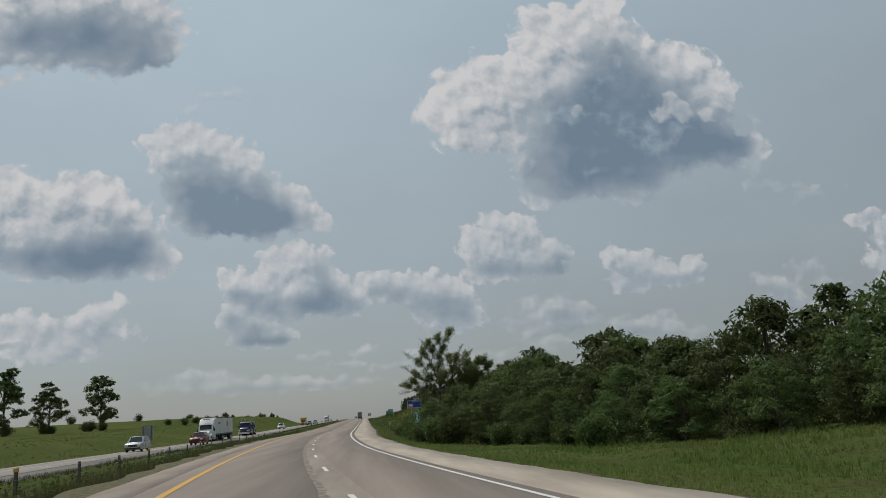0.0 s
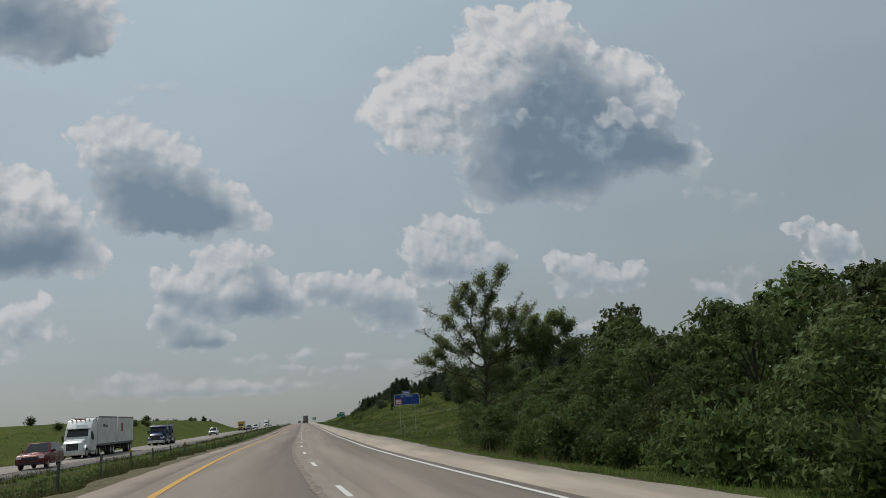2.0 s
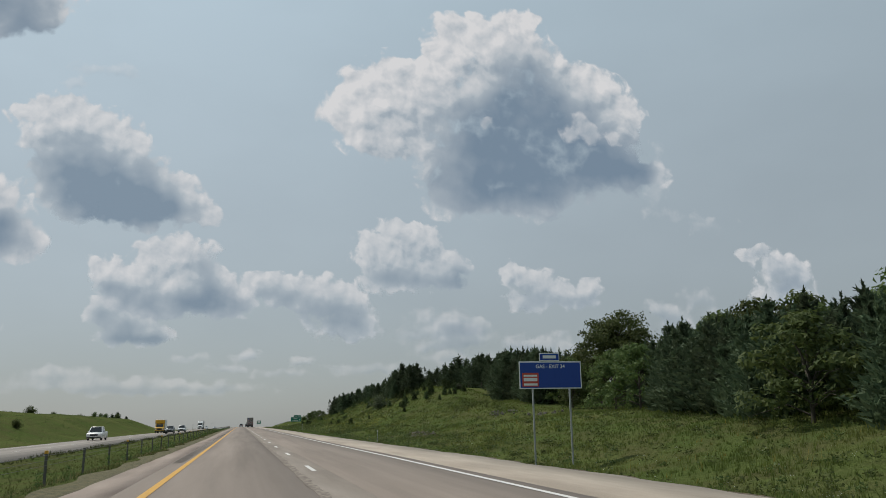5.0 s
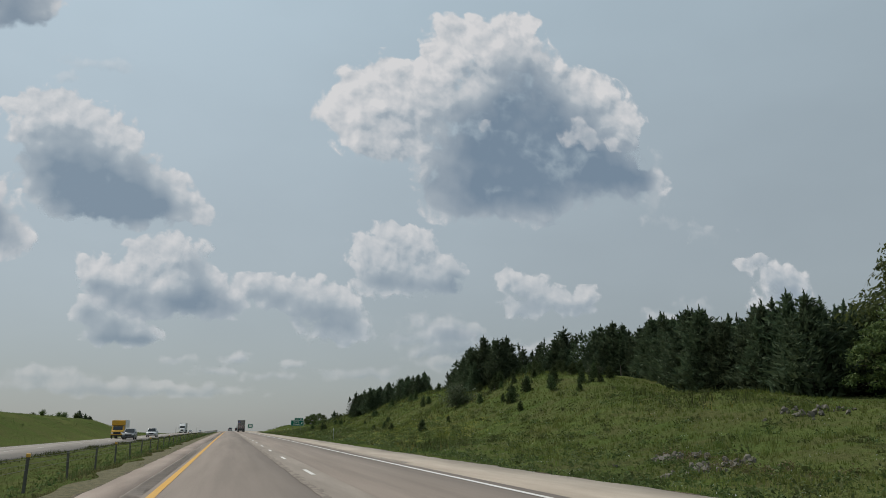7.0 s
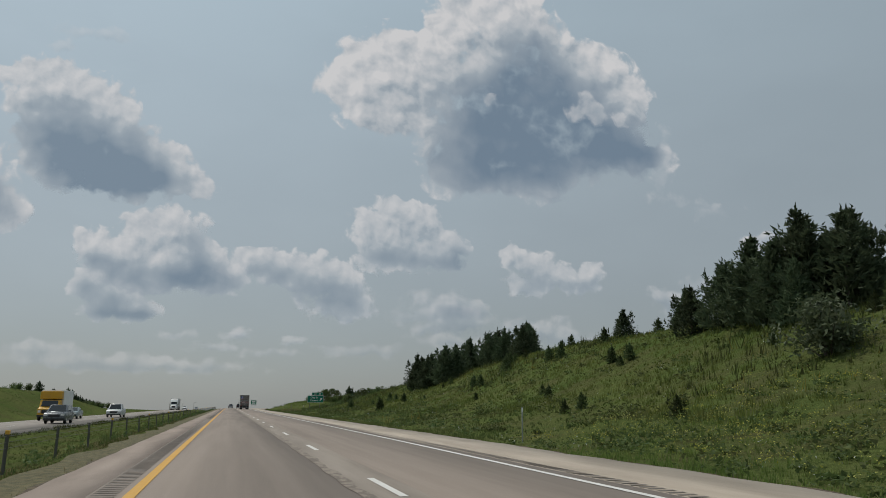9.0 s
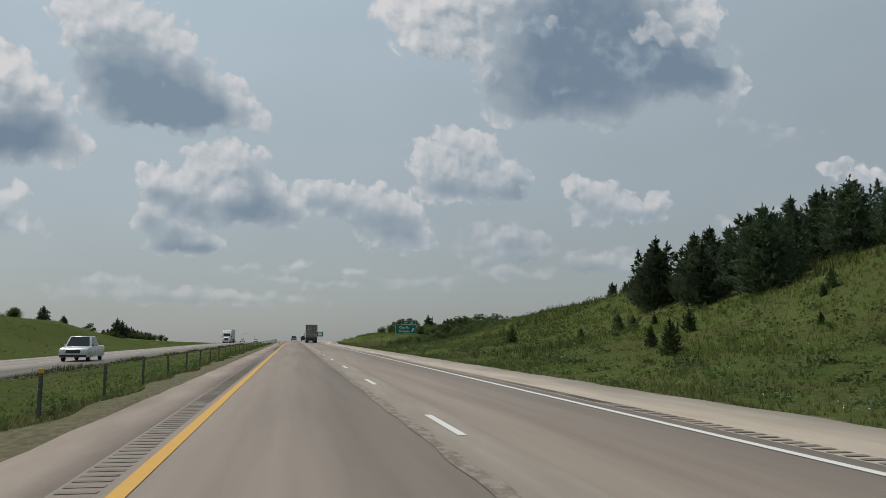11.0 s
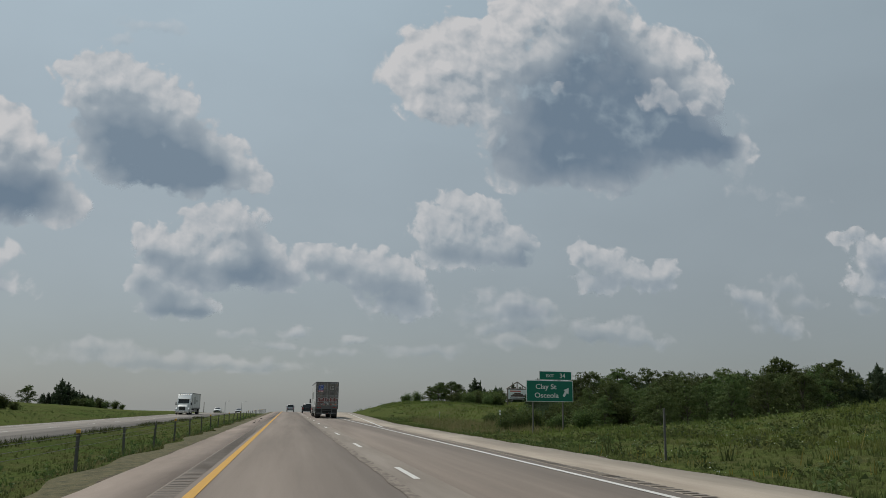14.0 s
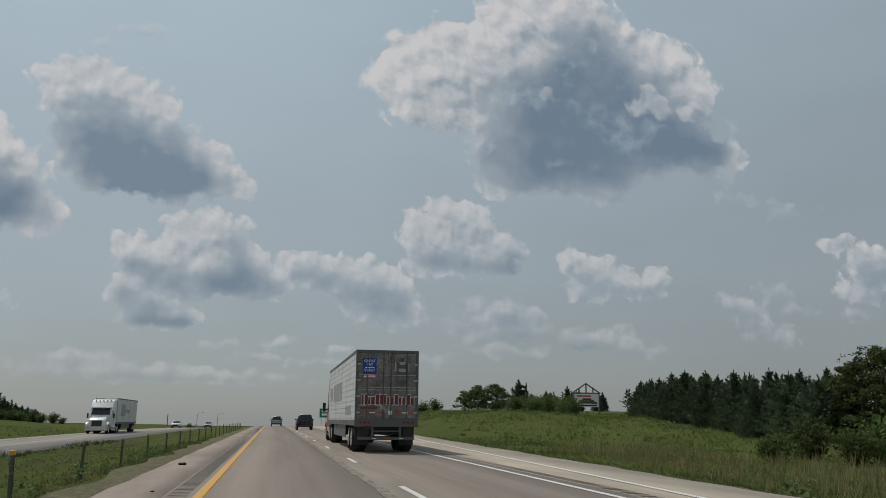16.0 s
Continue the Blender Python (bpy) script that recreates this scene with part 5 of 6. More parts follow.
for h in (.64, .79, .94):
    bm = bmesh.new()
    for a, b in zip(post_at, post_at[1:]):
        rod(bm, (a[0] + .03, a[1], a[2] + h), (b[0] + .03, b[1], b[2] + h), .006, n=4)
    part("cable", bm, M_DARKSTEEL, barrier)


def lamp_mast(x, y, h, arm):
    top = tagged(new("street_lamp"), "tall grey street lamp with a single arm", "street lamp", "street lamps")
    put(top, x, y, hz(x, y))
    bm = rod(bmesh.new(), (0, 0, -.3), (0, 0, h), .13, .07, 10)
    part("pole", bm, M_STEEL, top)
    part("arm", rod(bmesh.new(), (0, 0, h - .1), (arm, 0, h + .5), .05, .04, 8), M_STEEL, top)
    part("lamp_head", boxes((arm - .1, arm + .7, -.15, .15, h + .42, h + .56), bevel=.04), M_STEEL, top)


lamp_mast(-28, 830, 6.5, 1.8), lamp_mast(-22, 860, 7, 1.8)
pole = tagged(new("utility_pole"), "plain wooden utility pole beside the far lanes", "utility pole")
put(pole, -31, 760, hz(-31, 760))
part("pole", rod(bmesh.new(), (0, 0, -.3), (0, 0, 4.6), .14, .1, 10), M_WOOD, pole)

# scraps on the shoulder
for i, (x, y, s) in enumerate(((-1.2, 491.2, .055), (-.95, 494, .04), (-1.35, 497.5, .05), (-1.25, 489, .035), (-1.3, 512, .09), (-1.1, 500.5, .035), (-.9, 503, .03))):
    bm = bmesh.new()
    bmesh.ops.create_icosphere(bm, subdivisions=2, radius=s)
    rr = random.Random(i)
    for v in bm.verts:
        v.co = Vector((v.co.x * 1.3, v.co.y, v.co.z * .45)) * rr.uniform(.6, 1.25)
    scrap = part("tyre_scrap", bm, M_TYRE, None)
    tagged(scrap, "torn scrap of dark rubber on the shoulder", "debris", "scraps")
    put(scrap, x, y, float(lane_z(x, np.array([y]))[0]) + s * .3)


# ---- trees and shrubs ----
def tubes(paths, most=6):
    """Tapered tubes along paths of (point, radius): vertices and faces."""
    vs, fs, base = [], [], 0
    for path in paths:
        sides = most if path[0][1] > .05 else 3
        if sides == 3 and len(path) > 3:
            path = path[::2] + path[-1:]
        n = len(path)
        for i, (p, r) in enumerate(path):
            d = (path[min(i + 1, n - 1)][0] - path[max(i - 1, 0)][0]).normalized()
            u = d.orthogonal().normalized()
            w = d.cross(u)
            for k in range(sides):
                a = 2 * math.pi * k / sides
                vs.append(p + (u * math.cos(a) + w * math.sin(a)) * r)
        for i in range(n - 1):
            for k in range(sides):
                a, b = base + i * sides + k, base + i * sides + (k + 1) % sides
                fs.append((a, b, b + sides, a + sides))
        base += n * sides
    return np.array(vs), np.array(fs)


def leaf_quads(rng, centres, size, flat=0.0, up=0.0):
    """Small pointed leaves, each a three-cornered blade, turned at random."""
    n = len(centres)
    d = rng.normal(size=(n, 3))
    d[:, 2] = d[:, 2] * (1 - 2 * flat) + up
    d /= np.linalg.norm(d, axis=1)[:, None]
    e = rng.normal(size=(n, 3))
    e[:, 2] *= 1 - flat
    e -= (e * d).sum(1)[:, None] * d
    e /= np.linalg.norm(e, axis=1)[:, None] + 1e-9
    s = size * rng.uniform(0.6, 1.35, n)[:, None]
    w = s * rng.uniform(0.38, 0.62, n)[:, None]
    v = np.stack([centres - d * s * .5 + e * w * .6, centres - d * s * .5 - e * w * .6, centres + d * s * .6], 1)
    return v.reshape(-1, 3), np.arange(3 * n).reshape(-1, 3)


def turned_leaves(rng, c, out, size, loose=0.75, narrow=0.55):
    """Small pointed leaves at c whose faces look roughly along out."""
    n = out + rng.normal(size=c.shape) * loose
    n /= np.linalg.norm(n, axis=1)[:, None] + 1e-9
    d = np.cross(n, rng.normal(size=c.shape))
    d /= np.linalg.norm(d, axis=1)[:, None] + 1e-9
    e = np.cross(n, d)
    s = size * rng.uniform(.65, 1.3, (len(c), 1))
    w = s * narrow * rng.uniform(.75, 1.2, (len(c), 1))
    v = np.stack([c - d * s * .5 + e * w * .6, c - d * s * .5 - e * w * .6, c + d * s * .6], 1)
    return v.reshape(-1, 3), np.arange(3 * len(c)).reshape(-1, 3)


def broad_tree(name, seed, h, width, leaves, leaf, label, material, low=.10, lobes=12, clumps=17, tuft=.36):
    """A broadleaf tree: limbs that carry rounded boughs, each bough made of leaf clumps with gaps between them."""
    rng = np.random.default_rng(seed)
    top = tagged(new(name), label, "tree")
    R = width / 2
    boughs = [(np.array([0, 0, .60 * h]), .60 * R, .30 * h)]
    for k in range(lobes):
        t, a = (k + .5) / lobes, 2.4 * k + rng.uniform(-.5, .5)
        reach = R * (.70 - .55 * max(0.0, t - .5) / .5) * rng.uniform(.7, 1.08)
        r = R * rng.uniform(.28, .46) * (1.05 - .3 * t)
        boughs.append((np.array([math.cos(a) * reach, math.sin(a) * reach, h * (low + .10 + (.80 - low) * t) + rng.normal() * .03 * h]), r, r * rng.uniform(.62, .85)))
    centre, home, radius = [], [], []
    for c, r, rz in boughs:
        for _ in range(clumps):
            d = rng.normal(size=3)
            d[2] = abs(d[2]) - .32
            d /= np.linalg.norm(d)
            centre.append(c + d * np.array([r, r, rz]) * rng.uniform(.62, 1.12))
            home.append(c)
            radius.append(r * tuft * rng.uniform(.7, 1.3))
    centre, home, radius = np.array(centre), np.array(home), np.array(radius)
    pick = rng.integers(0, len(centre), leaves)
    way = rng.normal(size=(leaves, 3))
    way /= np.linalg.norm(way, axis=1)[:, None]
    c = centre[pick] + way * radius[pick, None] * np.array([1.15, 1.15, .62]) * rng.random((leaves, 1)) ** .5
    out = c - home[pick]
    out /= np.linalg.norm(out, axis=1)[:, None] + 1e-9
    out = out + .6 * way + np.array([0, 0, .45])
    keep = c[:, 2] > .08
    c, out = c[keep], out[keep]
    k = h / c[:, 2].max()
    c[:, 2] *= k
    r0 = .014 * h + .05
    fork = Vector((0, 0, h * (low + .12)))
    paths = [[(Vector((0, 0, -.25)), r0 * 1.25), (fork * .5, r0), (fork, r0 * .85), (Vector((0, 0, h * .72)), r0 * .3)]]
    for q, r, _ in boughs[1:]:
        q = Vector((q[0], q[1], q[2] * k))
        s0 = Vector((0, 0, max(h * .06, min(q.z * .62, h * .6))))
        m = s0.lerp(q, .5) + Vector((0, 0, .05 * h)) + Vector(rng.normal(size=3)) * .02 * h
        paths.append([(s0, r0 * .45), (m, r0 * .3), (q, r0 * .14), (q + (q - m) * .6, .01)])
    v, f = tubes(paths, 5)
    trunk = new("trunk", np_mesh("trunk", v, f, [M_BARK], True))
    trunk.parent = top
    lv, lf = turned_leaves(rng, c, out, leaf)
    crown = new("crown", np_mesh("crown", lv, lf, [material]))
    crown.parent = top
    return top


def cedar(name, seed, h, width, needles, label, leaf=.17, spires=5, material=M_CEDAR):
    """A dark juniper: a dense ragged cone of upswept sprays, with thin leading tips of several heights."""
    rng = np.random.default_rng(seed)
    top = tagged(new(name), label, "tree")
    paths = [[(Vector((0, 0, -.2)), .02 * h + .03), (Vector((.02, 0, h * .5)), .012 * h + .02), (Vector((0, .02, h * .97)), .008)]]
    heads = [(0.0, 0.0, h, width)]
    for k in range(spires):
        a, r = 2.4 * k + rng.uniform(-.6, .6), width * rng.uniform(.14, .34)
        heads.append((r * math.cos(a), r * math.sin(a), h * rng.uniform(.62, .93), width * rng.uniform(.42, .62)))
    weight = np.array([w * hh for _, _, hh, w in heads])
    per = 16
    count = np.maximum(6, (needles * .72 / per * weight / weight.sum()).astype(int))
    cs, ds, ss = [], [], []
    for (x0, y0, hh, w), n in zip(heads, count):
        t = rng.random(n) ** .85
        a = rng.uniform(0, 2 * math.pi, n)
        r = (w * .5 * (1 - t) ** .50 * np.minimum(1.0, .86 + 1.4 * t) * (.86 + .16 * np.sin(5 * a + 9 * t + seed)) * (1 - .42 * np.clip((t - .55) / .45, 0, 1) ** 1.3)) * rng.uniform(.72, 1.12, n) + .10
        a0 = np.stack([np.full(n, x0), np.full(n, y0), hh * (.02 + .95 * t)], 1)
        d = np.stack([np.cos(a), np.sin(a), rng.uniform(.12, .55, n) + .5 * t ** 3], 1)
        d /= np.linalg.norm(d, axis=1)[:, None]
        u = rng.random((n, per, 1)) ** .55
        p = a0[:, None] + d[:, None] * r[:, None, None] * u + rng.normal(size=(n, per, 3)) * (.05 + .07 * r[:, None, None] * (1.15 - u))
        cs.append(p.reshape(-1, 3))
        ds.append(np.repeat(d, per, 0) + rng.normal(size=(n * per, 3)) * .42 + [0, 0, .18])
        ss.append(np.full(n * per, 1.0))
        m = 26                  # the leader, with short bare-looking side shoots
        q = rng.random(m)
        cs.append(np.stack([x0 + rng.normal(size=m) * .09 * (1 - q), y0 + rng.normal(size=m) * .09 * (1 - q), hh * (.86 + .20 * q)], 1))
        ds.append(np.tile([0, 0, 1.0], (m, 1)) + rng.normal(size=(m, 3)) * .45)
        ss.append(np.full(m, .9))
    n = int(needles * .28)      # the dense inside
    t, a = rng.random(n) ** 1.1, rng.uniform(0, 2 * math.pi, n)
    r = width * .44 * (1 - t) ** .8 * np.minimum(1.0, .7 + 1.6 * t) * np.sqrt(rng.random(n))
    cs.append(np.stack([r * np.cos(a), r * np.sin(a), h * .88 * t], 1))
    ds.append(np.stack([np.cos(a), np.sin(a), np.full(n, .7)], 1) + rng.normal(size=(n, 3)) * .5)
    ss.append(np.full(n, 1.9))
    c, d, s = np.concatenate(cs), np.concatenate(ds), np.concatenate(ss)
    keep = c[:, 2] > .04
    c, d, s = c[keep], d[keep], s[keep]
    d /= np.linalg.norm(d, axis=1)[:, None]
    e = np.cross(d, rng.normal(size=d.shape))
    e /= np.linalg.norm(e, axis=1)[:, None]
    s = (s * leaf * rng.uniform(.7, 1.4, len(c)))[:, None]
    q = np.stack([c - d * s * .5 - e * s * .24, c - d * s * .5 + e * s * .24, c + d * s * .75], 1).reshape(-1, 3)
    v, f = tubes(paths, 4)
    trunk = new("trunk", np_mesh("trunk", v, f, [M_BARK], True))
    trunk.parent = top
    crown = new("crown", np_mesh("crown", q, np.arange(len(q)).reshape(-1, 3), [material]))
    crown.parent = top
    return top


def shrub(name, seed, h, width, leaves, leaf, label, material):
    rng = np.random.default_rng(seed)
    top = tagged(new(name), label, "shrub")
    stems, tips = [], []
    for i in range(16):
        a, t = rng.uniform(0, 2 * math.pi), rng.uniform(.1, .95)
        tip = np.array([math.cos(a) * width * .5 * t, math.sin(a) * width * .5 * t, h * (1.0 - .55 * t * t) * rng.uniform(.8, 1)])
        stems.append([(Vector((0.1 * math.cos(a), .1 * math.sin(a), -.1)), .03), (Vector(tip * .55), .02), (Vector(tip), .008)])
        for u in (.35, .55, .75, .95):
            tips.append(tip * u)
    tips = np.array(tips)
    c = tips[rng.integers(0, len(tips), leaves)] + np.clip(rng.normal(size=(leaves, 3)), -1.7, 1.7) * np.array([width * .11, width * .11, h * .12])
    c = c[c[:, 2] > .04]
    v, f = tubes(stems, 5)
    ob = new("stems", np_mesh("stems", v, f, [M_BARK], True))
    ob.parent = top
    lv, lf = leaf_quads(rng, c, leaf)
    ob = new("leaves", np_mesh("leaves", lv, lf, [material]))
    ob.parent = top
    return top


def stand(ob, x, y, turn=0.0, size=1.0, sink=0.05, group=""):
    ob.matrix_basis = pose(x, y, hz(x, y) - sink, 0, 0, turn) @ Matrix.Diagonal((size, size, size, 1))
    return tagged(ob, group=group)


def plant(kinds, used, x, y, rnd, size, group, sink=.05):
    """Stands the first unused kind itself, and copies after that."""
    i = rnd.randrange(len(kinds))
    ob = kinds[i]
    m = pose(x, y, hz(x, y) - sink, 0, 0, rnd.uniform(0, 360))
    if i not in used:
        used.add(i)
    else:
        ob = copy_thing(ob, m)
    ob.matrix_basis = m
    ob.scale = (size * rnd.uniform(.9, 1.12),) * 2 + (size,)
    return tagged(ob, group=group)


# the woods beside the bend
WOOD_LABEL = "leafy green broadleaf tree in the dense wood edge"
oaks = [broad_tree("tree", 11 + k, 8.0, 7.8 + .5 * (k % 3), 6300, .27, WOOD_LABEL, M_LEAF, -.04, 18, 14, .40) for k in range(5)]
far_oaks = [broad_tree("tree", 31 + k, 8.0, 7.8 + .6 * k, 3900, .375, "rounded broadleaf tree on the grassy rise", M_LEAF, -.02, 16, 14, .42) for k in range(3)]
fused = set()
used, rnd = set(), random.Random(3)


def wood_front(y):
    """Lateral distance of the wood's edge."""
    return float(np.interp(y, [-40, 20, 37, 54, 70, 110, 120, 129, 145, 150, 160], [34, 33, 28, 19, 13.4, 13.3, 14.8, 16.8, 20.4, 22, 28]))


for row, (back, size, gap) in enumerate(((1.8, .46, 3.9), (6.0, .66, 4.8), (11.5, .88, 6.0), (18, 1.08, 8.0))):
    y = 22.0 + row * 1.7
    while y < 150:
        x = float(road_x(np.array([y]))[0]) + wood_front(y) + back + rnd.uniform(-1, 1)
        tall = float(np.interp(y, [22, 40, 55, 66, 80, 100, 118, 150], [.96, .95, .94, .88, .93, .94, .86, .9 if row < 2 else 1.2]))
        if row < 2 and 96 < y < 126:
            tall *= .92
        if not (row == 2 and y > 128):
            plant(oaks if row < 2 else far_oaks, used if row < 2 else fused, x, y, rnd, size * tall * rnd.uniform(.72, 1.18), "wood edge")
        y += gap * rnd.uniform(.8, 1.2) * (.72 if y < 60 else 1.0)

# the half-bare old tree that leans over the verge
def spreading_tree(name, seed, limbs, leaves, leaf, label):
    """An old tree with a low fork: guided limbs, with boughs and twigs growing from them."""
    rng = np.random.default_rng(seed)
    paths, tips = [], []

    def twig(p, d, length, r, level, bare):
        pts = [(Vector(p), r)]
        for i in range(4):
            d = d + rng.normal(size=3) * .22 + np.array([0, 0, .07])
            d /= np.linalg.norm(d)
            p = p + d * length / 4
            pts.append((Vector(p), max(r * (1 - (i + 1) / 4.4), .007)))
            if level < 2:
                for _ in range(2):
                    e = d * .7 + rng.normal(size=3) * .6 + np.array([0, 0, .12])
                    twig(p, e / np.linalg.norm(e), length * rng.uniform(.35, .6), r * .5, level + 1, bare)
            if level and rng.random() > bare:
                tips.append(p.copy())
        paths.append(pts)

    for start, end, r, bow, bare in limbs:
        s, e = np.array(start, float), np.array(end, float)
        n, pts, size = 11, [], np.linalg.norm(e - s)
        wob = rng.normal(size=3) * .04 * size
        for i in range(n + 1):
            u = i / n
            p = s + (e - s) * u + np.array([0, 0, bow * size * math.sin(math.pi * u)]) + wob * math.sin(2 * math.pi * u) + rng.normal(size=3) * .05
            pts.append((Vector(p), r * (1 - .88 * u) + .01))
            if u > .3:
                d = (e - s) / size
                for _ in range(2 if u > .5 else 1):
                    q = d * .75 + rng.normal(size=3) * .65
                    q /= np.linalg.norm(q)
                    twig(p, q, min(2.9, .32 * size) * (1.25 - .6 * u) * rng.uniform(.6, 1.2), (r * (1 - .88 * u) + .01) * .42, 1, bare + (.35 if bare > .3 and u > .7 else 0))
        paths.append(pts)
    top = tagged(new(name), label, "tree")
    v, f = tubes(paths)
    trunk = new("trunk", np_mesh("trunk", v, f, [M_BARK], True))
    trunk.parent = top
    tips = np.array(tips)
    c = tips[rng.integers(0, len(tips), leaves)] + np.clip(rng.normal(size=(leaves, 3)), -1.6, 1.6) * np.array([.28, .28, .22])
    out = rng.normal(size=c.shape) * .6 + np.array([0, 0, .7])
    lv, lf = turned_leaves(rng, c, out, leaf, .6, .75)
    crown = new("crown", np_mesh("crown", lv, lf, [M_LEAF_OLD]))
    crown.parent = top
    return top


def raised(limbs, z):
    return [((a[0], a[1], a[2] + z), (b[0], b[1], b[2] + z), r, bow, bare) for a, b, r, bow, bare in limbs]


STEM = [
    ((-0.0, 0.0, -1.52), (0.54, 0.0, 5.1), 0.36, 0, 0.15), ((0.54, 0.0, 5.01), (0.44, -0.1, 8.29), 0.27, 0, 0.15), ((0.44, -0.1, 8.2), (0.62, -0.2, 11.39), 0.19, 0, 0.2),
    ((0.62, -0.2, 11.3), (1.52, -0.3, 13.33), 0.12, 0, 0.2), ((1.52, -0.3, 13.24), (2.88, -0.4, 15.98), 0.07, 0.02, 0.2), ((1.07, -0.2, 12.01), (0.73, 0.2, 15.21), 0.07, 0.02, 0.3)]
RIGHT_STEM = [
    ((0.73, 0.1, 5.9), (2.65, 0.3, 7.23), 0.2, -0.03, 0.2), ((2.65, 0.3, 7.14), (3.01, 0.3, 9.45), 0.16, 0, 0.15), ((3.01, 0.3, 9.36), (3.91, 0.2, 11.66), 0.1, 0, 0.15),
    ((3.82, 0.2, 11.4), (4.9, 0.0, 13.34), 0.045, 0.02, 0.98), ((2.83, 0.3, 7.76), (5.95, 0.8, 11.32), 0.11, 0.03, 0.1), ((2.92, 0.3, 7.23), (6.33, -0.4, 9.17), 0.11, 0.03, 0.1),
    ((2.92, 0.3, 8.65), (2.34, 1.4, 11.52), 0.08, 0.03, 0.1), ((3.01, 0.3, 7.05), (5.49, 0.6, 7.41), 0.09, 0.04, 0.1)]
HIGH_BOUGHS = [
    ((0.45, 0.0, 6.78), (-1.66, 1.25, 9.05), 0.15, -0.04, 0.35), ((-1.59, 1.21, 8.95), (-2.91, 2.09, 11.36), 0.09, -0.02, 0.2), ((-2.76, 2.01, 11.06), (-5.13, 3.52, 12.66), 0.05, 0.02, 0.93),
    ((-2.24, 1.7, 10.24), (-2.46, 1.73, 13.14), 0.05, 0.03, 0.95), ((0.45, 0.0, 7.4), (-0.97, 0.31, 10.12), 0.14, -0.03, 0.3), ((-0.9, 0.27, 10.02), (-2.04, 0.87, 12.86), 0.09, -0.02, 0.25),
    ((-1.97, 0.82, 12.66), (-2.33, 0.94, 14.76), 0.045, 0.02, 0.93), ((-1.82, 0.74, 12.17), (-1.03, 0.46, 14.38), 0.06, 0.02, 0.2), ((-0.76, 0.18, 10.0), (-0.2, 0.33, 13.3), 0.08, 0.02, 0.2)]
SIDE_BOUGHS = [
    ((0.36, 0.0, 5.9), (-2.23, 1.9, 7.75), 0.14, -0.03, 0.25), ((-2.16, 1.86, 7.65), (-3.84, 2.92, 9.05), 0.08, -0.02, 0.3), ((-3.68, 2.83, 8.94), (-5.97, 3.86, 10.36), 0.045, 0.02, 0.96),
    ((0.27, 0.0, 4.13), (-3.39, 1.66, 5.98), 0.13, 0.02, 0.1), ((-3.23, 1.57, 5.88), (-5.71, 2.82, 7.12), 0.07, -0.03, 0.2), ((-2.85, 1.35, 5.76), (-4.16, 2.29, 7.85), 0.06, 0.02, 0.15),
    ((-3.62, 1.79, 5.91), (-6.15, 3.3, 5.49), 0.04, 0.02, 0.97), ((0.55, 0.1, 5.81), (1.25, 3.4, 9.42), 0.11, 0.04, 0.1), ((0.54, -0.1, 5.45), (1.09, -3.0, 8.41), 0.11, 0.04, 0.1)]
LOW_BOUGHS = [
    ((0.18, 0.0, 1.93), (-2.42, 0.49, 3.6), 0.11, 0.02, 0.05), ((0.18, 0.0, 2.09), (3.57, -1.0, 3.5), 0.11, 0.03, 0.05), ((0.27, 0.0, 2.8), (-1.74, 3.54, 5.06), 0.11, 0.03, 0.05),
    ((0.27, 0.0, 3.33), (3.58, 2.4, 5.48), 0.11, 0.05, 0.05), ((0.09, 0.0, 0.66), (-2.29, -0.2, 1.58), 0.1, 0.02, 0.05), ((0.09, 0.0, 0.84), (2.96, -2.0, 1.47), 0.1, 0.02, 0.05),
    ((0.27, 0.0, 3.68), (2.46, -1.4, 5.26), 0.1, 0.04, 0.05)]
old = spreading_tree("old_tree", 42, raised(STEM + RIGHT_STEM + HIGH_BOUGHS + SIDE_BOUGHS + LOW_BOUGHS, 1.4), 36000, .17, "tall half-bare old tree with thin yellowing leaves")
stand(old, 21.55, 138.5, 0, .955)
second = spreading_tree("old_tree", 43, raised([
    ((0, 0, -1.4), (.2, 0, 4.9), .26, 0, .3), ((.2, 0, 4.8), (.2, 0, 6.6), .20, 0, .3), ((.2, 0, 6.3), (-.6, .2, 8.0), .13, 0, .15), ((-.6, .2, 7.9), (-.3, .1, 10.4), .08, 0, .1), ((.2, 0, 6.5), (1.0, -.2, 9.2), .12, 0, .1), ((1.0, -.2, 9.1), (1.6, -.3, 10.8), .07, 0, .1), ((.9, -.2, 8.4), (2.8, .3, 10.7), .07, .02, .1),
    ((.3, 0, 5.9), (1.9, .4, 8.2), .10, .02, .1), ((1.8, .4, 8.1), (3.7, .3, 9.7), .06, .02, .1), ((.2, 0, 6.4), (-2.2, -.3, 9.0), .08, .03, .1), ((.3, 0, 5.6), (4.1, -.2, 7.5), .08, .04, .1), ((.1, 0, 6.6), (.3, 2.4, 9.8), .08, .03, .1), ((.1, 0, 6.2), (.3, -2.2, 9.2), .08, .03, .1)], 1.0),
    17000, .19, "slender open-crowned tree at the edge of the wood")
stand(second, 27.0, 136.5, 0, .95)

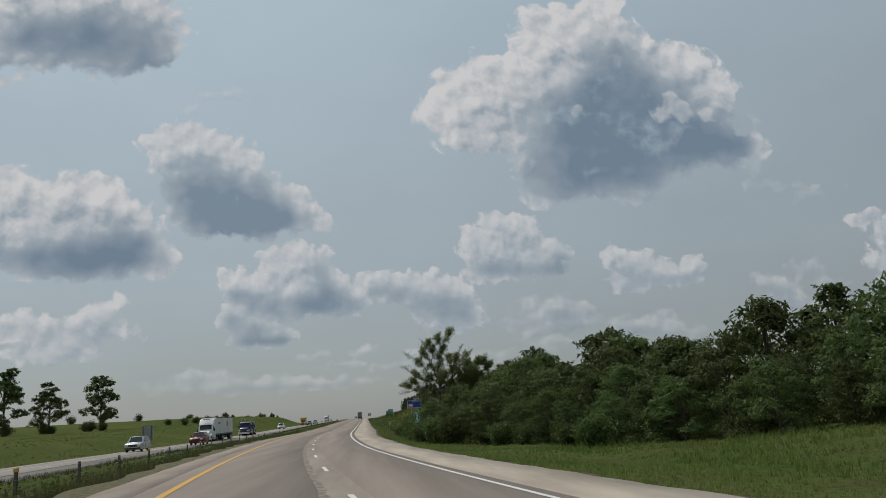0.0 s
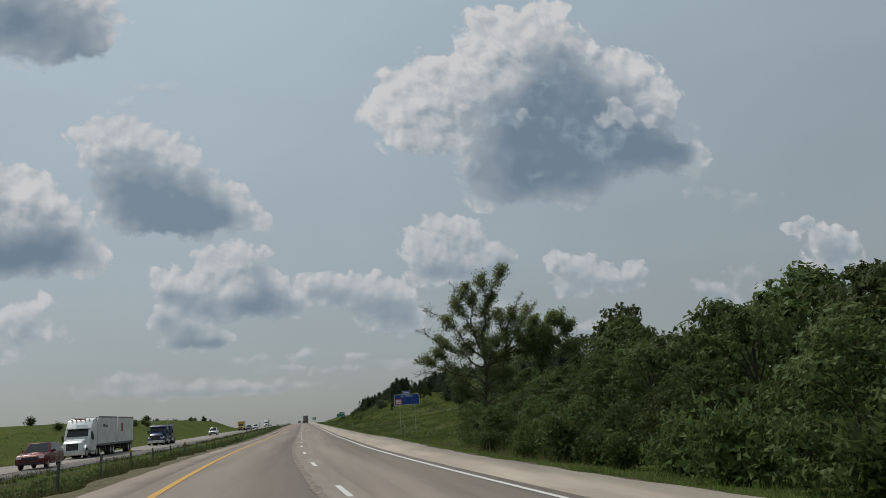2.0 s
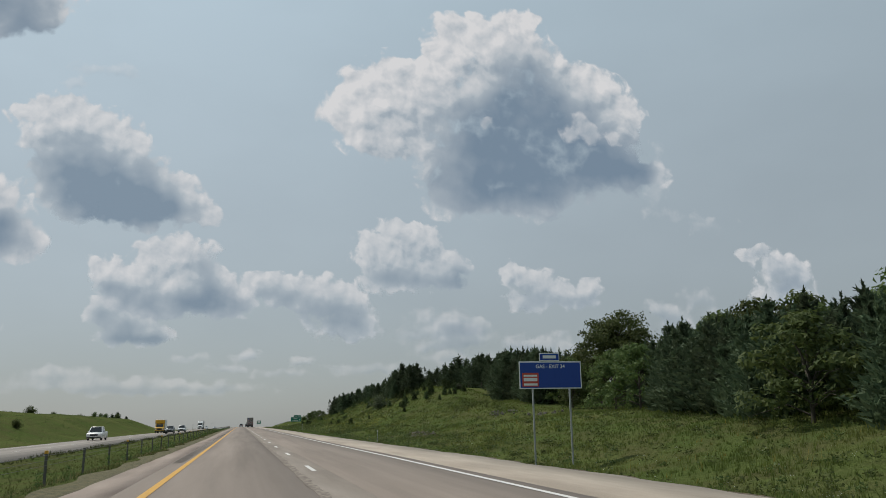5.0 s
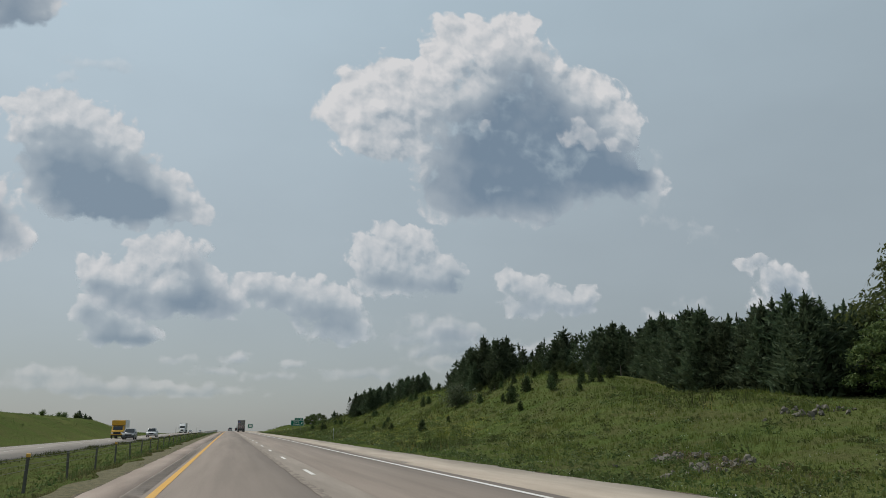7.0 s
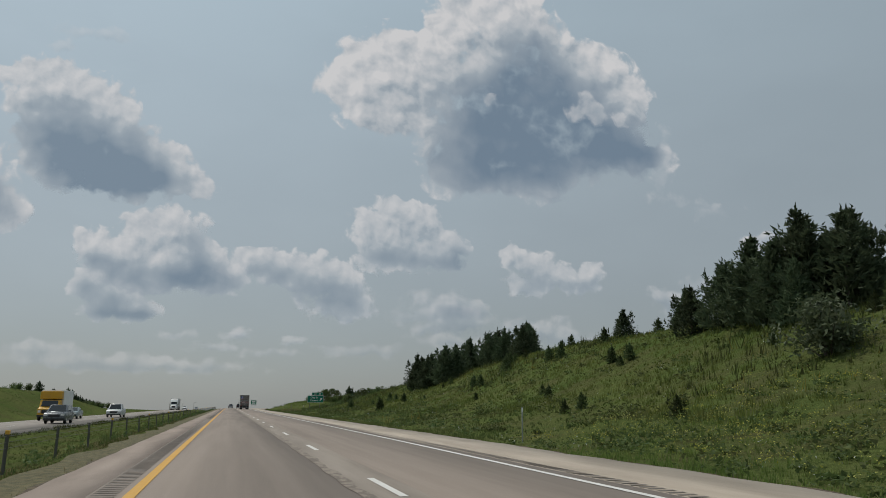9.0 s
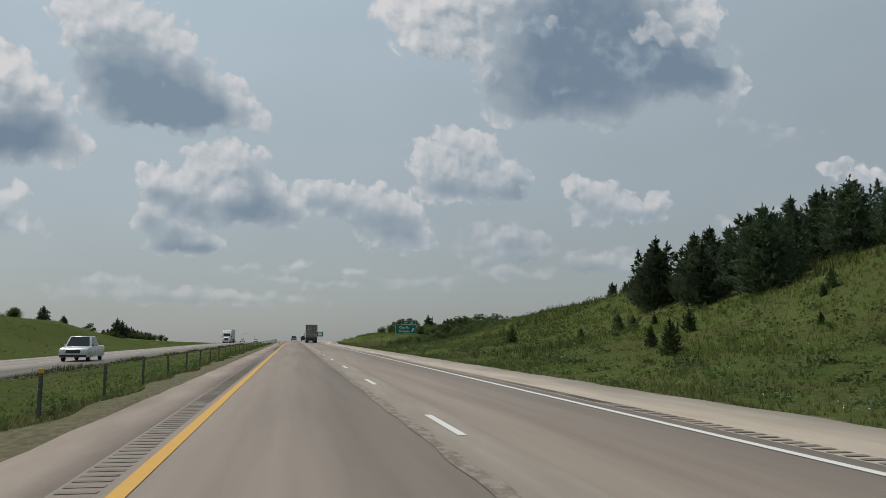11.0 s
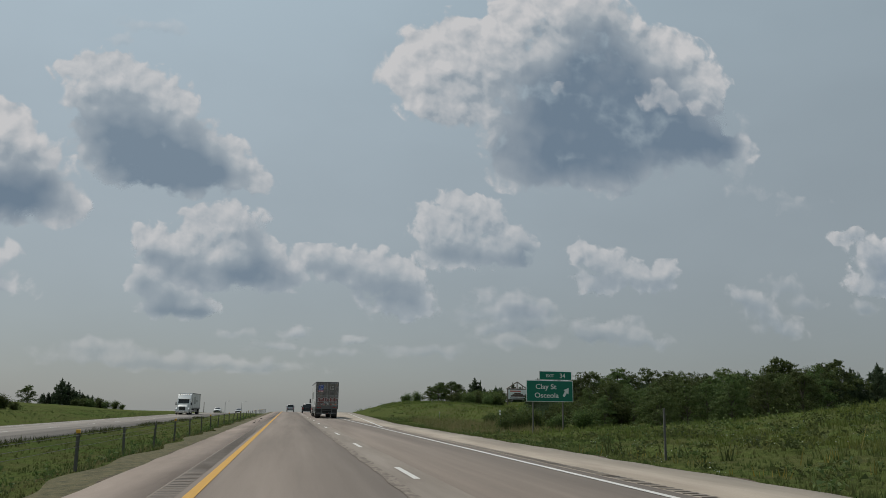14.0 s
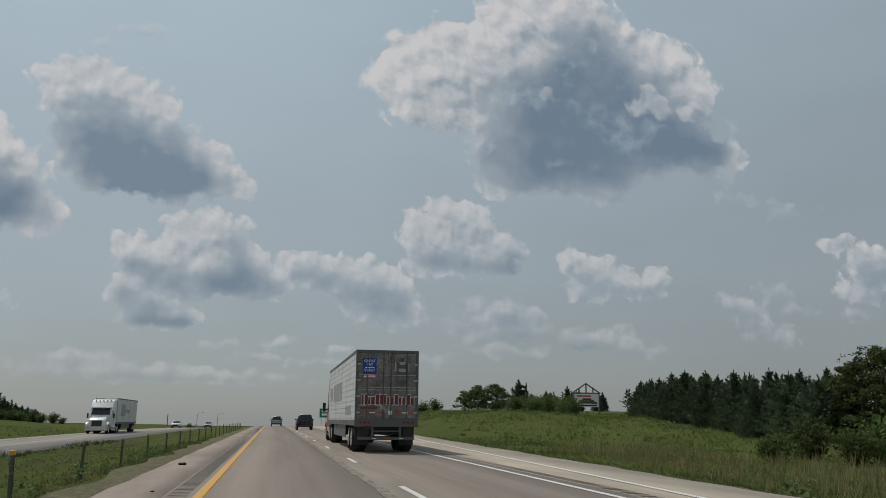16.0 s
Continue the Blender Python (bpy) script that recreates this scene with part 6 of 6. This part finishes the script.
# junipers
CEDAR_LABEL = "dark green juniper tree with a ragged pointed crown"
cedars = [cedar("juniper", 60 + k, 6.0, 6.2 + .6 * (k % 3), 4700, CEDAR_LABEL, .24, 4 + k % 3) for k in range(4)]
far_cedars = [cedar("juniper", 65 + k, 6.0, 5.8 + .5 * k, 2200, CEDAR_LABEL, .33, 5) for k in range(3)]
fcused = set()
seedlings = [cedar("juniper_seedling", 70 + k, 6.0, 5.2 + .8 * k, 760, "small dark green juniper seedling in the grass", .52, 4, M_SEEDLING) for k in range(3)]
sdused = set()
cused = set()

# trees on the rise behind the blue sign
for x, y, s in ((50, 232, .95), (46, 219, .9), (55, 224, 1.1), (60, 120, 1.0), (50, 208, 1.05), (44, 162, .95), (27.5, 138, .72), (31.5, 143, .74), (35, 140, 1.0), (29.5, 150, .84), (26, 131, .72), (39, 147, .95), (48, 214, 1.2), (52, 226, 1.3), (54, 216, 1.3), (52, 200, 1.3), (23.5, 134, .5), (27, 146, .6), (34.6, 191, .86), (41.5, 226, .86), (44, 237, .9), (40, 180, 1.16), (29.5, 158, .66), (33, 152, .8), (24.5, 148, .5)):
    near = y < 160
    plant(oaks if near else far_oaks, used if near else fused, x, y, rnd, s, "hill trees")
wall = random.Random(77)
for row in range(3):          # the close wall of junipers behind them
    y = 161.0 + row
    while y < 238:
        x = float(np.interp(y, [160, 167, 176, 190, 203, 214, 230, 246], [29.6, 30.2, 31.4, 33.2, 35.6, 38.2, 41, 44])) + 2.2 + 3.8 * row
        tall = float(np.interp(y, [160, 176, 190, 214, 238], [6.5, 7.2, 7.4, 8.0, 7.6]))
        if not (row == 0 and (186 < y < 195 or 221 < y)):
            plant(cedars if row == 0 else far_cedars, cused if row == 0 else fcused, x + wall.uniform(-.8, .8), y, wall, tall / 6.0 * wall.uniform(.86, 1.06), "juniper wall")
        y += wall.uniform(3.0, 4.4)

# the great round tree at the end of the junipers, and the lower ones before it
great = broad_tree("tree", 47, 14.0, 18.4, 22000, .39, "great round dark green broadleaf tree beside the junipers", M_LEAF, .0, 22, 18, .42)
stand(great, 55.5, 259, 40, 1.0, .1, "hill trees")
for x, y, s in ((47, 257, .82), (44.5, 251, .6), (49.5, 248.5, .95), (54.5, 245, 1.1), (60, 240, 1.2), (45, 243, .42), (52, 238, .8)):
    plant(oaks, used, x, y, rnd, s, "hill trees")

CLUSTER = [
    (32.7, 309.3, 6.2), (33.8, 307.0, 5.4), (31.2, 309.8, 4.8), (35.6, 308.6, 5.2), (31.9, 312.6, 5.3), (32.1, 316, 4.3), (31.7, 319.4, 3.3), (34.6, 310.8, 5.4), (30.9, 307.6, 3.6), (45.4, 313, 7.2),
    (43.6, 312, 5.6), (44, 318.5, 5.2), (43.4, 324, 5.0), (43, 330, 4.6), (42, 337, 4.2), (36.2, 338.2, 2.6), (27.9, 387.4, 4.9), (28.9, 375, 5.0), (37.2, 378, 4.6), (37.6, 369, 4.2)]
RIDGE = [
    (36.5, 373, 4.3), (30.2, 381, 4.1), (38.6, 383, 4.0), (29.6, 392, 4.2), (33.5, 379, 4.4), (31.5, 386, 4.2), (27.6, 380, 4.0), (40, 374, 4.6), (34.6, 384, 4.2), (29.2, 384, 4.4),
    (28.4, 390, 4.0), (30.6, 376.5, 4.4), (32.2, 382, 4.3), (35.4, 376, 4.4), (36.8, 381, 4.3), (39.2, 371, 4.1)]
for x, y, h in CLUSTER + RIDGE:
    plant(cedars, cused, x, y, rnd, h / 6.0, "hill junipers")
crow = random.Random(21)
for i in range(66):           # the dark block of junipers on the rise
    u, row = (i // 3) / 21, i % 3
    y = 262 + 46 * u
    front_x = 43.6 if y < 280 else 46.6
    plant(cedars if row == 0 else far_cedars, cused if row == 0 else fcused, front_x + 1.2 + row * 4.2 + crow.uniform(-1.0, 1.0), y + crow.uniform(-1.0, 1.0), crow, crow.uniform(1.05, 1.42) * (1 - .10 * u), "juniper block")
for i in range(18):
    plant(far_cedars, fcused, 62 + crow.uniform(-3, 6), 200 + 3.4 * i, crow, crow.uniform(1.05, 1.4), "juniper block")
for i in range(60):           # and the row beyond the exit sign, along the foot of the rise
    u, row = (i // 2) / 29, i % 2
    y = 541 + 87 * u
    x = float(np.interp(y, [540, 550, 574, 600, 628], [41, 42.6, 48, 56, 66.5])) + row * 3.6
    near = row == 0 and u < .5
    plant(cedars if near else far_cedars, cused if near else fcused, x + crow.uniform(-.8, .8), y + crow.uniform(-1.0, 1.0), crow, crow.uniform(.72, .92) * (1 + .1 * u), "exit junipers")
THICKET = [
    (43.2, 539.5, 0.84), (46.4, 541, 0.86), (45.8, 529, 0.62), (51.2, 540, 0.89), (54.2, 539, 0.84), (48.6, 538, 0.86), (45.5, 513, 0.68), (49, 507, 0.66), (53, 515, 0.66), (47.5, 519, 0.7),
    (56, 505, 0.62), (60, 515, 0.64), (42.5, 520, 0.56), (43, 534, 0.55), (34.5, 506, 0.58), (38, 514, 0.66), (37.5, 507, 0.5), (40.5, 505, 0.56), (43, 503, 0.6), (46, 500, 0.52)]
THICKET_EDGE = [
    (41.5, 511, 0.56), (50, 499, 0.5), (53, 506, 0.58), (36, 500, 0.44), (44.5, 507, 0.62), (57, 511, 0.58), (31.5, 500, 0.38), (33, 491, 0.4), (36, 492, 0.48), (39, 494, 0.56),
    (42, 495, 0.58), (45, 496, 0.6), (38, 488, 0.4), (42, 489, 0.48), (46, 490, 0.54), (49, 493, 0.58), (52, 495, 0.6), (35, 496, 0.46)]
for x, y, s in THICKET + THICKET_EDGE:
    plant(oaks, used, x, y, crow, s, "exit thicket")
for i in range(20):
    plant(far_cedars, fcused, 51 + 3.1 * i + crow.uniform(-1, 1), 528 + crow.uniform(-4, 8), crow, crow.uniform(.70, .88), "exit woods")
for i in range(22):           # woods further back behind the exit
    u = i / 21
    plant(far_oaks if i % 3 == 0 else far_cedars, fused if i % 3 == 0 else fcused, 58 + 60 * u + crow.uniform(-1.5, 1.5), 505 + 16 * u + crow.uniform(-4, 10), crow, crow.uniform(.66, .84), "exit woods")
for x, y, h in ((58.4, 675, 7.2), (60.5, 678, 4.8), (61.8, 676, 4.4), (65.2, 675, 5.2), (67, 677, 4.6), (71, 676, 6.0), (72.6, 674, 4.6), (73, 674, 4.6), (76, 670, 4.2), (80, 676, 4.4), (-93, 770, 4.3), (-89.5, 771, 4.8), (-86.5, 770, 9.8), (-84.6, 772, 8.6), (-82, 770, 6.4), (-80.5, 769, 5.6), (-79, 772, 5.2), (-78, 771, 4.2), (-76.5, 770, 4.8), (-74.8, 770, 4.6), (-73, 772, 4.2), (-72, 769, 3.4), (-71, 770, 2.8), (-88, 772, 5.8), (-91, 770, 4.6), (-46, 500, 3.4), (-43, 503, 2.2)):
    plant(far_cedars, fcused, x, y, crow, h / 6.0, "far junipers")
for x, y, s in ((44.2, 660, .70), (48.2, 661, .74), (46.2, 666, .72), (51, 664, .66), (42.5, 663, .58)):
    plant(far_oaks, fused, x, y, crow, s, "billboard trees")
plant(far_oaks, fused, -103.5, 786, crow, 1.0, "far trees")
small = random.Random(33)
for i in range(52):           # seedlings over the slope
    y = small.uniform(286, 404)
    off = small.uniform(8, 27)
    plant(seedlings, sdused, 10.35 + off, y, small, small.uniform(.11, .27), "juniper seedlings")
for i in range(34):           # more of them, bushier, below the great juniper
    plant(seedlings, sdused, small.uniform(27, 40), small.uniform(282, 304), small, small.uniform(.14, .30), "juniper seedlings")
for x, y, h in ((41, 428, 2.4), (44, 431, 2.6), (47, 433, 2.7), (37.4, 334, 1.4), (30.6, 304.6, 1.2), (32.6, 302.8, 1.5), (34.2, 302.4, 1.3), (35.8, 301, 1.4)):
    plant(seedlings, sdused, x, y, small, h / 6.0, "juniper seedlings")

# shrubs
greys = [shrub("shrub", 80 + k, 2.0, 3.0, 2600, .16, "pale grey-green shrub on the grassy slope", M_SHRUB) for k in range(2)]
sused = set()
for x, y, s in ((26.7, 300.4, 1.28), (44.2, 309.6, .62), (45.6, 308.4, .5), (39, 290, .6)):
    plant(greys, sused, x, y, rnd, s, "slope shrubs")
greens = [shrub("shrub", 90 + k, 3.2, 4.2, 1700, .32, "rounded bright green shrub with dense leaves", M_LEAF) for k in range(3)]
gused = set()
front = random.Random(8)
y = 50.0
while y < 104:              # low growth before the wood
    plant(greens, gused, float(road_x(np.array([y]))[0]) + wood_front(y) + front.uniform(-.6, .8), y, front, front.uniform(.36, .72), "wood fringe")
    y += front.uniform(2.6, 5.0)
EXIT_SHRUBS = [
    (21.5, 500, 0.5), (23.5, 502.5, 0.55), (25.5, 503, 0.6), (28, 504, 0.66), (31, 505, 0.72), (26, 497.5, 0.5), (29, 499, 0.6), (33, 500, 0.78), (35, 506, 0.82), (38, 503, 0.9),
    (24.5, 508, 0.5), (36, 498, 0.8), (41, 507, 0.95), (28, 514, 0.55), (30.5, 512, 0.7), (27.0, 520, 0.55), (33, 516, 0.8), (30, 521, 0.75), (36, 511, 0.75), (33.5, 514, 0.8),
    (39, 513, 0.9), (42, 517, 0.9), (29.5, 527, 0.7), (45, 520, 1.0), (36, 519, 0.9), (26.5, 525, 0.5), (44, 618, 0.9), (47, 622, 1.0)]
FAR_RISE_SHRUBS = [
    (49, 619, 0.9), (52, 624, 1.1), (50, 628, 1.0), (55, 630, 0.9), (43, 626, 0.8), (46, 648, 0.8), (49, 646, 0.9), (52, 644, 1.0), (55, 642, 1.0), (58, 646, 0.95),
    (50, 652, 1.0), (54, 650, 1.0), (57, 668, 1.1), (62, 668, 1.1), (66, 670, 1.1), (60, 654, 0.9), (48, 725, 1.3), (44, 722, 1.1), (56, 655, 1.0), (60, 660, 1.1),
    (-74, 742, 0.9), (-72, 746, 1.1), (-69.5, 744, 0.9), (-67, 748, 1.1), (-64.5, 747, 0.9), (-62, 750, 1.0), (-60, 752, 0.7), (-51.5, 592, 0.85)]
FIELD_SHRUBS = [
    (-53.5, 594, 0.75), (-50, 595, 0.6), (-40, 258, 0.5), (-42, 266, 0.6), (-43.5, 274, 0.65), (-41.5, 281, 0.6), (-44, 287, 0.7), (-39.5, 271, 0.5), (-40.5, 293, 0.55), (-46, 279, 0.7),
    (-38.5, 301, 0.45), (-43, 299, 0.6), (-117, 774, 1.2), (-112, 772, 0.9), (-38, 905, 1.2), (-36, 912, 1.0), (-78, 330, 0.9), (-96, 345, 1.1), (-120, 380, 1.2), (-60, 420, 0.8),
    (-84, 455, 0.9), (-64, 560, 0.7), (-71, 566, 0.9), (-58, 610, 0.7), (-60, 500, 0.7), (-53, 504, 0.8), (-50, 497, 0.6), (-66, 482, 0.6)]
FAR_FIELD_SHRUBS = [
    (-72, 520, 0.8), (-56, 508, 0.7), (-64, 515, 0.9), (-48, 506, 0.5), (-42, 470, 0.5), (-45, 440, 0.5), (-46, 262, 0.75), (-50, 257, 0.6), (-39, 263, 0.6), (-34.5, 300, 0.5),
    (-41, 310, 0.6), (-64, 231, 0.9), (-61.5, 232, 0.7), (-66, 233, 0.8), (-77, 233, 0.9), (-74.5, 232, 0.7), (-86, 231, 1.0), (-88.5, 233, 0.8)]
for x, y, s in EXIT_SHRUBS + FAR_RISE_SHRUBS + FIELD_SHRUBS + FAR_FIELD_SHRUBS:
    plant(greens, gused, x, y, rnd, s, "roadside shrubs")

# three lone trees across the road
lone = [broad_tree("tree", 120 + k, 13.0, 9.5, 7000, .42, "lone dark broadleaf tree in the far field", M_LEAF, .08, 14, 15) for k in range(3)]
for ob, (x, y, h) in zip(lone, ((-87, 232, 18.0), (-76, 234, 14.0), (-62.5, 234, 15.0))):
    stand(ob, x, y, x * 7, h / 13.0, group="lone trees")


# ---- grasses ----
def blades(rng, x, y, z, h, w, n):
    """n bent blades round every root, one triangle each."""
    k = len(x) * n
    root = np.repeat(np.stack([x, y, z], 1), n, 0) + np.concatenate([rng.normal(size=(k, 2)) * np.repeat(h, n)[:, None] * .22, np.full((k, 1), -.03)], 1)
    a = rng.uniform(0, 2 * math.pi, k)
    side = np.stack([np.cos(a), np.sin(a), np.zeros(k)], 1)
    lean = np.stack([-np.sin(a), np.cos(a), np.zeros(k)], 1) * rng.uniform(-.5, .5, (k, 1)) + side * rng.uniform(-.3, .3, (k, 1))
    hh = (np.repeat(h, n) * rng.uniform(.55, 1.2, k))[:, None]
    ww = (np.repeat(w, n))[:, None]
    up = np.array([0, 0, 1.0])
    v = np.stack([root - side * ww * .6, root + side * ww * .6, root + lean * hh + up * hh], 1)
    return v.reshape(-1, 3), np.arange(3 * k).reshape(-1, 3)


def sward(name, seed, count, y0, y1, lat0, lat1, h, w, n, material, label, skew=1.0, patch=None):
    rng = np.random.default_rng(seed)
    y = rng.uniform(y0, y1, count)
    t = rng.random(count) ** skew
    a = lat0(y) if callable(lat0) else lat0
    b = lat1(y) if callable(lat1) else lat1
    x = road_x(y) + a + (b - a) * t
    if patch:
        f = np.sin(x * .23 + 1.3 * np.sin(y * .11)) + np.sin(y * .17 + x * .05 + seed)
        keep = f > patch
        x, y = x[keep], y[keep]
    hh = rng.uniform(h * .6, h * 1.3, len(x)) * (0.8 + .35 * np.sin(x * .4) * np.sin(y * .3))
    v, f = blades(rng, x, y, height(x, y), hh, np.full(len(x), w), n)
    return tagged(new(name, np_mesh(name, v, f, [material])), label, "grass", kind="stuff")


def past(d):
    return lambda y: road_edge(y) + d


sward("verge_grass", 14, 9000, -10, 75, past(7), past(26), .32, .045, 5, M_SLOPE, "long green grass before the woods")
sward("verge_grass", 1, 17000, -10, 300, past(.30), past(9), .21, .030, 6, M_SLOPE, "long green grass on the road verge", 1.3)
sward("verge_grass", 2, 14000, 300, 560, past(.30), past(10), .22, .032, 6, M_GRASS, "long green grass on the road verge", 1.3)
sward("slope_grass", 3, 38000, 150, 470, past(8), past(32), .34, .045, 5, M_SLOPE, "tall meadow grass on the hillside")
sward("slope_grass", 4, 14000, 470, 700, past(8), past(50), .36, .06, 5, M_SLOPE, "tall meadow grass on the hillside")
sward("median_grass", 5, 20000, -6, 560, -10.3, -2.6, .15, .04, 4, M_GRASS, "mown green grass in the median")
sward("field_grass", 6, 9000, 20, 650, -60, -21.6, .24, .075, 5, M_WEED, "green grass across the road")
sward("dry_verge", 7, 20000, -6, 560, -3.1, -1.60, .10, .032, 3, M_DRY, "dry straw-coloured verge beside the shoulder", 1.4)
sward("dry_verge", 22, 9000, 20, 760, -25.5, -21.4, .22, .06, 4, M_DRY, "brown dry grass beside the far carriageway", 1.3)
sward("dry_verge", 21, 5200, -6, 560, -4.9, -3.8, .17, .03, 4, M_STRAW, "dry uncut grass under the cable barrier", 1.0)
sward("dry_verge", 8, 9000, -6, 560, past(.03), past(.8), .12, .04, 3, M_STRAW, "dry straw-coloured verge beside the shoulder", 1.6)
sward("tall_weeds", 9, 1500, -4, 130, -5.3, -3.7, .62, .032, 6, M_WEED, "tall weeds crowding the cable barrier", 1.0)
sward("tall_weeds", 18, 900, -4, 130, -5.1, -3.5, .75, .022, 5, M_STRAW, "dry seeding weeds along the cable barrier", 1.0)
sward("tall_weeds", 10, 260, 85, 130, past(1.5), past(4.5), .6, .016, 6, M_STRAW, "tall seeding grass before the trees", 1.0)
sward("tall_weeds", 11, 3500, 250, 460, past(4), past(26), .75, .06, 6, M_WEED, "tall weeds on the slope", 1.0, .7)
sward("wildflowers", 12, 1500, 180, 470, past(2), past(24), .6, .035, 3, M_FLOWER, "scattered yellow wildflowers", 1.0, .6)
sward("tall_weeds", 17, 1100, 490, 535, past(5), past(14), .95, .03, 5, M_STRAW, "tall seeding grass before the exit thicket", 1.0)
sward("median_weeds", 13, 500, 130, 560, -4.5, -3.6, .36, .035, 6, M_WEED, "weeds round the barrier posts", 1.0)
sward("median_weeds", 15, 5000, -6, 560, -12.0, -10.9, .30, .035, 5, M_WEED, "weeds along the far edge of the median", 1.0)
sward("dry_verge", 19, 9000, 200, 560, -3.7, -1.9, .11, .028, 4, M_STRAW, "olive-brown dry grass beside the shoulder", 1.2, -.9)
sward("dry_verge", 16, 7000, 250, 560, -5.2, -4.2, .12, .03, 4, M_STRAW, "dry mown strip along the barrier", 1.0, -.3)


def forbs(name, seed, count, y0, y1, lat0, lat1, size, leaf, n, material, label):
    """Broad-leaved weeds: low heaps of leaves, scattered."""
    rng = np.random.default_rng(seed)
    y = rng.uniform(y0, y1, count)
    x = road_x(y) + road_edge(y) + rng.uniform(lat0, lat1, count)
    s = size * rng.uniform(.5, 1.5, count)
    c = np.repeat(np.stack([x, y, height(x, y)], 1), n, 0)
    w = np.repeat(s, n)[:, None]
    o = rng.normal(size=(len(c), 3)) * w * np.array([.62, .62, .34])
    o[:, 2] = np.abs(o[:, 2]) + .04
    v, f = leaf_quads(rng, c + o, leaf, .2)
    return tagged(new(name, np_mesh(name, v, f, [material])), label, "weeds", kind="stuff")


forbs("leafy_weeds", 51, 900, 150, 470, 2.5, 28, .55, .16, 46, M_WEED, "dark leafy weeds scattered on the slope")
forbs("leafy_weeds", 52, 700, 150, 470, 1.5, 26, .40, .15, 36, M_LEAF, "bright green leafy weeds scattered on the slope")
forbs("leafy_weeds", 53, 260, 470, 700, 3, 40, .6, .20, 36, M_WEED, "dark leafy weeds scattered on the slope")
forbs("white_flowers", 54, 500, 170, 470, 1.5, 22, .30, .04, 8, M_SIGNWHITE, "small white flowers in the grass")
forbs("bare_earth", 55, 46, 233, 246, 10.2, 12.6, .3, .10, 30, M_STRAW, "pale eroded earth and dead stalks in the grass")
forbs("wildflowers", 57, 420, 276, 304, 3, 15, .38, .055, 16, M_FLOWER, "golden flowering weeds in the grass")
forbs("leafy_weeds", 58, 500, 200, 300, 1.0, 12, .34, .13, 34, M_LEAF, "bright green leafy weeds by the verge")


def stalks(name, seed, count, y0, y1, lat0, lat1, tall, leaf, n, material, label):
    """Upright leafy weeds: leaves up a thin stalk."""
    rng = np.random.default_rng(seed)
    y = rng.uniform(y0, y1, count)
    x = road_x(y) + rng.uniform(lat0, lat1, count)
    h = np.repeat(tall * rng.uniform(.5, 1.25, count), n)
    u = rng.random(count * n)
    c = np.repeat(np.stack([x, y, height(x, y)], 1), n, 0) + rng.normal(size=(count * n, 3)) * np.array([.07, .07, .02])
    c[:, 2] += h * u
    v, f = leaf_quads(rng, c, leaf, .1)
    return tagged(new(name, np_mesh(name, v, f, [material])), label, "weeds", kind="stuff")


stalks("barrier_weeds", 61, 800, -4, 170, -5.2, -3.7, .58, .11, 22, M_LEAF, "tall dark leafy weeds along the cable barrier")
stalks("barrier_weeds", 62, 260, 170, 560, -4.7, -3.7, .45, .11, 20, M_LEAF, "scattered leafy weeds along the cable barrier")
